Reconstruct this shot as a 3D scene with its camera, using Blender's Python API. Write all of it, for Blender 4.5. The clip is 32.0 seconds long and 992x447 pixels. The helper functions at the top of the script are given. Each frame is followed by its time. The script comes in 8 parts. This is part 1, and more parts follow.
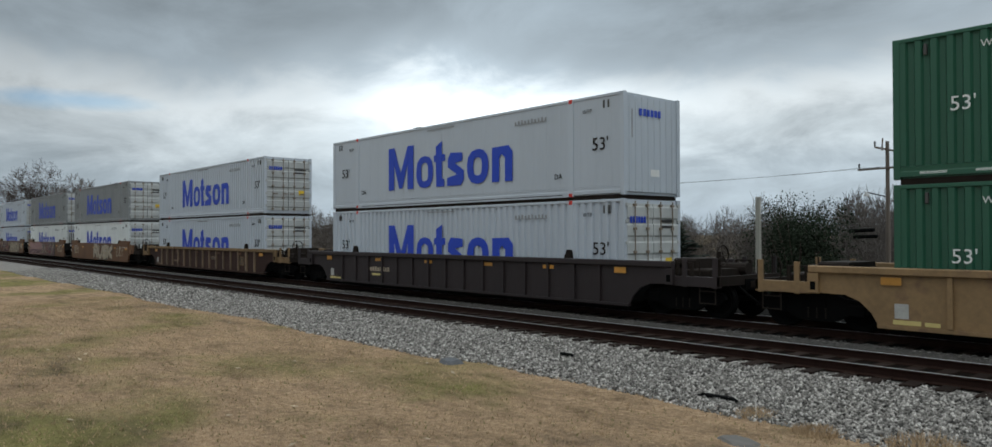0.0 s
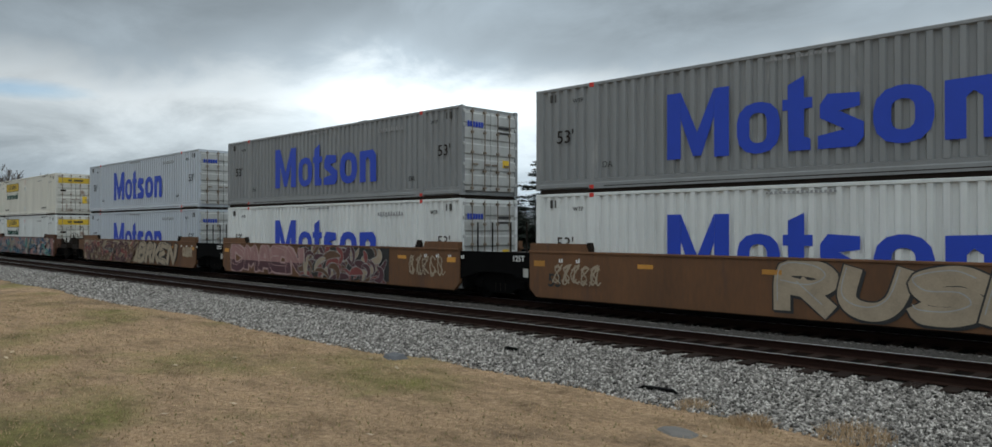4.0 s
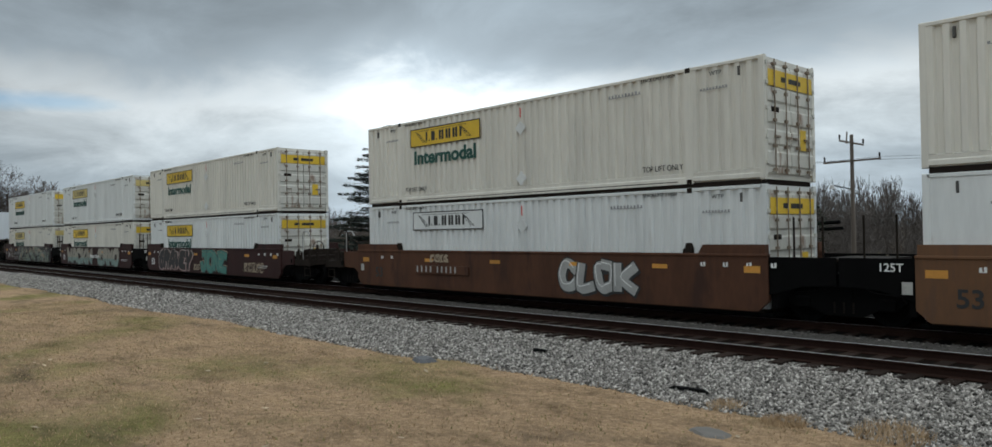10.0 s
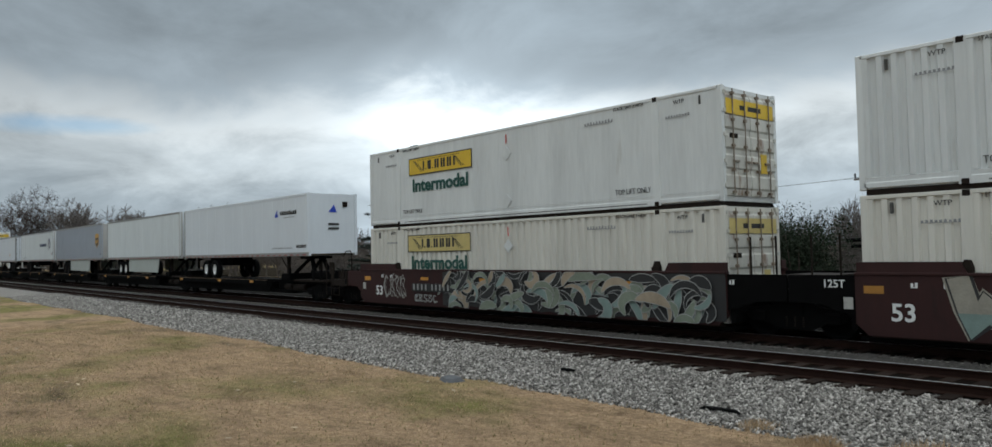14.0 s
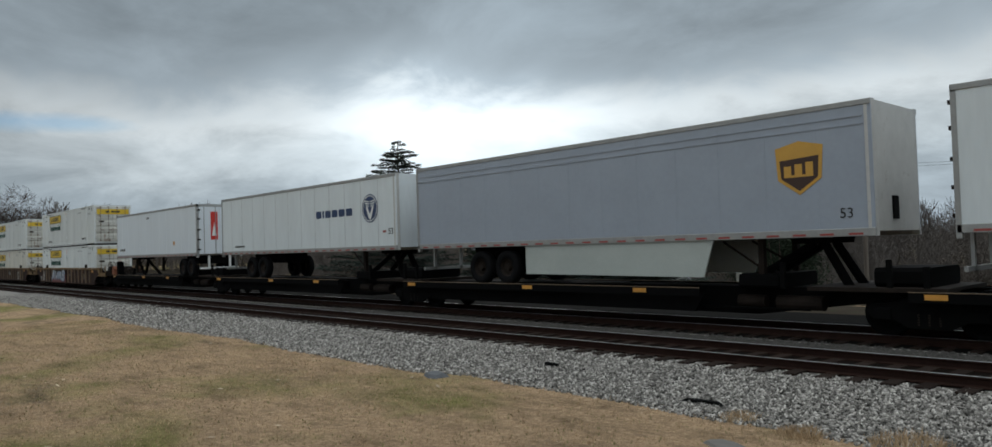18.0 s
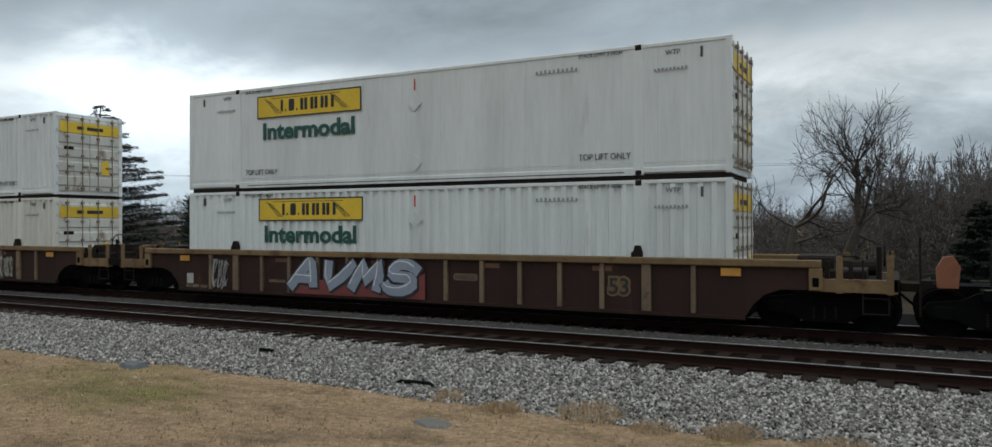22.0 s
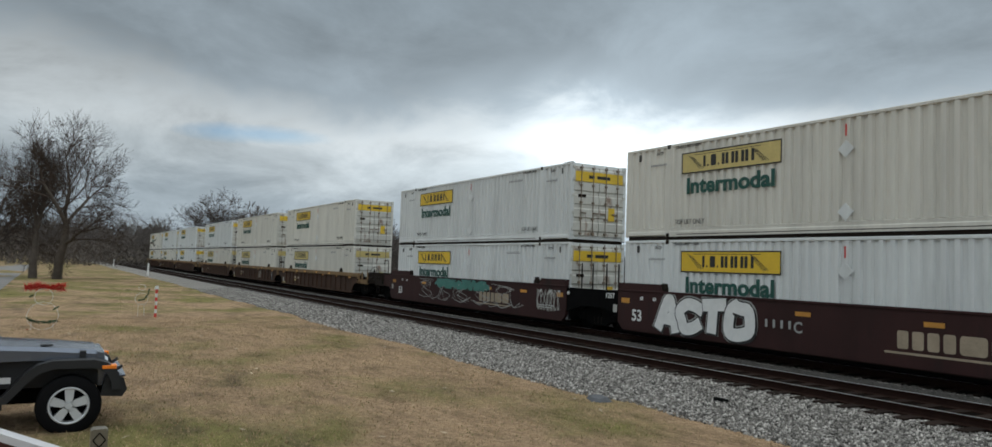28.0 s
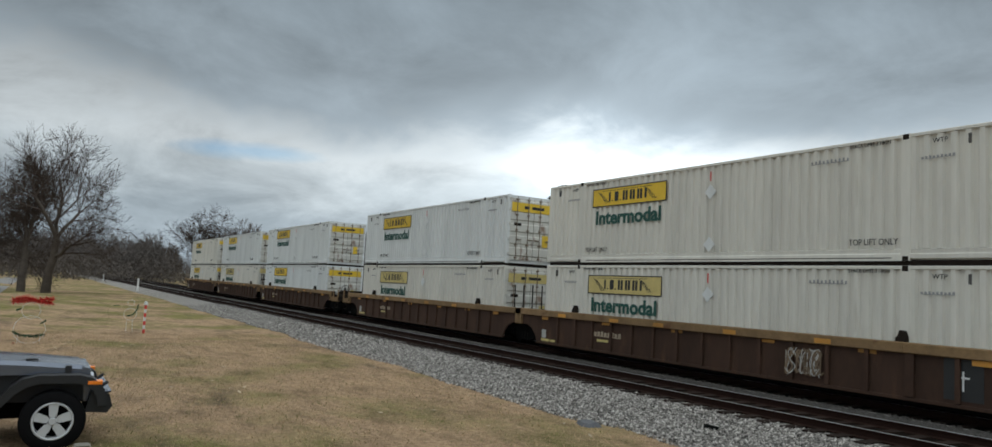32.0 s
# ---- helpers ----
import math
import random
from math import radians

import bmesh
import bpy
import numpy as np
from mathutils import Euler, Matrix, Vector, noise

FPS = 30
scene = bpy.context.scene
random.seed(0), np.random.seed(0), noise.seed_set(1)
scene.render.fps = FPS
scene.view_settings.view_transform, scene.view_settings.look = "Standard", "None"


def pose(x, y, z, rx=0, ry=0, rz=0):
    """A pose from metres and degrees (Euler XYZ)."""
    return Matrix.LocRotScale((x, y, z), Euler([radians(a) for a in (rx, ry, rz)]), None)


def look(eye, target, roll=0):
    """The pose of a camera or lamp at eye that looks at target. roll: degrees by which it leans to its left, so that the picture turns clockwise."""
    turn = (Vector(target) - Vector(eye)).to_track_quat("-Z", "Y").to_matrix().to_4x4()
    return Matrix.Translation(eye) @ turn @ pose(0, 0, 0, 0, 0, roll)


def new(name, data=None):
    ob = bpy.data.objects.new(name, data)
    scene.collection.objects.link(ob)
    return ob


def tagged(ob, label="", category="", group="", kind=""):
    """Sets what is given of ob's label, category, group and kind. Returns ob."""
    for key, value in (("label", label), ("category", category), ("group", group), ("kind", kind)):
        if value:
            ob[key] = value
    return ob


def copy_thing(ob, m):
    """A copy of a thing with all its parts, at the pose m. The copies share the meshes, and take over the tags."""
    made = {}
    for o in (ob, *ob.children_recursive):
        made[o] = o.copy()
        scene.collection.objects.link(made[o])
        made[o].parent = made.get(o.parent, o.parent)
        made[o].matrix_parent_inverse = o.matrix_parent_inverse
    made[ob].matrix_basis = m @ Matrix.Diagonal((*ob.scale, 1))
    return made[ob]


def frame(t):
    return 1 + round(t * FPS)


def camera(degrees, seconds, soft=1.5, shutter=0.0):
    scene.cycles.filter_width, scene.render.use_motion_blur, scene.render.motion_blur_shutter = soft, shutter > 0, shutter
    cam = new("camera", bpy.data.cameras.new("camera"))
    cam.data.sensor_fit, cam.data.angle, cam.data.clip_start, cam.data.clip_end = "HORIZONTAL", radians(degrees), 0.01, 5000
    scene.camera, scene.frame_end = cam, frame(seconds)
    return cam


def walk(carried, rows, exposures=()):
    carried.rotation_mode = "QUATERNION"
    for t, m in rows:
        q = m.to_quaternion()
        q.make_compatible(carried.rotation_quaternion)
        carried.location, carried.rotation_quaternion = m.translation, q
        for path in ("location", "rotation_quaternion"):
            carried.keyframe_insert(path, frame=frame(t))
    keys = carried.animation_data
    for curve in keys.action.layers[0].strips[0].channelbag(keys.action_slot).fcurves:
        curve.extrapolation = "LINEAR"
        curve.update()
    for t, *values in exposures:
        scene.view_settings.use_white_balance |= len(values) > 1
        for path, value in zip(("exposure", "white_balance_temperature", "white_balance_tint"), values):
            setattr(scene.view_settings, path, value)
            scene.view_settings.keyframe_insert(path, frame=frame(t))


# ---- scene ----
cam = camera(65.77, 32.0, soft=1.5)
# seconds, yaw, pitch, roll of the hand-held camera
TURNS = [
    (0, 48.87, 0.85, 0.11), (0.5, 48.82, 1.19, -0.38), (1, 48.37, 1.15, -0.67), (1.5, 47.29, 0.96, -0.58), (2, 46.82, 0.67, -0.54), (2.5, 46.68, 0.64, -0.64),
    (4.5, 44.45, 0.39, 0.18), (5, 44.42, 0.31, 0.34), (5.5, 44.35, 0.25, 0.51), (6, 44.12, 0.27, 0.12), (6.5, 43.51, 0.29, 0.47), (7, 42.99, 0.29, 0.42),
    (7.5, 43.24, 0.26, 0.68), (8, 44.47, 0.32, 0.55), (8.5, 45.35, 0.40, 0.69), (9, 45.64, 0.53, 0.77), (9.5, 46.30, 0.55, 0.87), (10, 46.79, 0.62, 0.94),
    (10.5, 47.21, 0.84, 0.88), (11, 47.78, 1.38, 0.76), (11.5, 47.93, 1.81, 0.74), (12, 47.91, 1.95, 0.94), (12.5, 47.86, 1.93, 1.19), (13, 48.26, 1.95, 1.15),
    (13.5, 48.63, 1.98, 1.12), (14, 48.74, 2.07, 1.22), (14.5, 48.48, 2.08, 1.24), (15, 48.23, 1.88, 1.38), (15.5, 47.91, 1.63, 1.75), (17.5, 46.97, 1.65, 2.03),
    (18, 47.50, 1.68, 1.78), (18.5, 48.34, 1.63, 1.64), (19, 48.83, 1.52, 1.33), (19.5, 48.45, 1.56, 0.87), (20, 47.70, 1.92, 0.11), (20.5, 47.14, 2.04, 0.15),
    (21, 46.63, 1.90, -0.01), (21.5, 41.48, 1.06, -0.02), (22, 27.45, 0.16, 0.09), (22.5, 12.17, -0.24, -0.16), (23, 0.02, -0.06, -0.23), (23.5, 7.88, 0.09, -0.50),
    (24, 29.40, 0.78, -0.35), (24.5, 46.31, 1.02, 0.01), (25, 54.21, 1.20, 0.06), (25.5, 58.21, 1.26, 0.05), (27.5, 59.47, 2.57, -0.60), (28, 59.83, 3.21, -1.92),
    (28.5, 59.66, 3.42, -2.19), (29, 59.61, 3.57, -2.38), (29.5, 59.86, 3.74, -2.60), (30, 60.30, 4.19, -2.90), (30.5, 60.47, 4.50, -3.01), (31, 60.20, 4.72, -3.02),
    (31.5, 59.78, 4.85, -3.04), (32, 59.23, 4.88, -3.02),
]
EYE_Z, ARM = 2.13, 0.37               # the phone swings round its holder at arm's length


def stand(yaw):
    a, b = radians(yaw), radians(48.0)
    return ARM * (math.sin(b) - math.sin(a)), ARM * (math.cos(a) - math.cos(b))


# the phone meters the sky as it turns: stops
METER = [(0, 0.0), (15.5, 0.0), (17.5, -0.12), (20, -0.14), (21, -0.05), (22, -0.05), (23, 0.12), (24, 0.09), (25, -0.06), (28, -0.03), (30, -0.03), (32, 0.02)]
walk(cam, [(t, pose(*stand(y), EYE_Z, 90 + p, r, y)) for t, y, p, r in TURNS], METER)

# ---------------------------------------------------------------- light
SUN_AZ, SUN_EL = 50.0, 12.0          # degrees left of the view across the tracks; behind the cloud
sun_vec = Vector((-math.sin(radians(SUN_AZ)) * math.cos(radians(SUN_EL)), math.cos(radians(SUN_AZ)) * math.cos(radians(SUN_EL)), math.sin(radians(SUN_EL))))
sun = new("sun", bpy.data.lights.new("sun", "SUN"))
sun.data.energy, sun.data.angle, sun.data.color = 0.35, radians(24), (1.0, 0.96, 0.9)
sun.matrix_world = look((0, 0, 60), Vector((0, 0, 60)) - sun_vec)


def overcast_sky():
    """Broken grey cloud over a clear sky, thin and bright where the low sun stands behind it."""
    w = bpy.data.worlds.new("overcast_sky")
    w.use_nodes = True
    nt = w.node_tree
    nt.nodes.clear()
    N, L = nt.nodes.new, nt.links.new
    out, bg = N("ShaderNodeOutputWorld"), N("ShaderNodeBackground")
    sky = N("ShaderNodeTexSky")
    sky.sky_type, sky.sun_disc = "NISHITA", False
    sky.sun_elevation, sky.sun_rotation = radians(SUN_EL), radians(-SUN_AZ)
    co = N("ShaderNodeTexCoord")
    sep = N("ShaderNodeSeparateXYZ")
    L(co.outputs["Generated"], sep.inputs[0])

    def m(op, a, b=None, c=None, clamp=False):
        n = N("ShaderNodeMath")
        n.operation, n.use_clamp = op, clamp
        for i, v in enumerate((a, b, c)):
            if v is None:
                continue
            if isinstance(v, (int, float)):
                n.inputs[i].default_value = v
            else:
                L(v, n.inputs[i])
        return n.outputs[0]

    def ramp(v, stops):
        n = N("ShaderNodeValToRGB")
        n.color_ramp.interpolation = "EASE"
        while len(n.color_ramp.elements) < len(stops):
            n.color_ramp.elements.new(0.5)
        for e, (p, c) in zip(n.color_ramp.elements, stops):
            e.position, e.color = p, (*c, 1)
        L(v, n.inputs[0])
        return n.outputs[0]

    up = m("ADD", m("MAXIMUM", sep.outputs[2], 0.0), 0.32)
    flat = N("ShaderNodeCombineXYZ")
    L(m("DIVIDE", sep.outputs[0], up), flat.inputs[0])
    L(m("DIVIDE", sep.outputs[1], up), flat.inputs[1])

    def cloud(scale, detail, rough, shift, distort=0.4):
        mp, n = N("ShaderNodeMapping"), N("ShaderNodeTexNoise")
        mp.inputs["Location"].default_value = shift
        L(flat.outputs[0], mp.inputs[0])
        L(mp.outputs[0], n.inputs["Vector"])
        n.inputs["Scale"].default_value, n.inputs["Detail"].default_value = scale, detail
        n.inputs["Roughness"].default_value, n.inputs["Distortion"].default_value = rough, distort
        return n.outputs["Fac"]

    big = cloud(0.50, 5, 0.55, CLOUD["shift"])
    fine = cloud(2.5, 8, 0.62, (4.0, 1.5, 0.0))
    warp = m("SUBTRACT", m("ADD", m("MULTIPLY", big, 0.7), m("MULTIPLY", fine, 0.3)), 0.5)
    rise = m("ADD", m("MAXIMUM", sep.outputs[2], 0.0), m("MULTIPLY", m("MULTIPLY", warp, CLOUD["warp"]), m("ADD", m("MULTIPLY", sep.outputs[2], 2.2), 0.35)))
    deck = ramp(m("MAXIMUM", rise, 0.0), CLOUD["deck"])
    # light that comes through the cloud round the sun
    dot = N("ShaderNodeVectorMath")
    dot.operation = "DOT_PRODUCT"
    L(co.outputs["Generated"], dot.inputs[0])
    dot.inputs[1].default_value = sun_vec
    near = m("MAXIMUM", dot.outputs["Value"], 0.0)
    thin = m("SUBTRACT", 1.0, m("MULTIPLY", fine, 0.9), clamp=True)
    glow = m("MULTIPLY", thin, m("ADD", m("MULTIPLY", m("POWER", near, 60.0), CLOUD["glow"]), m("MULTIPLY", m("POWER", near, 5.0), CLOUD["wide"])))
    low = N("ShaderNodeMapRange")
    low.interpolation_type = "SMOOTHSTEP"
    L(rise, low.inputs[0])
    low.inputs["From Min"].default_value, low.inputs["From Max"].default_value = 0.165, 0.27
    low.inputs["To Min"].default_value, low.inputs["To Max"].default_value = 1.0, 0.22
    glow = m("MULTIPLY", glow, low.outputs[0])
    lumps = m("ADD", 1.0, m("MULTIPLY", m("SUBTRACT", fine, 0.5), CLOUD["lumps"]))
    sc = N("ShaderNodeVectorMath")
    sc.operation = "SCALE"
    L(deck, sc.inputs[0])
    east = m("ADD", 1.0, m("MULTIPLY", sep.outputs[0], CLOUD["east"]))
    L(m("MULTIPLY", m("MULTIPLY", m("ADD", 1.0, glow), lumps), east), sc.inputs["Scale"])
    skys = N("ShaderNodeVectorMath")
    skys.operation = "MULTIPLY"
    L(sky.outputs[0], skys.inputs[0])
    skys.inputs[1].default_value = CLOUD["clear"]
    # one small rift of clear blue low over the line
    ga, ge = radians(CLOUD["gap"][0]), radians(CLOUD["gap"][1])
    along = N("ShaderNodeVectorMath")
    along.operation = "DOT_PRODUCT"
    L(co.outputs["Generated"], along.inputs[0])
    along.inputs[1].default_value = (-math.cos(ga), -math.sin(ga), 0.0)
    side = m("DIVIDE", along.outputs["Value"], CLOUD["gap"][2])
    rise2 = m("DIVIDE", m("SUBTRACT", sep.outputs[2], math.sin(ge)), CLOUD["gap"][3])
    ahead = m("LESS_THAN", m("MULTIPLY", sep.outputs[1], -1.0), 0.0)
    away = m("SQRT", m("ADD", m("MULTIPLY", side, side), m("MULTIPLY", rise2, rise2)))
    gap = m("MULTIPLY", ahead, m("MULTIPLY", 0.55, m("SUBTRACT", 1.25, m("ADD", away, m("MULTIPLY", m("SUBTRACT", fine, 0.5), 2.4)), clamp=True)))
    mix = N("ShaderNodeMix")
    mix.data_type = "RGBA"
    L(gap, mix.inputs["Factor"])
    L(sc.outputs[0], mix.inputs["A"])
    L(skys.outputs[0], mix.inputs["B"])
    L(mix.outputs["Result"], bg.inputs[0])
    bg.inputs[1].default_value = CLOUD["strength"]
    L(bg.outputs[0], out.inputs[0])
    scene.world = w


# the deck from the horizon (0) to overhead (1): light low bank, thick grey bank, bright overhead
CLOUD = dict(shift=(2.2, 0.6, 0.0), warp=0.52, gap=(77.0, 8.8, 0.085, 0.010), glow=2.4, wide=0.85, lumps=1.6, east=0.25, clear=(0.035, 0.060, 0.098), strength=1.0,
             deck=[(0.0, (0.345, 0.415, 0.475)), (0.06, (0.375, 0.445, 0.495)), (0.12, (0.52, 0.59, 0.63)), (0.165, (0.60, 0.66, 0.69)), (0.225, (0.335, 0.40, 0.45)),
                   (0.37, (0.298, 0.362, 0.412)), (0.52, (0.55, 0.62, 0.655)), (0.75, (1.17, 1.28, 1.33)), (1.0, (1.48, 1.61, 1.66))])
overcast_sky()

# ---------------------------------------------------------------- materials
MATS = {}


def mat(name, color, rough=0.7, metal=0.0, var=0.15, scale=3.0, fine=30.0, bump=0.0, second=None, spread=0.5, stretch=(1, 1, 1), spec=0.5, rnd=0.0):
    """A painted, worn or natural surface: base colour with broad and fine variation, an optional second colour in patches."""
    if name in MATS:
        return MATS[name]
    ma = bpy.data.materials.new(name)
    ma.use_nodes = True
    nt = ma.node_tree
    N, L = nt.nodes.new, nt.links.new
    b = nt.nodes["Principled BSDF"]
    b.inputs["Metallic"].default_value = metal
    b.inputs["Specular IOR Level"].default_value = spec
    co, mp = N("ShaderNodeTexCoord"), N("ShaderNodeMapping")
    L(co.outputs["Object"], mp.inputs[0])
    mp.inputs["Scale"].default_value = stretch

    def noise_tex(sc, detail):
        n = N("ShaderNodeTexNoise")
        L(mp.outputs[0], n.inputs["Vector"])
        n.inputs["Scale"].default_value, n.inputs["Detail"].default_value, n.inputs["Roughness"].default_value = sc, detail, 0.6
        return n.outputs["Fac"]

    n1, n2 = noise_tex(scale, 5), noise_tex(fine, 4)
    add = N("ShaderNodeMath")
    add.operation = "MULTIPLY_ADD"
    L(n2, add.inputs[0])
    add.inputs[1].default_value = 0.6
    L(n1, add.inputs[2])
    mr = N("ShaderNodeMapRange")
    L(add.outputs[0], mr.inputs[0])
    mr.inputs["From Min"].default_value, mr.inputs["From Max"].default_value = 0.45, 1.15
    mr.inputs["To Min"].default_value, mr.inputs["To Max"].default_value = 1 - var, 1 + var
    sc = N("ShaderNodeVectorMath")
    sc.operation = "SCALE"
    sc.inputs[0].default_value = color
    scale_out = mr.outputs[0]
    if rnd:
        oi, r2 = N("ShaderNodeObjectInfo"), N("ShaderNodeMapRange")
        L(oi.outputs["Random"], r2.inputs[0])
        r2.inputs["To Min"].default_value, r2.inputs["To Max"].default_value = 1 - rnd, 1 + rnd
        mu = N("ShaderNodeMath")
        mu.operation = "MULTIPLY"
        L(scale_out, mu.inputs[0])
        L(r2.outputs[0], mu.inputs[1])
        scale_out = mu.outputs[0]
    L(scale_out, sc.inputs["Scale"])
    col = sc.outputs[0]
    if second is not None:
        n3 = noise_tex(scale * 1.7, 7)
        cr = N("ShaderNodeMapRange")
        L(n3, cr.inputs[0])
        cr.inputs["From Min"].default_value, cr.inputs["From Max"].default_value = spread, spread + 0.12
        mix = N("ShaderNodeMix")
        mix.data_type = "RGBA"
        L(cr.outputs[0], mix.inputs["Factor"])
        L(col, mix.inputs["A"])
        mix.inputs["B"].default_value = (*second, 1)
        col = mix.outputs["Result"]
    L(col, b.inputs["Base Color"])
    rr = N("ShaderNodeMapRange")
    L(n2, rr.inputs[0])
    rr.inputs["To Min"].default_value, rr.inputs["To Max"].default_value = max(0.03, rough - 0.12), min(1.0, rough + 0.12)
    L(rr.outputs[0], b.inputs["Roughness"])
    if bump:
        bp = N("ShaderNodeBump")
        bp.inputs["Distance"].default_value = bump
        L(n2, bp.inputs["Height"])
        L(bp.outputs[0], b.inputs["Normal"])
    MATS[name] = ma
    return ma


# ---------------------------------------------------------------- mesh tools
class Geo:
    """Collects boxes, tubes and faces into one mesh."""

    def __init__(self):
        self.v, self.f = [], []

    def face(self, *pts):
        i = len(self.v)
        self.v.extend(pts)
        self.f.append(tuple(range(i, i + len(pts))))
        return self

    def box(self, x0, x1, y0, y1, z0, z1, c=0.0):
        """A block; c cuts its long edges off."""
        if c <= 0:
            i = len(self.v)
            self.v += [(x0, y0, z0), (x1, y0, z0), (x1, y1, z0), (x0, y1, z0), (x0, y0, z1), (x1, y0, z1), (x1, y1, z1), (x0, y1, z1)]
            self.f += [tuple(i + k for k in q) for q in ((3, 2, 1, 0), (4, 5, 6, 7), (0, 1, 5, 4), (1, 2, 6, 5), (2, 3, 7, 6), (3, 0, 4, 7))]
            return self
        prof = [(y0 + c, z0), (y1 - c, z0), (y1, z0 + c), (y1, z1 - c), (y1 - c, z1), (y0 + c, z1), (y0, z1 - c), (y0, z0 + c)]
        return self.prism([(p[0], p[1]) for p in prof], x0, x1, "x")

    def prism(self, prof, a, b, axis="x"):
        """Sweeps a closed outline along an axis. For x: (y, z); for y: (x, z); for z: (x, y)."""
        i, n = len(self.v), len(prof)
        for s in (a, b):
            for p, q in prof:
                self.v.append((s, p, q) if axis == "x" else (p, s, q) if axis == "y" else (p, q, s))
        for k in range(n):
            m = (k + 1) % n
            self.f.append((i + k, i + m, i + n + m, i + n + k))
        self.f.append(tuple(i + n - 1 - k for k in range(n)))
        self.f.append(tuple(i + n + k for k in range(n)))
        return self

    def tube(self, p0, p1, r0, r1=None, n=8, caps=True):
        r1 = r0 if r1 is None else r1
        a, b = Vector(p0), Vector(p1)
        d = (b - a)
        if d.length < 1e-6:
            return self
        d.normalize()
        u = d.orthogonal().normalized()
        w = d.cross(u)
        i = len(self.v)
        for c, r in ((a, r0), (b, r1)):
            for k in range(n):
                t = 2 * math.pi * k / n
                self.v.append(tuple(c + (u * math.cos(t) + w * math.sin(t)) * r))
        for k in range(n):
            m = (k + 1) % n
            self.f.append((i + k, i + m, i + n + m, i + n + k))
        if caps:
            self.f.append(tuple(i + n - 1 - k for k in range(n)))
            self.f.append(tuple(i + n + k for k in range(n)))
        return self

    def pipe(self, pts, r, n=6):
        """One bent tube through the points."""
        P = [Vector(p) for p in pts]
        shut = (P[0] - P[-1]).length < 1e-4
        i, m = len(self.v), len(P) - (1 if shut else 0)
        for k in range(m):
            a, b = (P[(k - 1) % m], P[(k + 1) % m]) if shut else (P[max(k - 1, 0)], P[min(k + 1, m - 1)])
            d = (b - a).normalized()
            u = d.cross(Vector((0.31, 0.93, 0.17))).normalized()
            w = d.cross(u)
            for q in range(n):
                t = 2 * math.pi * q / n
                self.v.append(tuple(P[k] + (u * math.cos(t) + w * math.sin(t)) * r))
        for k in range(m if shut else m - 1):
            for q in range(n):
                k2, q2 = (k + 1) % m, (q + 1) % n
                self.f.append((i + k * n + q, i + k * n + q2, i + k2 * n + q2, i + k2 * n + q))
        if not shut:
            self.f.append(tuple(i + n - 1 - q for q in range(n)))
            self.f.append(tuple(i + (m - 1) * n + q for q in range(n)))
        return self

    def lathe(self, prof, centre, axis="y", n=24):
        """Turns an outline of (radius, along) pairs about an axis."""
        i = len(self.v)
        for r, s in prof:
            for k in range(n):
                t = 2 * math.pi * k / n
                c, d = r * math.cos(t), r * math.sin(t)
                p = (c, s, d) if axis == "y" else (c, d, s) if axis == "z" else (s, c, d)
                self.v.append((centre[0] + p[0], centre[1] + p[1], centre[2] + p[2]))
        for j in range(len(prof) - 1):
            for k in range(n):
                m = (k + 1) % n
                self.f.append((i + j * n + k, i + j * n + m, i + (j + 1) * n + m, i + (j + 1) * n + k))
        return self

    def mesh(self, name, material=None, smooth=False):
        me = bpy.data.meshes.new(name)
        me.from_pydata(self.v, [], self.f)
        bm = bmesh.new()
        bm.from_mesh(me)
        bmesh.ops.remove_doubles(bm, verts=bm.verts, dist=0.0005) if len(bm.verts) < 4000 else None
        bmesh.ops.recalc_face_normals(bm, faces=bm.faces)
        bm.to_mesh(me)
        bm.free()
        if smooth:
            me.shade_smooth() if hasattr(me, "shade_smooth") else None
        if material:
            me.materials.append(material)
        return me


def part(name, geo, material, parent, label="", smooth=False, at=None):
    me = geo.mesh(name, material, smooth) if isinstance(geo, Geo) else geo
    ob = new(name, me)
    ob.parent = parent
    if at:
        ob.location = at
    if label:
        tagged(ob, label)
    return ob


def thing(name, label, category, group="", kind=""):
    return tagged(new(name), label, category, group, kind)


TEXTS = {}


def letters(text, height, material, bold=0.0):
    """Flat lettering in the built-in font, standing in the x-z plane and facing -y, its lower left corner at the origin."""
    key = (text, height, material.name, bold)
    if key not in TEXTS:
        cu = bpy.data.curves.new("lettering", "FONT")
        cu.body, cu.size, cu.extrude, cu.offset, cu.resolution_u = text, height / 0.72, 0.003, bold, 3
        ob = new("lettering", cu)
        bpy.context.view_layer.update()
        me = bpy.data.meshes.new_from_object(ob.evaluated_get(bpy.context.evaluated_depsgraph_get()))
        bpy.data.objects.remove(ob)
        me.transform(Matrix.Rotation(math.pi / 2, 4, "X"))
        me.materials.clear()
        me.materials.append(material)
        TEXTS[key] = me
    return TEXTS[key]

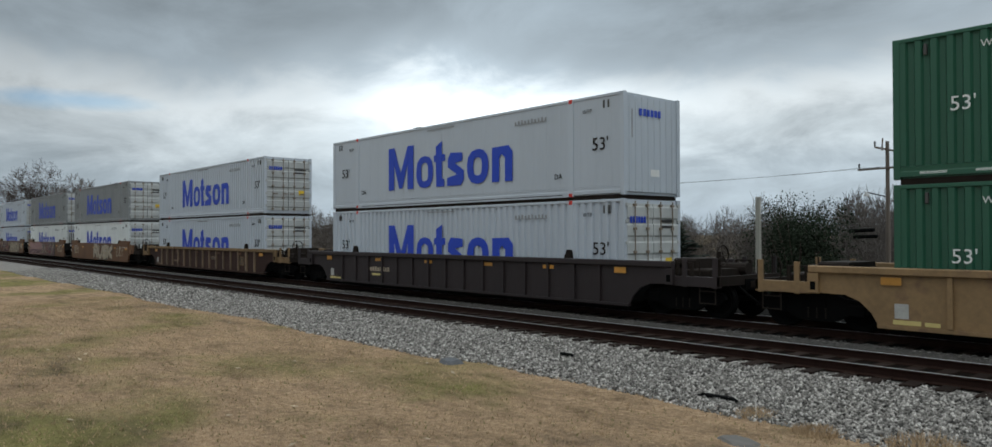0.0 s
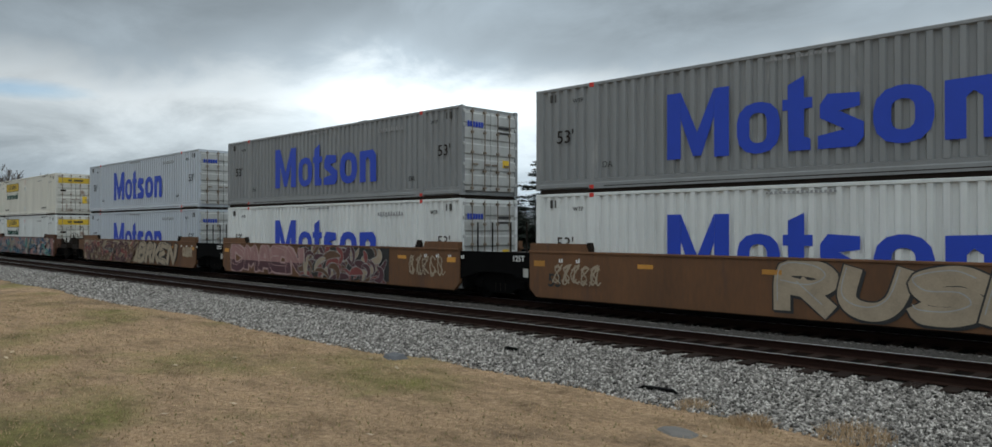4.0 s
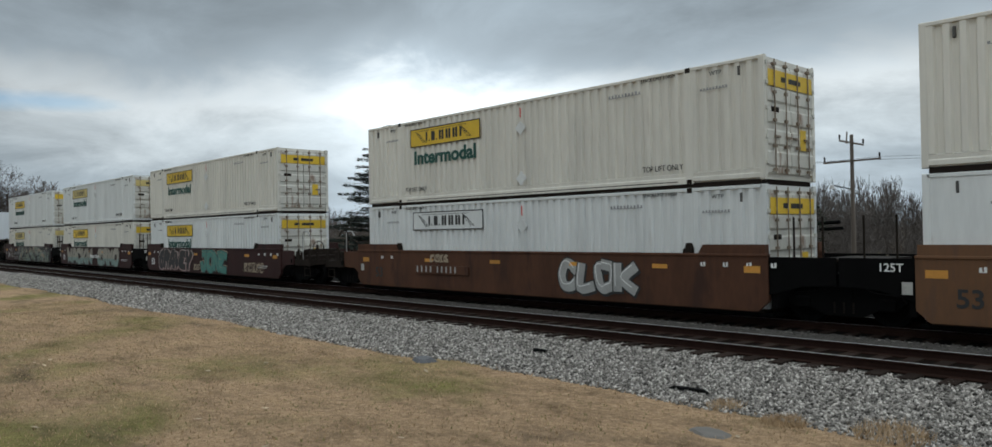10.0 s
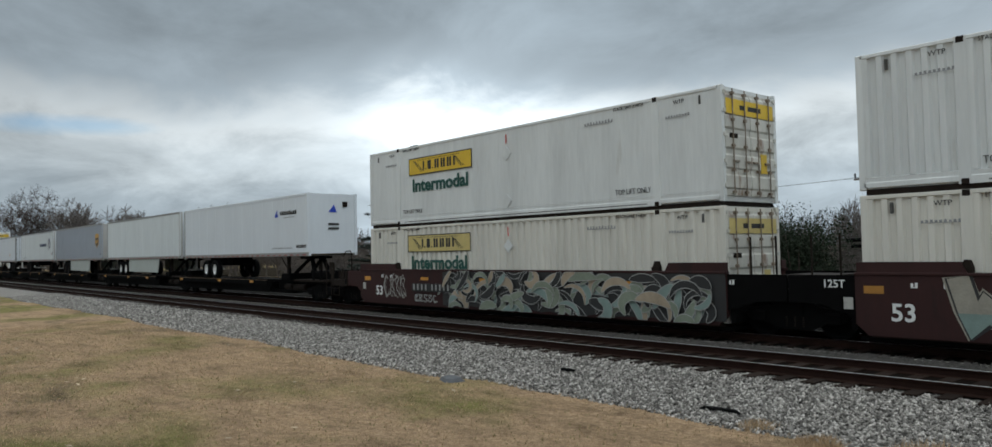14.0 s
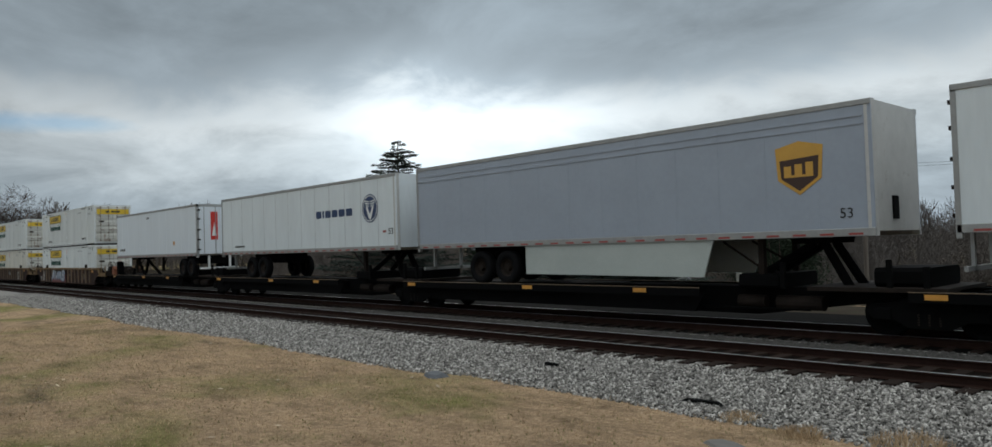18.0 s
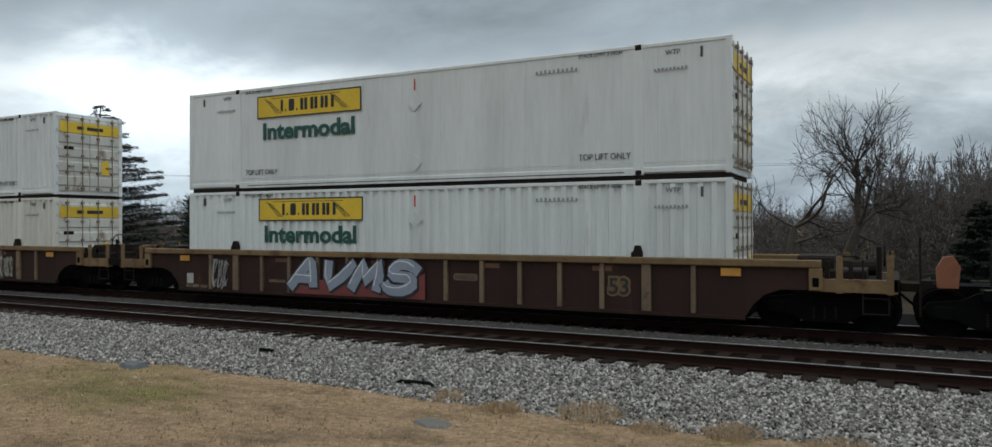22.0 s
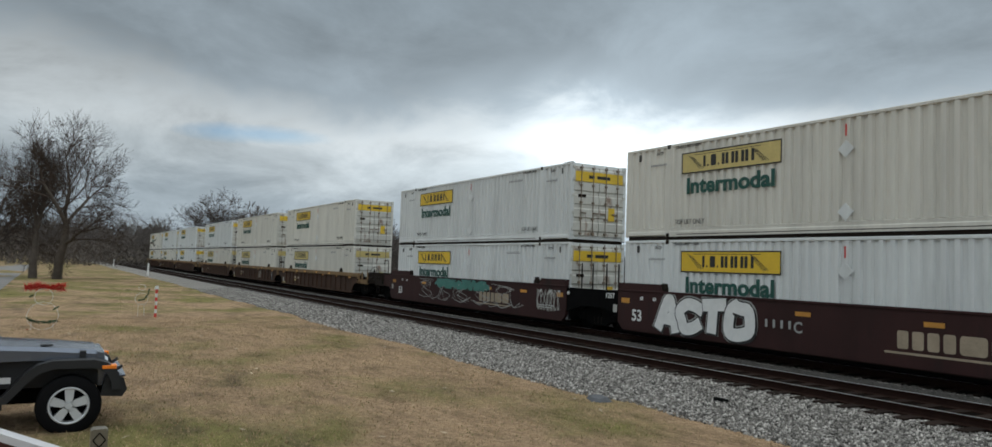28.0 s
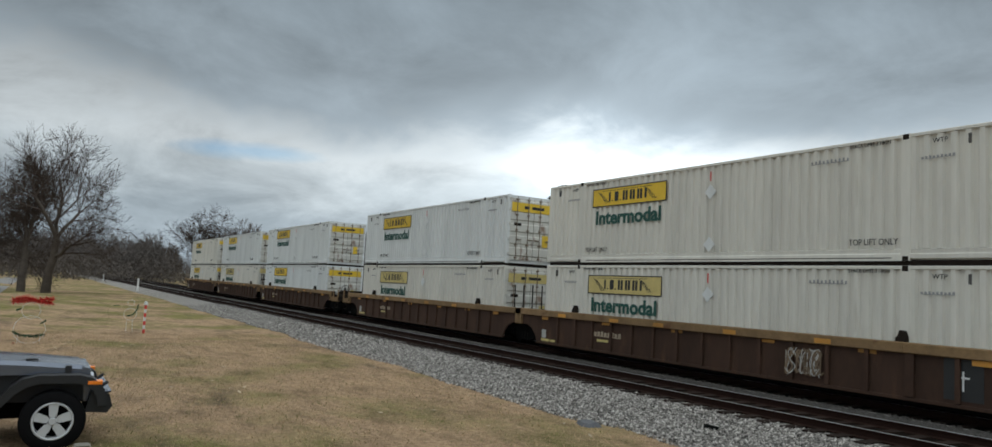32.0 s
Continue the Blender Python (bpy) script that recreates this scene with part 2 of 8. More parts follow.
# paints and metals
WHITE = mat("white_container_paint", (0.655, 0.675, 0.665), 0.5, var=0.15, scale=0.9, fine=9, stretch=(1, 1, 0.14), second=(0.45, 0.43, 0.38), spread=0.63, rnd=0.05)
CREAM = mat("aged_cream_container_paint", (0.645, 0.625, 0.56), 0.55, var=0.15, scale=0.9, fine=9, stretch=(1, 1, 0.13), second=(0.40, 0.33, 0.25), spread=0.64, rnd=0.06)
PALE = mat("pale_grey_container_paint", (0.45, 0.49, 0.54), 0.45, var=0.07, scale=0.6, fine=8, stretch=(1, 1, 0.15), rnd=0.04)
GREY = mat("weathered_grey_container_paint", (0.22, 0.23, 0.235), 0.6, var=0.14, scale=0.8, fine=9, stretch=(1, 1, 0.15), second=(0.35, 0.35, 0.34), spread=0.6)
GREEN = mat("dark_green_container_paint", (0.017, 0.088, 0.050), 0.45, var=0.12, scale=0.8, fine=9, stretch=(1, 1, 0.2))
RUSTY = mat("rust_stained_white_door_paint", (0.55, 0.54, 0.49), 0.6, var=0.18, scale=1.6, fine=12, stretch=(1, 1, 0.3), second=(0.19, 0.10, 0.055), spread=0.565, rnd=0.08)
DOORGREY = mat("grimy_grey_door_paint", (0.42, 0.43, 0.42), 0.6, var=0.2, scale=2.0, fine=12, stretch=(1, 1, 0.4), second=(0.17, 0.12, 0.09), spread=0.64, rnd=0.1)
STEEL = mat("dark_worn_steel", (0.019, 0.014, 0.011), 0.8, var=0.4, scale=3, spec=0.12)
POCKET = mat("shaded_pocket_steel", (0.07, 0.068, 0.064), 0.7, var=0.3, scale=3)
RODGREY = mat("dirty_rod_steel", (0.20, 0.155, 0.115), 0.75, var=0.4, scale=3, second=(0.36, 0.33, 0.27), spread=0.55)
GALV = mat("galvanised_rod", (0.33, 0.33, 0.32), 0.5, metal=0.5, var=0.2, scale=4)
# the shade under the cars is put into these two near-black tones
BLACK = mat("shade_black_steel", (0.004, 0.004, 0.004), 0.9, var=0.3, scale=3, spec=0.06)
TYRE = mat("black_rubber", (0.0065, 0.0065, 0.007), 0.9, var=0.2, scale=6, spec=0.08)
YELLOW = mat("yellow_sign_paint", (0.68, 0.45, 0.03), 0.5, var=0.12, scale=1.5, fine=14, rnd=0.12)
FADED = mat("faded_yellow_sign_paint", (0.56, 0.45, 0.17), 0.55, var=0.18, scale=1.5, fine=14)
FAINT = mat("faded_grey_lettering", (0.27, 0.275, 0.28), 0.7, var=0.25, scale=5)
INK = mat("black_lettering", (0.02, 0.02, 0.02), 0.6, var=0.1)
GREENINK = mat("dark_green_lettering", (0.009, 0.072, 0.056), 0.55, var=0.12, scale=2)
BLUEINK = mat("deep_blue_lettering", (0.008, 0.048, 0.44), 0.45, var=0.10, scale=2)
WHITEINK = mat("white_lettering", (0.72, 0.72, 0.70), 0.6, var=0.12, scale=4)
REDINK = mat("red_mark_paint", (0.55, 0.03, 0.02), 0.5, var=0.15, scale=5)
ORANGEINK = mat("orange_reflector", (0.48, 0.22, 0.035), 0.5, var=0.2, scale=3, rnd=0.3)
BROWN = mat("rust_brown_car_paint", (0.036, 0.017, 0.0125), 0.75, var=0.4, scale=1.0, fine=10, stretch=(1, 1, 0.35), second=(0.075, 0.036, 0.020), spread=0.60, spec=0.25, rnd=0.12, bump=0.002)
OLDPATCH = mat("dull_brown_patch", (0.135, 0.062, 0.036), 0.75, var=0.3, scale=4, rnd=0.3)
RIBTAN = mat("dull_tan_rib_paint", (0.165, 0.112, 0.068), 0.7, var=0.35, scale=1.5, fine=12, second=(0.06, 0.036, 0.026), spread=0.56, rnd=0.25)
TAN = mat("weathered_tan_car_paint", (0.185, 0.118, 0.058), 0.7, var=0.35, scale=1.2, fine=12, second=(0.10, 0.045, 0.024), spread=0.55, spec=0.25, rnd=0.12)
ORANGE = mat("orange_brown_car_paint", (0.128, 0.057, 0.022), 0.7, var=0.4, scale=0.8, fine=10, stretch=(1, 1, 0.3), second=(0.085, 0.042, 0.026), spread=0.57, rnd=0.1)
MAROON = mat("maroon_car_paint", (0.034, 0.0125, 0.0115), 0.65, var=0.35, scale=0.9, fine=10, stretch=(1, 1, 0.3), second=(0.020, 0.011, 0.010), spread=0.57, spec=0.25)
RUSTCAR = mat("dark_rust_car_paint", (0.085, 0.036, 0.019), 0.7, var=0.4, scale=0.8, fine=10, stretch=(1, 1, 0.3), second=(0.045, 0.021, 0.014), spread=0.53, rnd=0.1, spec=0.25)
WARM = mat("warm_rust_car_paint", (0.058, 0.031, 0.020), 0.75, var=0.4, scale=1.0, fine=10, stretch=(1, 1, 0.35), second=(0.09, 0.046, 0.027), spread=0.58, rnd=0.12, spec=0.25)
SANDTAN = mat("sandy_tan_sill_paint", (0.215, 0.135, 0.066), 0.7, var=0.35, scale=1.2, fine=12, second=(0.13, 0.065, 0.033), spread=0.57, rnd=0.12, spec=0.25)
DARKBROWN = mat("dark_brown_car_paint", (0.020, 0.012, 0.012), 0.65, var=0.3, scale=1.0, fine=10, stretch=(1, 1, 0.35))
GOLDCAR = mat("sandy_yellow_car_paint", (0.225, 0.138, 0.062), 0.65, var=0.35, scale=1.0, fine=10, second=(0.16, 0.09, 0.05), spread=0.58)

CL, CW, CH = 16.02, 1.295, 2.870       # a 53-foot container: length, half width, height
TRAIN_Y = 17.775                       # centre line of the far track
P40 = (2.00, 14.02)                    # lifting posts, at the 40-foot places


def corrugated(g, side, style, bay):
    """One long side between its rails."""
    y_out, z0, z1 = side * (CW - 0.012), 0.27, CH - 0.075
    spans = ((0.13, P40[0] - 0.11), (P40[0] + 0.11, P40[1] - 0.11), (P40[1] + 0.11, CL - 0.13))
    for a, b in spans[bay:bay + 1]:
        if style == "smooth":
            n = max(1, round((b - a) / 0.58))
            depth = 0.007
        elif style == "panel":
            n = max(1, round((b - a) / 1.22))
            depth = 0.0
        else:
            n = max(1, round((b - a) / 0.288))
            depth = 0.062
        p = (b - a) / n
        if style == "panel":
            g.face((a, side * (CW - 0.02), z0), (b, side * (CW - 0.02), z0), (b, side * (CW - 0.02), z1), (a, side * (CW - 0.02), z1))
            continue
        xs = []
        for k in range(n):
            x = a + k * p
            if style == "smooth":
                xs += [(x, 0), (x + p * 0.46, 0), (x + p * 0.5, depth), (x + p * 0.54, 0)]
            else:
                xs += [(x, 0), (x + p * 0.37, 0), (x + p * 0.50, depth), (x + p * 0.87, depth)]
        xs.append((b, 0))
        base = len(g.v)
        for x, d in xs:
            yy = y_out - side * d if style != "smooth" else side * (CW - 0.022) - side * d
            g.v += [(x, yy, z0), (x, yy, z1)]
        for k in range(len(xs) - 1):
            q = base + 2 * k
            g.f.append((q, q + 2, q + 3, q + 1))


def rounded(x, z, w, h, r):
    pts = []
    for cx, cz, a0 in ((x + w - r, z + r, -90), (x + w - r, z + h - r, 0), (x + r, z + h - r, 90), (x + r, z + r, 180)):
        for k in range(4):
            a = radians(a0 + k * 30)
            pts.append((cx + r * math.cos(a), cz + r * math.sin(a)))
    return pts


def logo_blocks(parent, name, material, x, z, sizes, y, label):
    """A word drawn as plain rounded blocks; sizes holds (width, height, gap after, slots that part the block)."""
    for w, h, gap, slot in sizes:
        g = Geo()
        p = w / (slot + 1)
        for k in range(slot + 1):
            e = 0.0 if slot == 0 else p * 0.14
            bw = p - (e if k in (0, slot) else 2 * e) if slot else w
            g.prism(rounded(x + k * p + (e if k else 0.0), z, bw, h, min(bw, h) * 0.2), y - 0.004, y, "y")
        part(name, g, material, parent, label)
        x += w + gap


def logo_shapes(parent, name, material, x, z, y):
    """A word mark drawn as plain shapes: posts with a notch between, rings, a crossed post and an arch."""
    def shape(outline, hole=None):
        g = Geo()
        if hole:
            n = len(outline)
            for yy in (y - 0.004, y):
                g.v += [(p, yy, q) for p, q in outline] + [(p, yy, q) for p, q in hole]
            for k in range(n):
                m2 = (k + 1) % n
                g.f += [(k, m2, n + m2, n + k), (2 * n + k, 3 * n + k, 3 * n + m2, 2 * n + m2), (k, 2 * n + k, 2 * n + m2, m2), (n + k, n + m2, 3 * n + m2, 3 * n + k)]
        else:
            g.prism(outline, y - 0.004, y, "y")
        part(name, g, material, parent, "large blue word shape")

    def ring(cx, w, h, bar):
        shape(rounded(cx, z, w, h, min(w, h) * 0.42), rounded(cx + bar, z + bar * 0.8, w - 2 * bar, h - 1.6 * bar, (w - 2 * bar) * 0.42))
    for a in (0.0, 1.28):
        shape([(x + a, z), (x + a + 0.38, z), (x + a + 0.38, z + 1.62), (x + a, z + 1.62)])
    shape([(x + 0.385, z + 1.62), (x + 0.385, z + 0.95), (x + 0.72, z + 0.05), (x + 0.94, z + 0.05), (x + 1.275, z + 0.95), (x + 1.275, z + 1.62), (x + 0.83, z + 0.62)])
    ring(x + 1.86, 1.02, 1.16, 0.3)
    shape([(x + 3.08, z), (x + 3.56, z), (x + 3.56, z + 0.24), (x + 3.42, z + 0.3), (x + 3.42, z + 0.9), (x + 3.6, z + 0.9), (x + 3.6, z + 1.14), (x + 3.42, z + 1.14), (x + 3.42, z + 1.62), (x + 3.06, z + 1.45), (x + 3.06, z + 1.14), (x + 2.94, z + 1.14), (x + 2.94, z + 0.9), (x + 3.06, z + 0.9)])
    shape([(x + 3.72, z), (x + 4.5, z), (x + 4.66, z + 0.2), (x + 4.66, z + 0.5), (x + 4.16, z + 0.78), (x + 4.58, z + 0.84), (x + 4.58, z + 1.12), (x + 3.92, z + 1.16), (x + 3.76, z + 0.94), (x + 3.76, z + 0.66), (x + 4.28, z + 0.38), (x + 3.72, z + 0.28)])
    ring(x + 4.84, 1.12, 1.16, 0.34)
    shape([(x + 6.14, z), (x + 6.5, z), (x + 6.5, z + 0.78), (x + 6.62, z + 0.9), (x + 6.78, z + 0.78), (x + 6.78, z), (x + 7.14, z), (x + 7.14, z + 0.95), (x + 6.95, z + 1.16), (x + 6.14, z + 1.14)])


def bars(parent, name, material, x, z, n, w, h, gap, y):
    """Writing that cannot be read or is not repeated: a comb of small bars on one thin base line."""
    pts = [(x, z)]
    end = x + n * (w + gap) - gap
    pts.append((end, z))
    for k in reversed(range(n)):
        a = x + k * (w + gap)
        hh = h * (0.8 + 0.2 * ((k * 7) % 3) / 2)
        pts += [(a + w, z + h * 0.16), (a + w, z + hh), (a, z + hh), (a, z + h * 0.16)]
    g = Geo().prism(pts, y - 0.003, y, "y")
    return part(name, g, material, parent)


def lettering(parent, text, height, material, x, z, y, bold=0.0, stretch=1.0):
    ob = part("lettering", letters(text, height, material, bold), material, parent)
    ob.location = (x, y, z)
    ob.scale = (stretch, 1, 1)
    return ob


def end_doors(root, paint, scheme):
    """The door end, at the front of the box: two ribbed leaves, four lock rods, hinges and a header sign."""
    for s in (-1, 1):
        y0, y1 = sorted((s * 0.012, s * (CW - 0.13)))
        front = [(CL - 0.07, 0.16), (CL - 0.02, 0.16)]
        for k in range(5):
            z = 0.30 + k * 0.5
            front += [(CL - 0.02, z), (CL + 0.012, z + 0.05), (CL + 0.012, z + 0.33), (CL - 0.02, z + 0.38)]
        g = Geo().prism(front + [(CL - 0.02, CH - 0.13), (CL - 0.07, CH - 0.13)], y0, y1, "y")
        door = part("door", g, paint, root)
        for k, y in enumerate((0.30, 0.86)):
            h = Geo().tube((CL + 0.045, s * y, 0.14), (CL + 0.045, s * y, CH - 0.06), 0.016, n=6)
            for z in (0.20, 0.75, 1.35, 2.0, 2.66):
                h.box(CL - 0.005, CL + 0.07, s * y - 0.05, s * y + 0.05, z, z + 0.07)
            h.box(CL + 0.02, CL + 0.06, min(s * y, s * (y - 0.24)), max(s * y, s * (y - 0.24)), 0.98, 1.03)
            part("lock_rod", h, RODGREY, door)
        for z in (0.35, 0.95, 1.6, 2.2, 2.65):
            part("hinge", Geo().box(CL - 0.03, CL + 0.03, *sorted((s * (CW - 0.16), s * (CW - 0.06))), z, z + 0.10, 0.015), paint, door)
    if scheme.startswith("jb"):
        sg = {"jb": YELLOW, "jb_faded": FADED}.get(scheme, WHITE)
        sign = part("door_sign", Geo().box(CL + 0.013, CL + 0.02, -1.12, 1.12, 2.18, 2.56), sg, root, "yellow sign band across the doors")
        for y, w in ((-0.5, 0.26), (-0.12, 0.62)):
            part("sign_word", Geo().box(CL + 0.02, CL + 0.024, y, y + w, 2.31, 2.43), INK, sign, "dark word block")
        part("placard", Geo().box(CL + 0.013, CL + 0.02, 0.45, 0.75, 0.75, 1.25), sg, root)
        part("vent_plate", Geo().box(CL + 0.013, CL + 0.022, -0.98, -0.62, 1.58, 1.70), STEEL, root)
    elif scheme == "matson":
        for k in range(6):
            y = -1.05 + k * 0.12
            part("door_word", Geo().box(CL + 0.013, CL + 0.018, y, y + 0.085, 2.2, 2.38), BLUEINK, root, "small blue word block on the door")
        part("number_mark", Geo().box(CL + 0.013, CL + 0.018, 0.35, 0.95, 2.22, 2.30).box(CL + 0.013, CL + 0.018, 0.35, 0.95, 2.05, 2.13), INK, root)
        part("placard", Geo().box(CL + 0.013, CL + 0.02, 0.55, 0.85, 0.95, 1.2), YELLOW, root)


def container(scheme, style, paint, doors, label, dx=0.0, dz=0.0, word=True):
    """A 53-foot container with rails, posts, castings, doors and markings."""
    root = thing("shipping_container", label, "container", "containers on the train")
    g = Geo()
    g.box(0.06, CL - 0.07, -CW + 0.08, CW - 0.08, 0.015, CH - 0.012)
    part("body", g, paint, root)
    # added dark block: stands in for the shade in the gap under the box
    part("underframe", Geo().box(0.12, CL - 0.12, -CW + 0.045, CW - 0.045, -0.102, 0.02), STEEL, root, "dark block standing in for the shade under the box")
    for s in (-1, 1):
        for k in range(3):
            g = Geo()
            corrugated(g, s, style, k)
            part("side_panel", g, paint, root)
        for k in range(1, 10 if style == "panel" else 0):
            x = P40[0] + 0.11 + k * (P40[1] - P40[0] - 0.22) / 10
            part("panel_seam", Geo().box(x - 0.014, x + 0.014, *sorted((s * (CW - 0.02), s * (CW - 0.008))), 0.27, CH - 0.075), FAINT, root)
    for s in (-1, 1):
        y0, y1 = sorted((s * CW, s * (CW - 0.06)))
        part("top_rail", Geo().box(0.1, CL - 0.1, y0, y1, CH - 0.09, CH - 0.005, 0.012), paint, root)
        for a, b, lo in ((0.1, P40[0] - 0.11, 0.055), (P40[0] + 0.11, P40[1] - 0.11, 0.0), (P40[1] + 0.11, CL - 0.1, 0.055)):
            part("bottom_rail", Geo().prism([(s * CW, lo), (s * CW, 0.15), (s * (CW - 0.018), 0.17), (s * (CW - 0.012), 0.26), (s * (CW - 0.06), 0.275), (s * (CW - 0.06), lo)], a, b, "x"), paint, root)
        for x in (0.0, CL - 0.13):
            part("corner_post", Geo().box(x, x + 0.13, *sorted((s * CW, s * (CW - 0.14))), 0, CH, 0.015), paint, root)
        for x in P40:
            part("lift_post", Geo().box(x - 0.11, x + 0.11, *sorted((s * (CW + 0.002), s * (CW - 0.07))), 0.0, CH - 0.002), paint, root)
            for z in (0.0, CH - 0.13):
                casting = REDINK if scheme == "matson" else STEEL
                part("casting", Geo().box(x - 0.07, x + 0.07, *sorted((s * (CW + 0.008), s * (CW - 0.06))), z - 0.004, z + (0.11 if z < 1 else 0.13), 0.012), casting, root, "corner casting of the lifting post")
        part("rail_groove", Geo().box(2.4, 13.7, *sorted((s * (CW + 0.002), s * CW)), 0.055, 0.075), STEEL, root)
    for x in (0.55, 0.72) if scheme == "matson" else (0.62,):
        for xx in (x, CL - x):
            # no recess is cut: the pocket's inner shade is put into its colour
            part("handle_pocket", Geo().box(xx - 0.026, xx + 0.026, -CW - 0.001, -CW + 0.06, CH - 0.40, CH - 0.17, 0.02), POCKET, root)
    # the rear end, plain with level ribs
    g = Geo().box(-0.01, 0.06, -CW + 0.14, CW - 0.14, 0.1, CH - 0.1)
    for k in range(9):
        z = 0.25 + k * 0.28
        g.box(-0.03, -0.01, -CW + 0.16, CW - 0.16, z, z + 0.12)
    part("rear_wall", g, paint, root)
    if doors:
        end_doors(root, RUSTY if scheme.startswith("jb") else DOORGREY, "jb" if scheme == "jb_bare" else scheme)
    else:
        wave = [(CL - 0.07, -CW + 0.14), (CL - 0.03, -CW + 0.14)]
        for k in range(8):
            y = -1.05 + k * 0.28
            wave += [(CL - 0.03, y), (CL - 0.005, y + 0.02), (CL - 0.005, y + 0.12), (CL - 0.03, y + 0.14)]
        g = Geo().prism(wave + [(CL - 0.03, CW - 0.14), (CL - 0.07, CW - 0.14)], 0.1, CH - 0.1, "z")
        part("front_wall", g, paint, root)
        if scheme == "matson":
            gg = Geo()
            for k in range(6):
                gg.box(CL - 0.005, CL + 0.002, -0.6 + k * 0.17, -0.48 + k * 0.17, 2.25, 2.45)
            part("front_word", gg, BLUEINK, root, "small blue word blocks")
            part("number_mark", Geo().box(CL - 0.005, CL + 0.002, -0.95, -0.90, 1.6, 2.4), FAINT, root)
            part("notice", Geo().box(CL - 0.005, CL + 0.002, -0.1, 0.3, 0.55, 0.75), WHITEINK, root)
    y = -CW - 0.001 if style == "smooth" else -CW + 0.008
    y = min(y, -CW + 0.006)
    if scheme.startswith("jb"):
        sg = {"jb": YELLOW, "jb_faded": FADED}.get(scheme, WHITE)
        sx, sz = 2.85 + dx, 2.03 + dz
        sign = part("side_sign", Geo().box(sx, sx + 3.65, y - 0.008, y + 0.01, sz, sz + 0.6), sg, root, "yellow sign panel with a dark outline" if scheme == "jb" else "washed-out sign panel with a dark outline")
        for a, b, c, d in ((-0.02, 3.67, -0.02, 0.015), (-0.02, 3.67, 0.585, 0.62), (-0.02, 0.012, 0.015, 0.585), (3.638, 3.67, 0.015, 0.585)):
            part("sign_border", Geo().box(sx + a, sx + b, y - 0.012, y, sz + c, sz + d), INK, sign)
        for d0 in (0.25, 2.6):
            for k in range(5):
                a = sx + d0 + k * 0.05
                part("sign_scroll", Geo().prism([(a, sz + 0.53 - 0.02 * k), (a + 0.018, sz + 0.53 - 0.02 * k), (a + 0.47, sz + 0.09), (a + 0.452, sz + 0.09)], y - 0.010, y - 0.008, "y"), INK, sign)
        part("sign_scroll", Geo().box(sx + 0.5, sx + 3.0, y - 0.010, y - 0.008, sz + 0.515, sz + 0.53), INK, sign)
        logo_blocks(sign, "sign_word", INK, sx + 0.86, sz + 0.14, ((0.09, 0.33, 0.07, 0), (0.05, 0.06, 0.09, 0), (0.20, 0.33, 0.07, 0), (0.05, 0.06, 0.10, 0), (0.25, 0.33, 0.11, 1), (0.25, 0.33, 0.11, 1), (0.25, 0.33, 0.11, 1), (0.10, 0.33, 0.1, 0)), y - 0.008, "dark word shape")
        if word:
            lettering(root, "Intermodal", 0.46, GREENINK, sx + 0.16, sz - 0.61, y - 0.004, 0.022, 1.17)
        for x in (2.31, 12.62):
            lettering(root, "TOP LIFT ONLY", 0.15, INK, x, 0.37, y - 0.004, 0, 0.84)
            lettering(root, "STACK LIMIT 3 HIGH", 0.09, INK, x, 2.70, y - 0.004, 0, 0.9)
        for x in (1.42, 14.62):
            lettering(root, "WTP", 0.11, INK, x, 2.58, y - 0.004)
            bars(root, "notice_mark", FAINT, x - 0.25, 2.24, 9, 0.05, 0.07, 0.035, y - 0.002)
        bars(root, "number_mark", FAINT, 11.55, 2.42, 10, 0.05, 0.10, 0.06, y - 0.002)
        part("red_mark", Geo().box(8.14, 8.18, y - 0.006, y, 2.35, 2.64), REDINK, root)
        for z in (2.03, 0.5):
            part("placard_holder", Geo().prism([(8.16, z - 0.22), (8.38, z), (8.16, z + 0.22), (7.94, z)], y - 0.01, y + 0.01, "y"), WHITE, root)
    elif scheme == "matson":
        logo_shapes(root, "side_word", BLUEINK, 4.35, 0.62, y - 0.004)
        for x in (0.75, 14.85):
            lettering(root, "53'", 0.37, STEEL, x, 1.30, y - 0.004, 0.0, 1.05)
        bars(root, "number_mark", FAINT, 11.6, 2.35, 10, 0.075, 0.15, 0.075, y - 0.002)
        bars(root, "notice_mark", FAINT, 6.9, 2.66, 16, 0.06, 0.07, 0.04, y - 0.002)
        for x in (1.35, 14.5):
            lettering(root, "WTP", 0.12, INK, x, 2.38, y - 0.004)
        lettering(root, "DA", 0.17, INK, 13.35, 0.55, y - 0.004)
        lettering(root, "DA", 0.17, INK, 2.35, 0.55, y - 0.004)
    elif scheme == "green":
        for x in (1.05, 14.3):
            lettering(root, "53'", 0.29, WHITEINK, x, 1.3, y - 0.004)
            lettering(root, "WTP", 0.14, WHITEINK, x + 0.55, 2.45, y - 0.004)
        for x in (0.5, 1.5):
            part("pale_patch", Geo().box(x, x + 0.5, y - 0.006, y, 0.10, 0.15), WHITEINK, root)
    return root


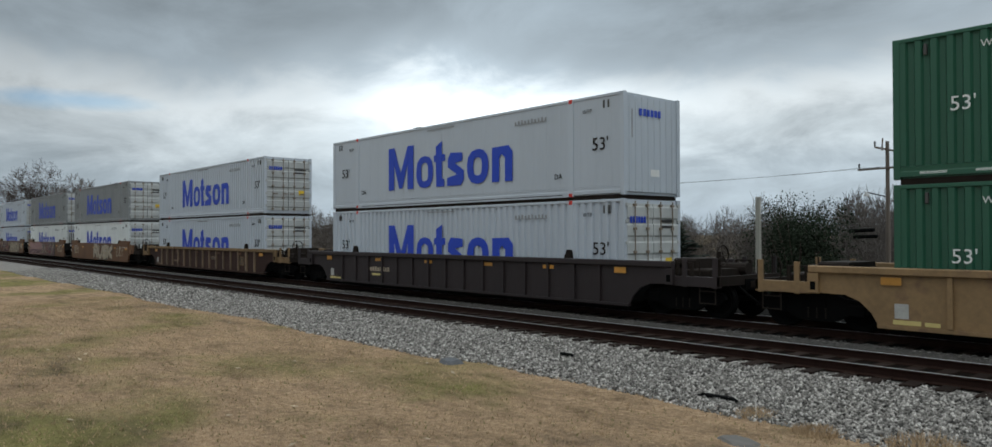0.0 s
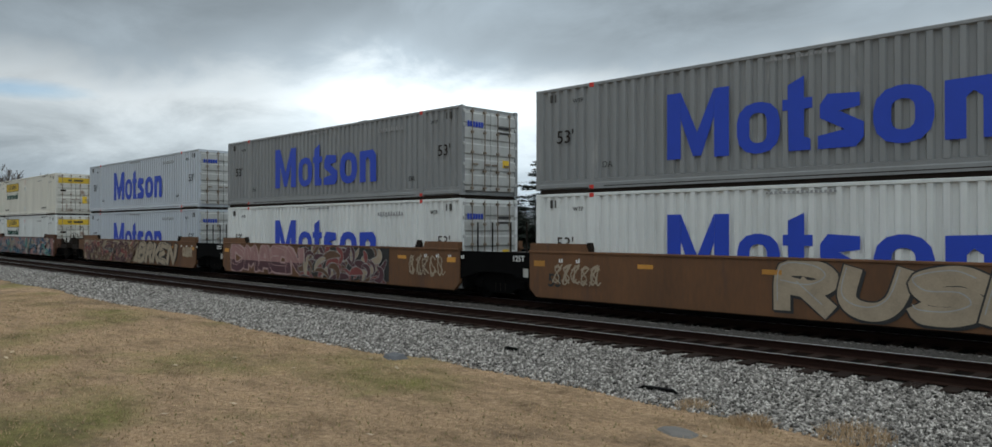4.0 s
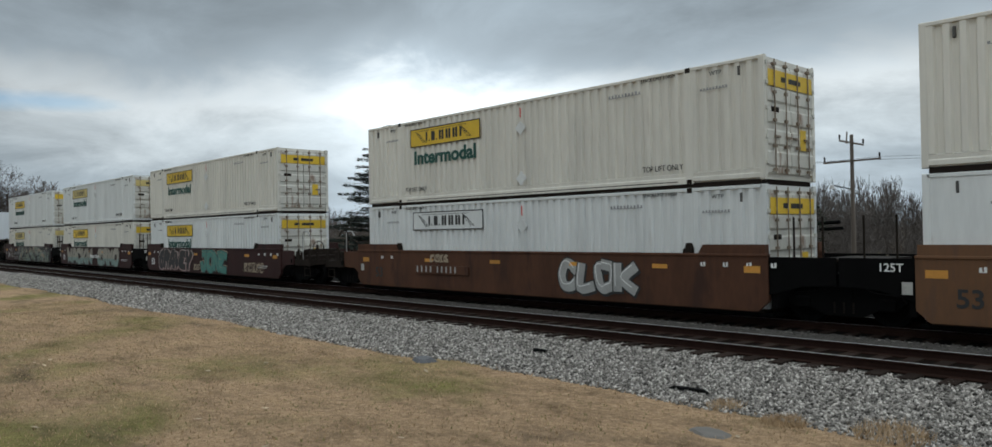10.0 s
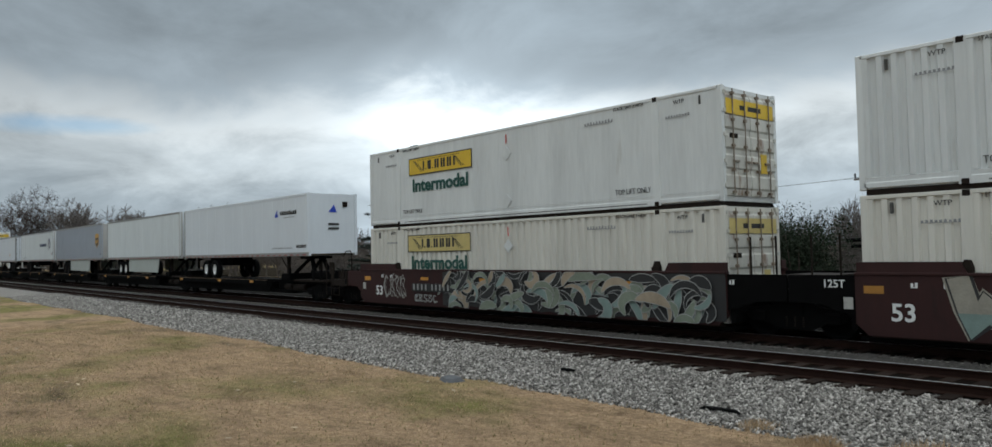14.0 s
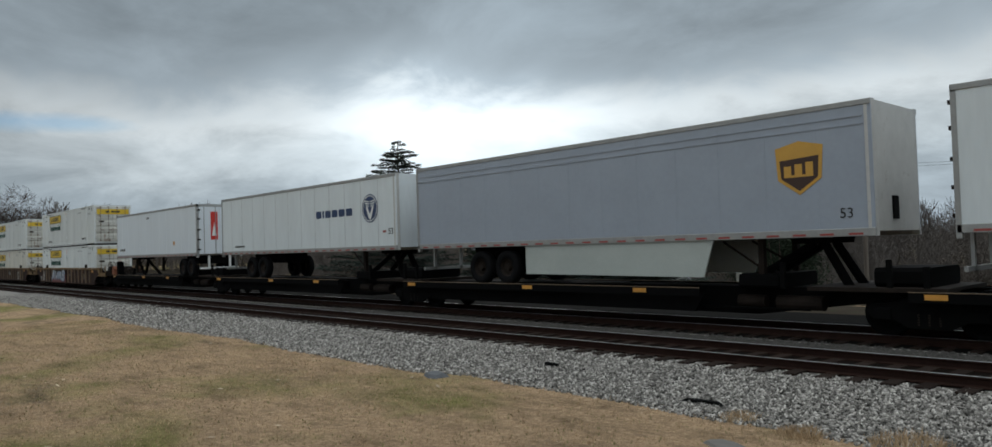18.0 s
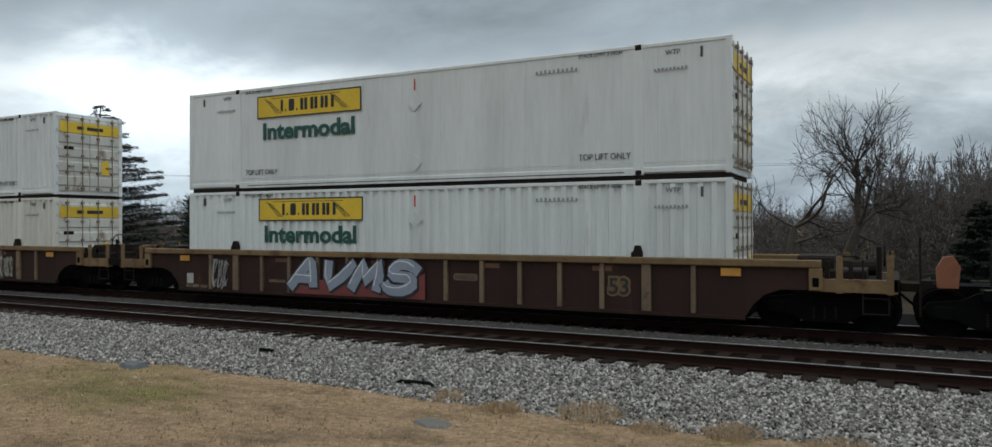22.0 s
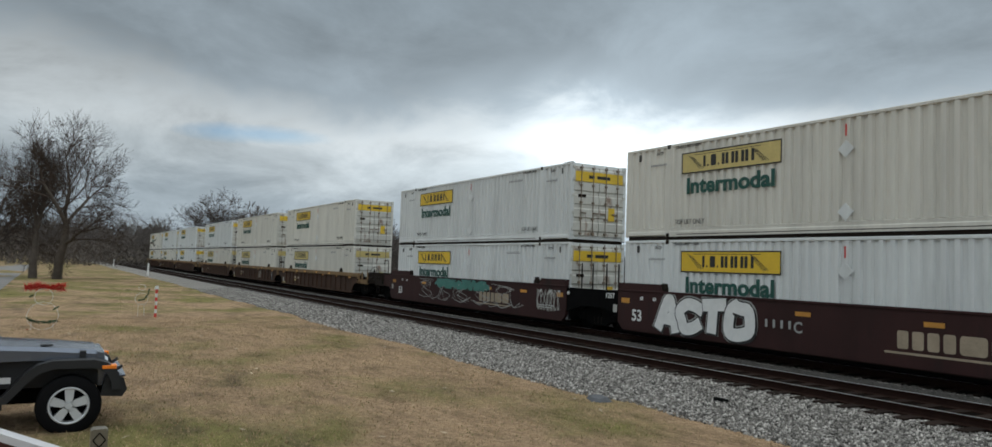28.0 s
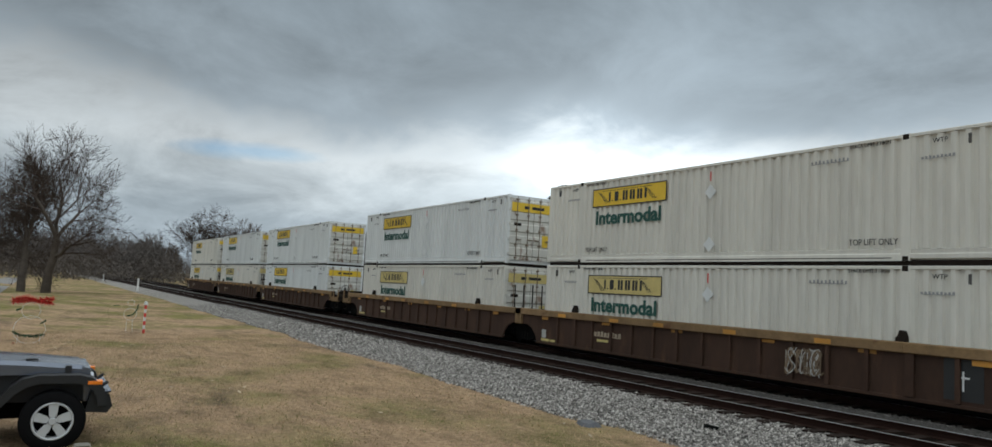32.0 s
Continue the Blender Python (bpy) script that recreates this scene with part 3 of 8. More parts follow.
# ---------------------------------------------------------------- wagons
def bogie(root, x):
    """A two-axle truck: cast side frames, bolster, springs and two wheelsets."""
    g = Geo()
    for s in (-1, 1):
        prof = [(x - 1.25, 0.52), (x - 1.15, 0.66), (x - 0.6, 0.72), (x - 0.35, 0.86), (x + 0.35, 0.86), (x + 0.6, 0.72), (x + 1.15, 0.66), (x + 1.25, 0.52), (x + 1.1, 0.38), (x + 0.7, 0.36), (x + 0.4, 0.20), (x - 0.4, 0.20), (x - 0.7, 0.36), (x - 1.1, 0.38)]
        g.prism(prof, s * 1.0 - 0.07, s * 1.0 + 0.07, "y")
        for dx in (-0.89, 0.89):
            g.box(x + dx - 0.17, x + dx + 0.17, s * 1.0 - 0.11, s * 1.0 + 0.11, 0.34, 0.60, 0.03)
    g.box(x - 0.2, x + 0.2, -1.1, 1.1, 0.5, 0.82)
    tr = part("truck", g, BLACK, root, "cast steel truck frame, undercar shade put into its black")
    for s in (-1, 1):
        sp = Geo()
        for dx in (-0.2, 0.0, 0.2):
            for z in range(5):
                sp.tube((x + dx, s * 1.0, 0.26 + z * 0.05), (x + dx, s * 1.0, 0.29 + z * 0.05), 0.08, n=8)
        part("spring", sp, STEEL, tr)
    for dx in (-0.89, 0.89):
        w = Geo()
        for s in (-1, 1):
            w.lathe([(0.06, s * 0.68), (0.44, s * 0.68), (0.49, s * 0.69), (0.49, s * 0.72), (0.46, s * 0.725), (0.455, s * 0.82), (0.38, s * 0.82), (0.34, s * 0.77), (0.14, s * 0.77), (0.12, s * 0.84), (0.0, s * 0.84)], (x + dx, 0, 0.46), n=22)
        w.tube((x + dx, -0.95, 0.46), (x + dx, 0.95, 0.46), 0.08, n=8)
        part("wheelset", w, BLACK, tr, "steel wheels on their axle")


def coupler_end(root, side, paint, brake):
    """The open end platform past the well, with draft sill, coupler, grab irons and cut lever. side -1 is the rear."""
    o = 0.0 if side < 0 else CL
    fx = lambda d: o + side * d

    def bx(g, a, b, y0, y1, z0, z1, c=0.0):
        return g.box(min(fx(a), fx(b)), max(fx(a), fx(b)), y0, y1, z0, z1, c)
    for s in (-1, 1):
        part("end_sill", bx(Geo(), 1.7, 3.05, *sorted((s * 1.30, s * 1.42)), 0.82, 1.08, 0.01), paint, root)
    part("end_platform", bx(bx(Geo(), 1.7, 3.05, -1.3, 1.3, 0.98, 1.03), 2.95, 3.07, -1.42, 1.42, 0.86, 1.10), STEEL, root)
    part("draft_sill", bx(Geo(), 0.4, 3.1, -0.3, 0.3, 0.72, 1.0), BLACK, root)
    g = bx(Geo(), 3.05, 3.5, -0.09, 0.09, 0.78, 0.94)
    g.prism([(fx(3.42), -0.17), (fx(3.66), -0.15), (fx(3.70), 0.02), (fx(3.60), 0.17), (fx(3.45), 0.14)], 0.72, 1.02, "z")
    part("coupler", g, STEEL, root)
    for s in (-1, 1):
        g = Geo()
        for d in (1.78, 2.2):
            g.box(min(fx(d), fx(d + 0.08)), max(fx(d), fx(d + 0.08)), s * 1.38 - 0.03, s * 1.38 + 0.03, 1.05, 1.42)
        g.tube((fx(1.8), s * 1.38, 1.42), (fx(2.24), s * 1.38, 1.42), 0.018, n=6)
        g.tube((fx(2.9), s * 1.36, 0.4), (fx(2.9), s * 1.36, 1.55), 0.018, n=6)
        g.tube((fx(2.45), s * 1.36, 0.4), (fx(2.45), s * 1.36, 1.45), 0.018, n=6)
        for z in (0.42, 0.72):
            g.tube((fx(2.45), s * 1.36, z), (fx(2.9), s * 1.36, z), 0.016, n=6)
        part("grab_iron", g, STEEL, root)
        part("end_post", Geo().box(min(fx(1.98), fx(2.10)), max(fx(1.98), fx(2.10)), s * 1.40 - 0.025, s * 1.40 + 0.025, 0.80, 1.52, 0.008), paint, root)
        part("end_post", Geo().box(min(fx(2.86), fx(2.98)), max(fx(2.86), fx(2.98)), s * 1.40 - 0.025, s * 1.40 + 0.025, 0.80, 1.55, 0.008), paint, root)
        if paint is STEEL:
            part("handrail", Geo().pipe([(fx(1.85), s * 1.1, 1.0), (fx(1.85), s * 1.1, 2.15), (fx(1.95), s * 1.1, 2.28), (fx(2.3), s * 1.1, 2.26), (fx(2.5), s * 1.1, 2.05)], 0.022), GALV if side > 0 else STEEL, root)
        part("hole_plate", Geo().box(min(fx(1.56), fx(1.68)), max(fx(1.56), fx(1.68)), *sorted((s * 1.521, s * 1.526)), 0.92, 1.10, 0.002), BLACK, root)
    part("end_clutter", bx(bx(Geo(), 1.75, 2.5, -0.95, 0.95, 1.03, 1.24, 0.04), 1.2, 1.9, -0.7, 0.7, 1.2, 1.5, 0.05), STEEL, root)
    hose = Geo()
    pts = [(fx(3.0), -0.5, 0.85), (fx(3.25), -0.46, 0.62), (fx(3.5), -0.36, 0.42), (fx(3.7), -0.22, 0.36)]
    for a, b in zip(pts, pts[1:]):
        hose.tube(a, b, 0.03, n=6)
    part("air_hose", hose, BLACK, root)
    part("equipment_box", bx(Geo(), 1.05, 1.55, -0.7, 0.1, 1.03, 1.38, 0.03), STEEL, root)
    part("air_tank", Geo().tube((fx(1.75), 0.5, 1.22), (fx(2.7), 0.5, 1.22), 0.17, n=12), STEEL, root)
    if brake:
        g = Geo().tube((fx(2.72), -0.9, 1.03), (fx(2.72), -0.9, 1.7), 0.05, n=6)
        for k in range(14):
            a, b = 2 * math.pi * k / 14, 2 * math.pi * (k + 1) / 14
            g.tube((fx(2.82), -0.9 + 0.26 * math.cos(a), 1.6 + 0.26 * math.sin(a)), (fx(2.82), -0.9 + 0.26 * math.cos(b), 1.6 + 0.26 * math.sin(b)), 0.018, n=5)
            if k % 4 == 0:
                g.tube((fx(2.82), -0.9, 1.6), (fx(2.82), -0.9 + 0.26 * math.cos(a), 1.6 + 0.26 * math.sin(a)), 0.012, n=4)
        part("brake_wheel", g, STEEL, root)


def well_car(kind, paint, sill, left, right, label, seed=0):
    """A double-stack well car. kind: ribbed or smooth sides; left and right: coupler or joint."""
    root = thing("well_car", label, "railcar", "cars of the train")
    rng = random.Random(seed)
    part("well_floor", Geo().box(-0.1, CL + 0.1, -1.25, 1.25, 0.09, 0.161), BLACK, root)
    for s in (-1, 1):
        if kind == "ribbed":
            y = s * 1.43
            side = part("side_sheet", Geo().box(-0.28, CL + 0.28, *sorted((y, s * 1.38)), 0.26, 1.32), paint, root)
            part("bottom_chord", Geo().box(-0.28, CL + 0.28, *sorted((s * 1.34, s * 1.47)), 0.20, 0.27), paint, root)
            for a, b in ((-1.72, 2.06), (2.06, 8.3), (8.3, P40[1] + 0.1), (P40[1] + 0.1, CL + 1.72)):
                part("top_chord", Geo().box(a + 0.004, b - 0.004, *sorted((s * 1.36, s * 1.535)), 1.21 if sill is SANDTAN else 1.29, 1.445, 0.02), sill, root)
            for k in range(15):
                x = 1.09 + k * 1.012
                wide = abs(x - P40[0]) < 0.3 or abs(x - P40[1]) < 0.3
                w = 0.10 if wide else 0.05
                part("rib", Geo().box(x - w, x + w, *sorted((s * 1.43, s * 1.50)), 0.28, 1.29, 0.012), (paint if sill is SANDTAN else RIBTAN if sill is TAN else sill), root)
        else:
            el, er = (0.10 if left == "joint" else 0.55), (0.10 if right == "joint" else 0.55)
            prof = [(-el, 0.45), (-el + 0.25, 0.22), (CL + er - 0.25, 0.22), (CL + er, 0.45), (CL + er, 1.50), (-el, 1.50)]
            side = part("side_sheet", Geo().prism(prof, *sorted((s * 1.36, s * 1.47)), "y"), paint, root)
            part("top_chord", Geo().box(-el, CL + er, *sorted((s * 1.33, s * 1.50)), 1.47, 1.53, 0.01), paint, root)
            for a, b in ((-el + 0.05, 2.02), (14.35, CL + er - 0.05)):
                part("raised_sill", Geo().prism([(a, 1.53), (b, 1.53), (b - (0.12 if a < 0 else 0), 1.74), (a + (0 if a < 0 else 0.12), 1.74)], *sorted((s * 1.30, s * 1.49)), "y"), paint, root)
        for k, x in enumerate(P40):
            z = 1.445 if kind == "ribbed" else 1.53
            g = Geo().prism([(x - 0.13, z), (x + 0.10, z), (x + 0.10, z + 0.10), (x + 0.05, z + 0.24), (x - 0.04, z + 0.25), (x - 0.08, z + 0.12), (x - 0.13, z + 0.09)], *sorted((s * 1.30, s * 1.44)), "y")
            part("stacking_guide", g, STEEL, root)
    for side, how in ((-1, left), (1, right)):
        o = 0.0 if side < 0 else CL
        fx = lambda d: o + side * d
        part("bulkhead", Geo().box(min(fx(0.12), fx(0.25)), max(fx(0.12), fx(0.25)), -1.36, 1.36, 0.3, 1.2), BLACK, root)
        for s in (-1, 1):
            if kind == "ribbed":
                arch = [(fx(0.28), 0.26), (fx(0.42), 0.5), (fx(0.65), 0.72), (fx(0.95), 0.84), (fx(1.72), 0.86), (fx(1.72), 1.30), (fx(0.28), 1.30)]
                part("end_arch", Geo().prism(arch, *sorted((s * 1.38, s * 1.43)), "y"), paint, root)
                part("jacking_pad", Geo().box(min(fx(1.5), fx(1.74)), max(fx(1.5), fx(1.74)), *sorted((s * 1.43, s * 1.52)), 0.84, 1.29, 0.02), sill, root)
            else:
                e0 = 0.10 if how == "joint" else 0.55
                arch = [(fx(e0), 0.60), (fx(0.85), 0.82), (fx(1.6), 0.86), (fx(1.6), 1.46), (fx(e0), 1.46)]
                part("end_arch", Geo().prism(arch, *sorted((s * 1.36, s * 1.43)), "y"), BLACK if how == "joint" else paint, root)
            ra, rb = (-0.08, -0.48) if how == "joint" else (0.2, -0.2)
            part("reflector", Geo().box(min(fx(ra), fx(rb)), max(fx(ra), fx(rb)), *sorted((s * 1.47, s * 1.478)), 1.09, 1.25), ORANGEINK, root)
        if how == "coupler":
            bogie(root, fx(1.75))
            coupler_end(root, side, sill if kind == "ribbed" else STEEL, side > 0)
        elif side < 0:
            bogie(root, fx(1.66))
            part("joint_casting", Geo().box(-3.0, -0.3, -0.45, 0.45, 0.7, 1.05, 0.05), BLACK, root)
            part("crossover_deck", Geo().box(-2.3, -1.0, -1.1, 1.1, 1.36, 1.42), STEEL, root)
        if how == "joint":
            for d in (0.55, 1.2):
                part("hand_rail", Geo().tube((fx(d), -1.1, 1.42), (fx(d), -1.1, 2.35), 0.025, n=6), STEEL, root)
    # reflectors and stencils along the near side
    y = -1.478 if kind == "smooth" else -1.436
    for x in (3.6, 6.9, 10.2, 13.0):
        part("reflector", Geo().box(x, x + 0.45, y - 0.006, y + 0.008, 1.14 if kind == "smooth" else 1.12, 1.25 if kind == "smooth" else 1.23), OLDPATCH if sill is TAN else ORANGEINK, root)
    return root


def ribbon(g, pts, w, y, lo=0.25, hi=1.49, sub=4, taper=0.0):
    """A painted stroke of half width w along a smoothed line; taper narrows its ends to points."""
    P = [Vector(p) for p in pts]
    line = []
    for k in range(len(P) - 1):
        a, b, c, d = P[max(k - 1, 0)], P[k], P[k + 1], P[min(k + 2, len(P) - 1)]
        for s in range(sub):
            t = s / sub
            line.append(0.5 * (2 * b + (c - a) * t + (2 * a - 5 * b + 4 * c - d) * t * t + (3 * b - a - 3 * c + d) * t ** 3))
    line.append(P[-1])
    base = len(g.v)
    for k, p in enumerate(line):
        d = line[min(k + 1, len(line) - 1)] - line[max(k - 1, 0)]
        n = Vector((-d.y, d.x)).normalized() if d.length > 1e-6 else Vector((0, 1))
        e = d.normalized() * w * 0.6 * (-1 if k == 0 else 1 if k == len(line) - 1 else 0)
        f = 1.0 - taper + taper * math.sin(math.pi * k / (len(line) - 1)) ** 0.7
        for s in (-1, 1):
            q = p + n * (w * f * s) + e * (1 - taper)
            g.v.append((q.x, y - 0.00004 * k, min(hi, max(lo, q.y))))
    for k in range(len(line) - 1):
        i = base + 2 * k
        g.f.append((i, i + 2, i + 3, i + 1))


# sprayed letter forms: strokes of two-figure points, first across, then up, in ninths
GLYPH = dict(A="00 39 69 90/23 73", C="97 69 29 06 03 20 60 92", D="00 09 59 96 93 50 00", E="98 09 05 55 05 01 90", G="97 69 29 06 03 20 60 92 94 54", J="29 99 79 73 50 10 03",
             K="09 00/99 34 90", L="09 00 80", M="00 19 43 79 90", N="00 09 90 99", O="39 08 02 30 60 92 98 69 39", R="00 09 69 97 65 05/45 90", S="97 69 29 07 25 74 92 60 20 02",
             T="09 99/49 40", U="09 03 30 60 93 99", V="09 40 99", W="09 20 46 70 99", X="09 90/00 99", Y="09 44 99/44 40", Z="09 99 00 90", H="09 00/99 90/05 95", B="00 09 59 97 55 93 50 00/05 55")


def piece(root, word, x0, x1, z0, z1, y, seed, halo, line, fill, low=None, shine=None, fat=0.36, lean=0.1, sub=4):
    """A sprayed name of fat overlapping letters: pale halo, outline, fill, a second colour along the foot and thin shine lines, each letter a part."""
    rng = random.Random(seed)
    w, h = (x1 - x0) / len(word), z1 - z0
    core = min(fat * w * 0.42, 0.16 * h)
    for k, ch in enumerate(word):
        size = rng.uniform(0.93, 1.08)
        strokes = []
        for st in GLYPH[ch].split("/"):
            pts = [(int(p[0]) / 9, int(p[1]) / 9) for p in st.split()]
            strokes.append([(x0 + (k + 0.5) * w + (a - 0.5) * w * 0.78 * size + rng.gauss(0, 0.03) * w + lean * (b - 0.5) * h,
                             z0 + core + b * (h - 2 * core) + rng.gauss(0, 0.025) * h) for a, b in pts])
        depth = y - 0.004 - 0.0045 * k

        def coat(name, colour, grow, at, hi=1.49, dx=0.0, dz=0.0):
            g = Geo()
            for q, st in enumerate(strokes):
                ribbon(g, [(a + dx, b + dz) for a, b in st], core + grow, at - 0.0001 * q, 0.24, hi, sub)
            part(name, g, colour, root)
        if halo:
            coat("spray_halo", halo, 0.075, y - 0.001 - 0.00012 * k)
        coat("spray_outline", line, 0.035, depth)
        coat("spray_outline", line, 0.03, depth - 0.0008, 1.49, 0.04, -0.04)
        coat("spray_fill", fill, 0.0, depth - 0.0018)
        if low:
            coat("spray_foot", low, 0.0, depth - 0.0028, z0 + 0.42 * h)
        if shine:
            g = Geo()
            for q, st in enumerate(strokes):
                ribbon(g, [(a - core * 0.55, b + core * 0.5) for a, b in st], 0.013, depth - 0.0036 - 0.0001 * q, 0.26, 1.48, sub)
            part("spray_shine", g, shine, root)


def mural(root, seed, x0, x1, z0, z1, y, field, cols, line, n, long=1.2):
    """A sprayed wall-to-wall pattern of curved tapering blades with fine outlines over a ground colour."""
    rng = random.Random(seed)
    if field:
        edge = [(x0 + (x1 - x0) * k / 30, z1 - rng.uniform(0.0, 0.06)) for k in range(31)] + [(x1 - (x1 - x0) * k / 30, z0 + rng.uniform(0.0, 0.08)) for k in range(31)]
        part("spray_field", Geo().prism(edge, y - 0.002, y, "y"), field, root, "sprayed ground colour")
    coats = [Geo() for _ in cols]
    rim = Geo()
    for k in range(n):
        cx, cz, a = x0 + 0.3 + (x1 - x0 - 0.6) * ((k * 0.618) % 1.0), rng.uniform(z0 + 0.1, z1 - 0.1), rng.gauss(0.7, 0.8)
        length, bend, wide = rng.uniform(0.5, 1.0) * long, rng.uniform(-0.5, 0.5), rng.uniform(0.05, 0.15)
        pts = []
        for q in range(5):
            t = (q / 4 - 0.5) * length
            c = a + bend * q
            pts.append((cx + t * math.cos(c), cz + t * math.sin(c) * 0.8))
        depth = y - 0.004 - 0.0009 * k
        ribbon(rim, pts, wide + 0.022, depth, z0, z1, 4, 0.85)
        ribbon(coats[k % len(cols)], pts, wide, depth - 0.0004, z0 + 0.01, z1 - 0.01, 4, 0.95)
    tagged(part("spray_outline", rim, line, root), "fine pale outlines of the spray pattern", kind="stuff")
    for g, colour in zip(coats, cols):
        tagged(part("spray_blade", g, colour, root), "curved sprayed blades of colour", kind="stuff")


def spray(root, seed, x0, x1, z0, z1, cols, y, n, field=None):
    """Spray-painted marks along a car side: looping strokes, shadow and outline under the fill, each mark a part."""
    rng = random.Random(seed)
    w, h = (x1 - x0) / n, z1 - z0
    thin = len(cols) == 1 and cols[0][2] < 0.7
    core = (0.02 if cols[0][2] >= 0.5 else 0.011) if thin else min(0.05 * w + 0.015, 0.07 * h) * (1.7 if len(cols) == 1 else 1.0)
    if field:
        edge = [(x0 - 0.1 + (x1 - x0 + 0.2) * k / 24, z1 - rng.uniform(0.0, 0.12)) for k in range(25)] + [(x1 + 0.1 - (x1 - x0 + 0.2) * k / 24, z0 + rng.uniform(0.0, 0.1)) for k in range(25)]
        part("spray_field", Geo().prism(edge, y - 0.003, y, "y"), field, root, "sprayed ground colour")
    lean = rng.uniform(-0.12, 0.3)
    for k in range(n):
        cx = x0 + k * w
        strokes = []
        for q in range(rng.randint(3, 5)):
            ox = rng.uniform(0.05, 0.5) if q == 0 else rng.uniform(0.1, 0.9)
            how = rng.choice("sczhl") if q else rng.choice("lsz")
            u = rng.uniform
            if how == "l":
                st = [(ox, u(0.82, 1.0)), (ox + u(-0.12, 0.06), 0.5), (ox + u(-0.05, 0.2), u(0.0, 0.12)), (ox + u(0.25, 0.5), u(0.02, 0.3))]
            elif how == "s":
                st = [(u(0.7, 0.95), u(0.7, 0.9)), (0.5, u(0.9, 1.0)), (u(0.1, 0.3), 0.75), (0.5, 0.5), (u(0.7, 0.95), 0.3), (0.45, u(0.0, 0.1)), (u(0.0, 0.2), 0.2)]
            elif how == "c":
                st = [(u(0.7, 1.0), 0.8), (0.45, u(0.85, 1.0)), (u(0.0, 0.15), 0.5), (0.4, u(0.0, 0.15)), (u(0.75, 1.05), u(0.1, 0.35))]
            elif how == "z":
                st = [(u(0.0, 0.15), u(0.7, 1.0)), (u(0.7, 0.95), u(0.75, 1.0)), (u(0.15, 0.4), u(0.3, 0.55)), (u(0.75, 1.0), u(0.0, 0.2))]
            else:
                st = [(u(0.0, 0.3), u(0.0, 0.2)), (u(0.3, 0.5), u(0.5, 0.7)), (u(0.7, 1.0), u(0.8, 1.05))]
            strokes.append([(cx + (a * 1.02 - 0.01) * w + lean * (b - 0.5) * h, z0 + core + b * (h - 2 * core)) for a, b in st])
        under = root
        for j, (name, colour, size) in enumerate(cols):
            more = len(cols) - 1 - j
            g = Geo()
            for q, st in enumerate(strokes):
                dx, dz = (0.05 * w, -0.05 * h) if (more and j == 0 and not thin) else (0, 0)
                ribbon(g, [(a + dx, b + dz) for a, b in st], core + 0.03 * more, y - 0.004 * (j + 1) - 0.0008 * q - 0.0004 * (k % 2))
            part("spray_mark" if j == 0 else "spray_fill", g, colour, root, name if k == 0 else "")


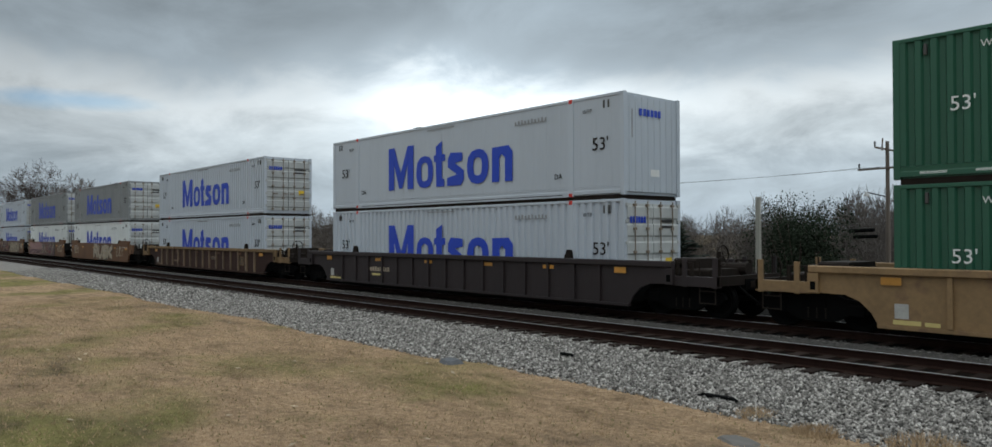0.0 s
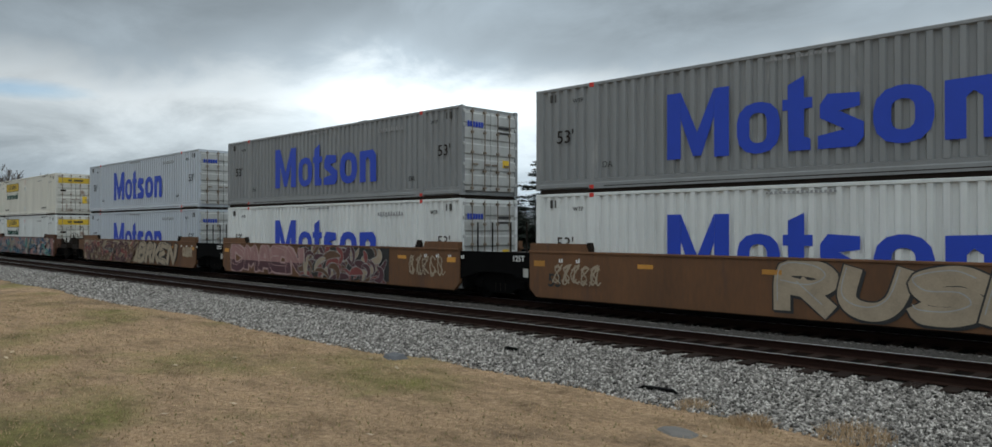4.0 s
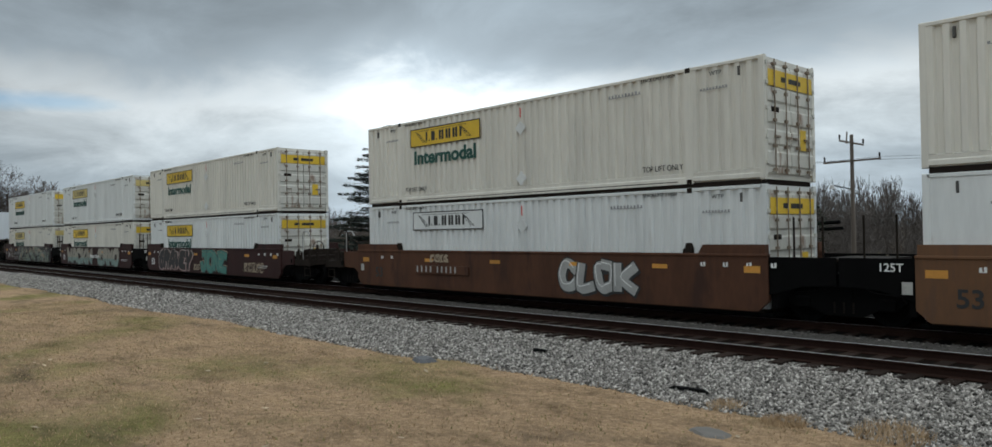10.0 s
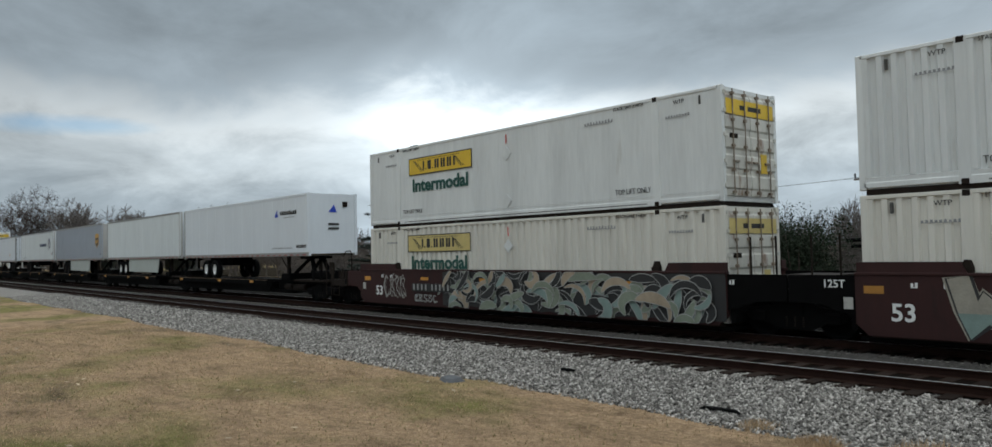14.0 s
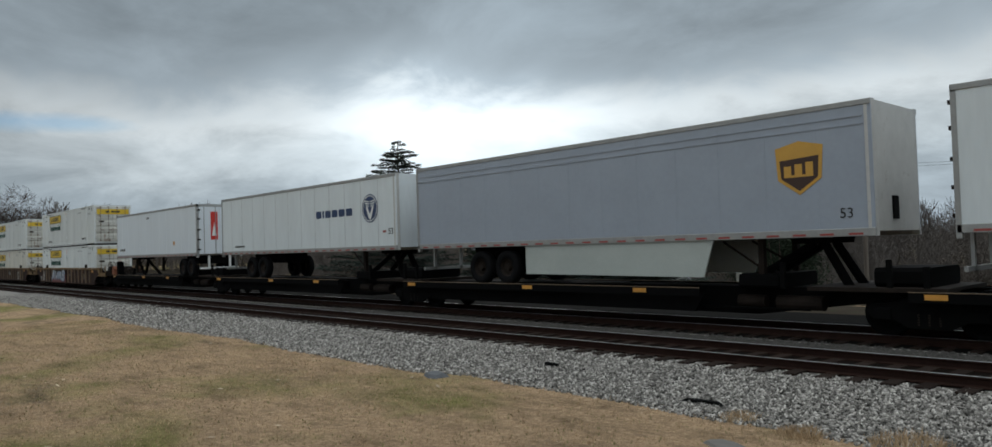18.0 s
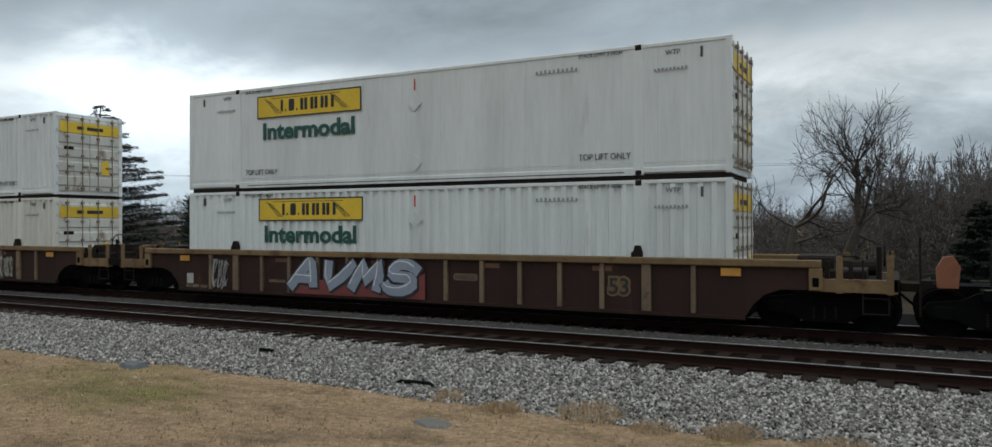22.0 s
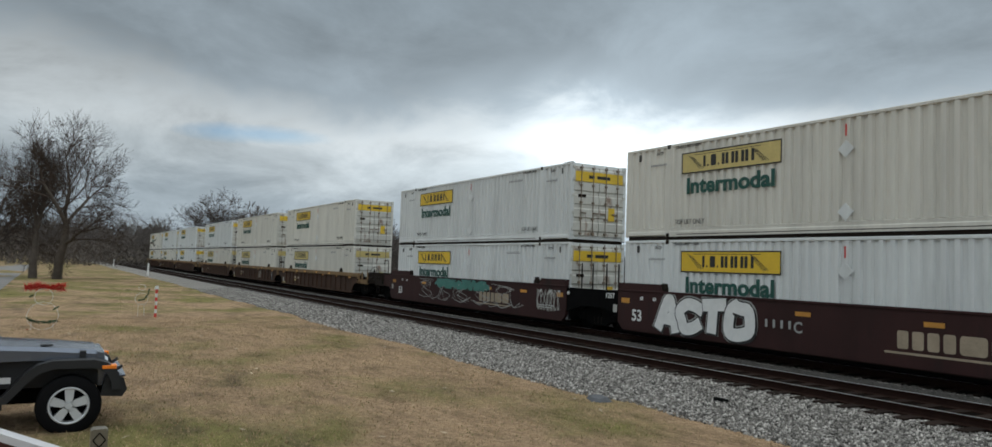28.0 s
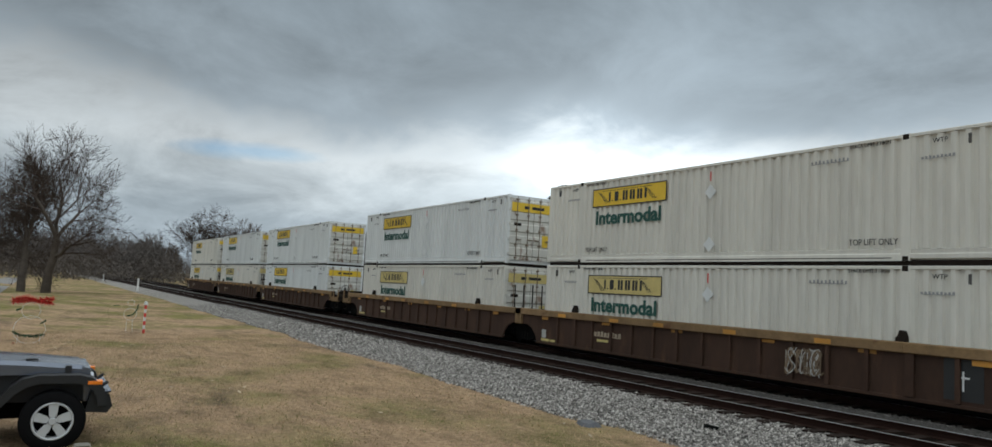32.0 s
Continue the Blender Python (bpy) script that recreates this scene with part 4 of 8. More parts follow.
def spine_car(left, right, label, hitch=0.0):
    """A low spine car that carries one road trailer."""
    root = thing("spine_car", label, "railcar", "cars of the train")
    prof = [(-1.5, 0.62), (0.5, 0.32), (12.6, 0.28), (15.0, 0.60), (17.4, 0.60), (17.4, 0.95), (-1.5, 0.95)]
    part("centre_sill", Geo().prism(prof, -0.45, 0.45, "y"), BLACK, root)
    for s in (-1, 1):
        part("wheel_platform", Geo().box(-0.9, 7.4, *sorted((s * 0.55, s * 1.30)), 0.86, 0.92), BLACK, root)
        part("deck_edge", Geo().box(-0.9, 11.5, *sorted((s * 1.30, s * 1.35)), 0.74, 0.94), BLACK, root)
        part("edge_strip", Geo().box(-0.9, 11.5, *sorted((s * 1.31, s * 1.35)), 0.94, 0.955), RIBTAN, root, "thin tan strip along the upper edge")
        for x in (-0.6, 5.3, 9.5):
            part("reflector", Geo().box(x, x + 0.42, *sorted((s * 1.35, s * 1.356)), 0.80, 0.91), ORANGEINK, root)
    for x in (1.0, 4.0, 7.5, 10.8):
        part("cross_bearer", Geo().prism([(-1.3, 0.86), (1.3, 0.86), (0.34, 0.40), (-0.34, 0.40)], x, x + 0.14, "x"), BLACK, root)
    for s in (-1, 1):
        part("side_girder", Geo().prism([(-0.9, 0.80), (11.5, 0.80), (11.2, 0.34), (-0.3, 0.34)], *sorted((s * 1.02, s * 1.08)), "y"), BLACK, root)
        part("brake_rod", Geo().tube((-0.5, s * 0.8, 0.42), (14.0, s * 0.7, 0.45), 0.03, n=6), BLACK, root)
    part("brake_cylinder", Geo().tube((12.2, -0.62, 0.62), (12.9, -0.62, 0.62), 0.15, n=12), STEEL, root)
    part("air_tank", Geo().tube((13.2, -0.62, 0.6), (14.3, -0.62, 0.6), 0.17, n=12), STEEL, root)
    for x, z in ((13.6, 1.55), (15.9, 1.6), (16.6, 1.45)):
        part("end_post", Geo().box(x - 0.05, x + 0.05, -1.2, -1.1, 0.95, z, 0.01), BLACK, root)
    part("end_gear", Geo().box(12.4, 13.4, -1.0, 1.0, 0.95, 1.28, 0.06), BLACK, root, "near-black housing of levers and valves")
    part("end_gear", Geo().box(15.5, 16.6, -0.9, 0.9, 1.02, 1.42, 0.08), BLACK, root, "near-black housing of levers and valves")
    part("end_platform", Geo().box(14.2, 17.0, -1.25, 1.25, 0.93, 1.02), STEEL, root)
    g = Geo()
    hx = lambda d: hitch + (d - 14.9 if hitch < 5 else d - 14.9)
    for s in (-1, 1):
        g.tube((hx(13.1) if hitch > 5 else hx(16.8), s * 0.5, 0.95), (hx(14.9), s * 0.3, 1.98), 0.09, n=6)
        g.tube((hx(15.7) if hitch > 5 else hx(14.2), s * 0.4, 0.95), (hx(15.1), s * 0.3, 1.98), 0.11, n=6)
    g.box(hx(14.5), hx(15.4), -0.6, 0.6, 1.96, 2.09)
    part("hitch_stand", g, BLACK, root)
    bogie(root, -0.62)
    if right == "coupler":
        bogie(root, 16.4)
        part("coupler", Geo().box(17.3, 18.3, -0.1, 0.1, 0.78, 0.95).box(18.0, 18.4, -0.2, 0.2, 0.72, 1.02), STEEL, root)
        g = Geo().tube((17.2, -1.2, 0.4), (17.2, -1.2, 1.9), 0.02, n=6).tube((17.6, -1.2, 0.4), (17.6, -1.2, 1.6), 0.02, n=6)
        g.box(17.0, 17.3, -0.95, -0.85, 1.3, 1.8)
        part("grab_iron", g, STEEL, root)
    if left == "coupler":
        part("coupler", Geo().box(-2.6, -1.5, -0.1, 0.1, 0.78, 0.95), STEEL, root)
        part("brake_housing", Geo().prism([(-1.62, 0.95), (-1.28, 0.95), (-1.24, 1.35), (-1.36, 1.55), (-1.52, 1.52), (-1.64, 1.3)], -1.15, -0.9, "y"), mat("orange_rust_paint", (0.22, 0.075, 0.035), 0.7, var=0.3, scale=4), root, "orange-rust brake housing")
        part("brake_post", Geo().box(-0.75, -0.35, -1.1, -0.75, 0.95, 1.85, 0.04), BLACK, root)
        g = Geo().tube((-1.9, -1.2, 0.4), (-1.9, -1.2, 1.9), 0.02, n=6)
        part("grab_iron", g, STEEL, root)
    return root


TAPE = mat("dull_red_tape", (0.30, 0.05, 0.04), 0.5, var=0.3, scale=3)
SEAMGREY = mat("grimy_seam_sealant", (0.50, 0.52, 0.53), 0.7, var=0.25, scale=2)
NOSE = mat("brushed_nose_aluminium", (0.47, 0.46, 0.44), 0.5, metal=0.15, var=0.15, scale=2, second=(0.33, 0.30, 0.27), spread=0.62)
SKIRT = mat("pale_greenish_skirt", (0.42, 0.45, 0.42), 0.6, var=0.12, scale=1.0)


def semi_trailer(length, paint, label, skirt, flip, livery):
    """A road trailer: box with rails, front and rear frames, doors, landing legs and a tandem axle. flip: doors lead."""
    root = thing("semi_trailer", label, "trailer", "trailers on the train")
    L, z0, z1 = length, 2.10, 4.97
    mir = (lambda x: L - x) if flip else (lambda x: x)

    def bx(g, a, b, y0, y1, c, d, cut=0.0):
        return g.box(min(mir(a), mir(b)), max(mir(a), mir(b)), y0, y1, c, d, cut)
    part("body", bx(Geo(), 0.05, L - 0.03, -1.285, 1.285, z0 + 0.1, z1 - 0.02), paint, root)
    n = round(L / 1.22)
    for s in (-1, 1):
        for k in range(1, n):
            x = k * L / n
            part("panel_seam", Geo().box(x - 0.02, x + 0.02, *sorted((s * 1.285, s * 1.29)), z0 + 0.16, z1 - 0.1), SEAMGREY if livery == "vitran" else paint, root)
    for s in (-1, 1):
        part("top_rail", Geo().box(0.02, L - 0.02, *sorted((s * 1.27, s * 1.303)), z1 - 0.12, z1, 0.01), GALV if livery != "milestone" else paint, root)
        part("bottom_rail", Geo().box(0.02, L - 0.02, *sorted((s * 1.24, s * 1.30)), z0, z0 + 0.17, 0.01), GALV, root)
        tape = Geo()
        for k in range(int(L / 0.62)):
            x = 0.3 + k * 0.62
            tape.box(x, x + 0.3, *sorted((s * 1.30, s * 1.304)), z0 + 0.03, z0 + 0.075)
        tagged(part("reflective_tape", tape, TAPE, root), "red conspicuity tape", kind="stuff")
    for s in (-1, 1):
        arc = [(mir(L - 0.16 + 0.16 * math.sin(radians(a))), s * (1.14 + 0.16 * math.cos(radians(a)))) for a in range(0, 91, 18)]
        part("nose_corner", Geo().prism(arc + [(mir(L - 0.16), s * 1.14)], z0, z1, "z"), NOSE if livery != "milestone" else paint, root)
    if livery == "ups":
        part("nose_wall", bx(Geo(), L - 0.04, L - 0.005, -1.14, 1.14, z0 + 0.1, z1 - 0.03), NOSE, root, "dull silver nose wall")
        part("nose_box", bx(Geo(), L - 0.005, L + 0.03, -0.4, -0.1, 2.45, 2.95), BLACK, root)
    part("rear_frame", bx(bx(bx(Geo(), 0, 0.1, -1.30, -1.18, z0 - 0.1, z1), 0, 0.1, 1.18, 1.30, z0 - 0.1, z1), 0, 0.1, -1.3, 1.3, z1 - 0.14, z1), GALV, root)
    for s in (-1, 1):
        d = part("rear_door", bx(Geo(), -0.03, 0.05, *sorted((s * 0.01, s * 1.17)), z0 + 0.1, z1 - 0.15), paint, root)
        g = Geo()
        for y in (0.25, 0.9):
            g.tube((mir(-0.06), s * y, z0 + 0.05), (mir(-0.06), s * y, z1 - 0.1), 0.018, n=6)
        part("lock_rod", g, GALV, d)
        for z in (2.4, 2.95, 3.5, 4.1, 4.6):
            part("hinge", bx(Geo(), -0.06, 0.02, *sorted((s * 1.1, s * 1.26)), z, z + 0.08), STEEL, d)
    g = bx(Geo(), 0.05, 0.12, -1.1, 1.1, 1.35, 1.45)
    for s in (-0.6, 0.6):
        bx(g, 0.05, 0.12, s - 0.05, s + 0.05, 1.35, 2.1)
    part("underride_guard", g, WHITEINK if flip else GALV, root)
    ax = 3.25 if not flip else 1.1
    part("bogie_frame", bx(Geo(), ax - 0.9, ax + 2.2, -0.6, 0.6, 1.65, 2.1), BLACK, root)
    for a in (ax, ax + 1.25):
        for s in (-1, 1):
            ty = Geo().lathe([(0.28, s * 0.95), (0.48, s * 0.93), (0.52, s * 0.97), (0.52, s * 1.20), (0.48, s * 1.24), (0.30, s * 1.24), (0.29, s * 1.20)], (mir(a), 0, 1.45), n=26)
            w = part("tyre", ty, TYRE, root, smooth=True)
            ri = Geo().lathe([(0.29, s * 1.20), (0.27, s * 1.19), (0.24, s * 1.12), (0.12, s * 1.10), (0.10, s * 1.20), (0.0, s * 1.20)], (mir(a), 0, 1.45), n=20)
            part("rim", ri, WHITEINK if livery in ("milestone", "plain") else STEEL, w)
    for s in (-1, 1):
        g = Geo()
        lx = mir(L - 2.8)
        g.box(lx - 0.07, lx + 0.07, s * 0.85 - 0.07, s * 0.85 + 0.07, 1.2, 2.1)
        g.box(lx - 0.15, lx + 0.15, s * 0.85 - 0.12, s * 0.85 + 0.12, 1.14, 1.2)
        g.tube((lx, s * 0.85, 1.4), (mir(L - 3.9), s * 0.7, 2.05), 0.03, n=6)
        part("landing_leg", g, STEEL, root)
        if skirt:
            part("side_skirt", Geo().prism([(5.4, 1.25), (11.6, 1.2), (11.9, 2.1), (5.4, 2.1)], *sorted((s * 1.22, s * 1.25)), "y"), SKIRT, root, "pale greenish grey side skirt")
    y = -1.292
    if livery == "milestone":
        g = Geo().prism([(12.35, 3.98), (12.55, 3.98), (12.46, 4.22)], y - 0.004, y, "y").prism([(12.48, 3.98), (12.72, 3.98), (12.58, 4.36)], y - 0.006, y - 0.002, "y")
        part("peak_mark", g, BLUEINK, root, "blue peaks mark")
        bars(root, "side_word", INK, 12.9, 4.06, 9, 0.14, 0.2, 0.055, y)
        bars(root, "red_word", FAINT, 13.3, 3.92, 12, 0.05, 0.05, 0.045, y)
        bars(root, "number_mark", INK, 14.55, 2.48, 9, 0.075, 0.15, 0.04, y)
        bars(root, "web_mark", FAINT, 12.0, 2.46, 22, 0.05, 0.07, 0.05, y)
        part("front_mark", Geo().prism([(-0.25, 4.1), (0.2, 4.1), (0.05, 4.45)], L, L + 0.004, "x"), BLUEINK, root)
        part("front_vent", Geo().box(L, L + 0.02, 0.5, 0.75, 4.35, 4.6), STEEL, root)
        part("number_mark", Geo().box(L, L + 0.004, -0.25, 0.3, 3.5, 3.6).box(L, L + 0.004, -0.25, 0.3, 3.3, 3.4), INK, root)
    elif livery == "ups":
        g = Geo().prism([(13.65, 3.4), (14.15, 3.05), (14.65, 3.4), (14.70, 4.12), (14.15, 4.25), (13.6, 4.12)], y - 0.004, y, "y")
        part("shield_mark", g, mat("gold_mark", (0.55, 0.30, 0.05), 0.4, var=0.1), root, "gold and brown shield mark")
        part("shield_field", Geo().prism([(13.73, 3.43), (14.15, 3.14), (14.57, 3.43), (14.6, 3.9), (13.7, 3.84)], y - 0.008, y - 0.004, "y"), mat("brown_mark", (0.045, 0.02, 0.012), 0.4, var=0.1), root)
        bars(root, "shield_word", MATS["gold_mark"], 13.8, 3.45, 3, 0.17, 0.32, 0.08, y - 0.009)
        lettering(root, "53", 0.22, INK, 15.0, 2.5, y - 0.004)
        for z in (4.45, 4.62):
            part("side_crease", Geo().box(0.1, L - 0.2, y - 0.012, y + 0.01, z, z + 0.04), paint, root)
    elif livery == "vitran":
        disc = Geo().lathe([(0.0, 0.0), (0.55, 0.0), (0.55, 0.004)], (13.9, y - 0.006, 3.74), n=32)
        part("round_mark", disc, mat("navy_mark", (0.010, 0.032, 0.10), 0.4, var=0.15), root, "round navy mark with a white chevron")
        ring = Geo()
        for k in range(32):
            a, b = radians(k * 11.25), radians(k * 11.25 + 11.25)
            ring.face(*[(13.9 + r * math.cos(c), y - 0.010, 3.74 + r * math.sin(c)) for r, c in ((0.47, a), (0.505, a), (0.505, b), (0.47, b))])
        part("mark_ring", ring, WHITEINK, root, "thin white ring in the round mark")
        part("chevron", Geo().prism([(13.62, 3.80), (13.74, 3.80), (13.9, 3.50), (14.06, 3.80), (14.18, 3.80), (13.96, 3.32), (13.84, 3.32)], y - 0.014, y - 0.009, "y"), WHITEINK, root)
        for q in (-1, 1):
            for z, w in ((4.02, 0.36), (3.93, 0.34), (3.84, 0.30)):
                part("mark_wing", Geo().prism([(13.9 + q * 0.05, z - 0.05), (13.9 + q * w, z), (13.9 + q * (w - 0.03), z + 0.04), (13.9 + q * 0.05, z)], y - 0.013, y - 0.009, "y"), WHITEINK, root)
        logo_blocks(root, "side_word", MATS["navy_mark"], 9.75, 3.52, ((0.44, 0.30, 0.10, 0), (0.12, 0.30, 0.10, 0), (0.44, 0.30, 0.10, 0), (0.44, 0.30, 0.10, 0), (0.46, 0.30, 0.10, 0), (0.46, 0.30, 0.1, 0)), y, "navy word block")
        lettering(root, "53", 0.24, INK, 15.1, 2.7, y - 0.004)
        part("flag_mark", Geo().box(14.75, 14.95, y - 0.004, y, 2.77, 2.85), TAPE, root)
        part("front_mark", Geo().lathe([(0.0, 0.0), (0.3, 0.0), (0.3, 0.004)], (L + 0.002, 0.0, 4.25), axis="x", n=24), MATS["navy_mark"], root)
        bars(root, "number_mark", STEEL, 1.6, 2.45, 12, 0.06, 0.09, 0.03, y)
    elif livery == "usaz":
        bars(root, "number_mark", INK, 0.75, 2.55, 11, 0.07, 0.14, 0.03, y)
        part("red_panel", Geo().box(L + 0.03, L + 0.036, -0.52, -0.12, 2.98, 4.55), REDINK, root, "tall red panel on the door")
        part("red_panel_mark", Geo().prism([(-0.46, 3.2), (-0.18, 3.2), (-0.32, 3.95)], L + 0.036, L + 0.04, "x"), WHITEINK, root)
        part("notice", Geo().box(10.6, 10.85, y - 0.004, y, 2.75, 2.98), ORANGEINK, root)
        bars(root, "notice_mark", INK, 6.0, 4.5, 6, 0.06, 0.1, 0.03, y)
    return root

# ---------------------------------------------------------------- ground, ballast, track
GROUND = -0.35
NEAR_Y = 13.56                         # centre line of the near, empty track


def grass_material():
    ma = bpy.data.materials.new("winter_grass")
    ma.use_nodes = True
    nt = ma.node_tree
    N, L = nt.nodes.new, nt.links.new
    b = nt.nodes["Principled BSDF"]
    b.inputs["Roughness"].default_value, b.inputs["Specular IOR Level"].default_value = 0.95, 0.04
    co = N("ShaderNodeTexCoord")

    def nz(sc, detail, rough=0.6, st=(1, 1, 1)):
        mp, n = N("ShaderNodeMapping"), N("ShaderNodeTexNoise")
        mp.inputs["Scale"].default_value = st
        L(co.outputs["Object"], mp.inputs[0])
        L(mp.outputs[0], n.inputs["Vector"])
        n.inputs["Scale"].default_value, n.inputs["Detail"].default_value, n.inputs["Roughness"].default_value = sc, detail, rough
        return n.outputs["Fac"]

    def ramp(v, stops):
        n = N("ShaderNodeValToRGB")
        while len(n.color_ramp.elements) < len(stops):
            n.color_ramp.elements.new(0.5)
        for e, (p, c) in zip(n.color_ramp.elements, stops):
            e.position, e.color = p, (*c, 1)
        L(v, n.inputs[0])
        return n.outputs[0]

    def mix(f, a, c, kind="MIX"):
        n = N("ShaderNodeMix")
        n.data_type, n.blend_type = "RGBA", kind
        L(f, n.inputs["Factor"]) if not isinstance(f, float) else setattr(n.inputs["Factor"], "default_value", f)
        L(a, n.inputs["A"])
        L(c, n.inputs["B"])
        return n.outputs["Result"]
    straw = ramp(nz(9, 8, 0.75), [(0.25, (0.15, 0.105, 0.064)), (0.5, (0.345, 0.236, 0.146)), (0.75, (0.54, 0.39, 0.252))])
    green = ramp(nz(14, 8, 0.75), [(0.25, (0.075, 0.075, 0.024)), (0.55, (0.185, 0.175, 0.06)), (0.8, (0.32, 0.275, 0.115))])
    sep = N("ShaderNodeSeparateXYZ")
    L(co.outputs["Object"], sep.inputs[0])

    def span(v, a, b, lo, hi):
        n = N("ShaderNodeMapRange")
        L(v, n.inputs[0])
        for k, q in zip(("From Min", "From Max", "To Min", "To Max"), (a, b, lo, hi)):
            n.inputs[k].default_value = q
        return n.outputs[0]

    def plus(u, v):
        n = N("ShaderNodeMath")
        L(u, n.inputs[0])
        L(v, n.inputs[1])
        return n.outputs[0]
    # greener towards the trees down the lawn and round the parked car
    dist = N("ShaderNodeVectorMath")
    dist.operation = "DISTANCE"
    L(co.outputs["Object"], dist.inputs[0])
    dist.inputs[1].default_value = (-11.3, 2.6, GROUND)
    lush = plus(span(sep.outputs[0], -34.0, -50.0, 0.0, 0.09), span(dist.outputs["Value"], 3.2, 1.2, 0.0, 0.15))
    patch = ramp(plus(nz(0.22, 6, 0.62), lush), [(0.515, (0, 0, 0)), (0.66, (0.85, 0.85, 0.85))])
    col = mix(patch, straw, green)
    soil = ramp(nz(6, 6), [(0.3, (0.06, 0.043, 0.032)), (0.7, (0.17, 0.125, 0.09))])
    bare = ramp(nz(0.5, 7, 0.7, (0.6, 1.0, 1.0)), [(0.55, (0, 0, 0)), (0.70, (0.8, 0.8, 0.8))])
    col = mix(bare, col, soil)
    fine = ramp(nz(70, 4, 0.8), [(0.3, (0.55, 0.55, 0.55)), (0.7, (1.3, 1.3, 1.3))])
    blot = ramp(nz(1.3, 7, 0.7, (0.7, 1.3, 1.0)), [(0.30, (0.50, 0.49, 0.47)), (0.5, (1.0, 1.0, 1.0)), (0.70, (1.26, 1.24, 1.20))])
    col = mix(1.0, col, blot, "MULTIPLY")
    L(mix(1.0, col, fine, "MULTIPLY"), b.inputs["Base Color"])
    bp = N("ShaderNodeBump")
    bp.inputs["Distance"].default_value = 0.03
    L(nz(28, 6, 0.8), bp.inputs["Height"])
    L(bp.outputs[0], b.inputs["Normal"])
    return ma


def ballast_material():
    ma = bpy.data.materials.new("grey_granite_ballast")
    ma.use_nodes = True
    nt = ma.node_tree
    N, L = nt.nodes.new, nt.links.new
    b = nt.nodes["Principled BSDF"]
    b.inputs["Roughness"].default_value, b.inputs["Specular IOR Level"].default_value = 0.9, 0.07
    co, vo = N("ShaderNodeTexCoord"), N("ShaderNodeTexVoronoi")
    L(co.outputs["Object"], vo.inputs["Vector"])
    vo.inputs["Scale"].default_value = 19.0
    bw = N("ShaderNodeRGBToBW")
    L(vo.outputs["Color"], bw.inputs[0])
    geo = N("ShaderNodeNewGeometry")
    add = N("ShaderNodeMath")
    add.operation = "MULTIPLY_ADD"
    L(geo.outputs["Random Per Island"], add.inputs[0])
    add.inputs[1].default_value = 0.75
    mu = N("ShaderNodeMath")
    mu.operation = "MULTIPLY"
    L(bw.outputs[0], mu.inputs[0])
    mu.inputs[1].default_value = 0.45
    L(mu.outputs[0], add.inputs[2])
    r = N("ShaderNodeValToRGB")
    r.color_ramp.elements.new(0.42)
    r.color_ramp.elements.new(0.75)
    for k, (p, c) in enumerate(((0.12, (0.026, 0.024, 0.022)), (0.45, (0.14, 0.130, 0.119)), (0.78, (0.29, 0.270, 0.246)), (1.0, (0.57, 0.535, 0.49)))):
        r.color_ramp.elements[k].position, r.color_ramp.elements[k].color = p, (*c, 1)
    L(add.outputs[0], r.inputs[0])
    L(r.outputs[0], b.inputs["Base Color"])
    bp = N("ShaderNodeBump")
    bp.inputs["Distance"].default_value, bp.inputs["Strength"].default_value = 0.04, 0.7
    bp.invert = True
    L(vo.outputs["Distance"], bp.inputs["Height"])
    L(bp.outputs[0], b.inputs["Normal"])
    return ma


GRASS, STONE = grass_material(), ballast_material()
# ballast beside the train: its dust and the train's shade share one dark colour
DUSTSHADE = mat("brake_dust_shade_ballast", (0.085, 0.08, 0.074), 0.95, var=0.75, scale=14, fine=30, bump=0.03, spec=0.03)
# far-track bed: the train's shade is put into this black
BEDSHADE = mat("shade_black_ballast", (0.006, 0.0055, 0.005), 0.95, var=0.5, scale=2.0, fine=24, spec=0.02)
FOULED = mat("fouled_dark_ballast", (0.010, 0.0075, 0.006), 0.95, var=0.6, scale=2.0, fine=24, bump=0.03, second=(0.07, 0.066, 0.062), spread=0.68, spec=0.02)
TIE = mat("creosoted_timber", (0.020, 0.013, 0.010), 0.85, var=0.35, scale=4, fine=40, stretch=(1, 0.2, 1), bump=0.004, rnd=0.3, spec=0.08)
RUSTRAIL = mat("rusted_rail_steel", (0.022, 0.011, 0.008), 0.9, var=0.3, scale=5, fine=50, spec=0.1)
HEAD = mat("polished_rail_head", (0.40, 0.40, 0.41), 0.30, metal=0.95, var=0.12, scale=6)


def edge_y(x):
    """Where the ballast runs out into the grass."""
    return 9.35 + 0.35 * noise.noise(Vector((x * 0.16, 3.1, 0))) + 0.25 * noise.noise(Vector((x * 0.6, 7.7, 0)))


def bed_z(x, y):
    """Height of the ballast bed."""
    e = edge_y(x)
    if abs(y - NEAR_Y) < 1.36:
        return -0.20
    if abs(y - TRAIN_Y) < 1.36:
        return -0.235
    if y < e:
        return GROUND - 0.02
    if y < 12.35:
        t = (y - e) / (12.35 - e)
        return GROUND - 0.005 + 0.165 * min(1.0, 1.05 * t)
    if y < 15.1:
        return -0.165
    if y < 16.7:
        return -0.165 - 0.05 * math.sin((y - 15.1) / 1.6 * math.pi)
    if y < 19.5:
        return -0.165
    return -0.165 - (y - 19.5) / 3.0 * 0.3


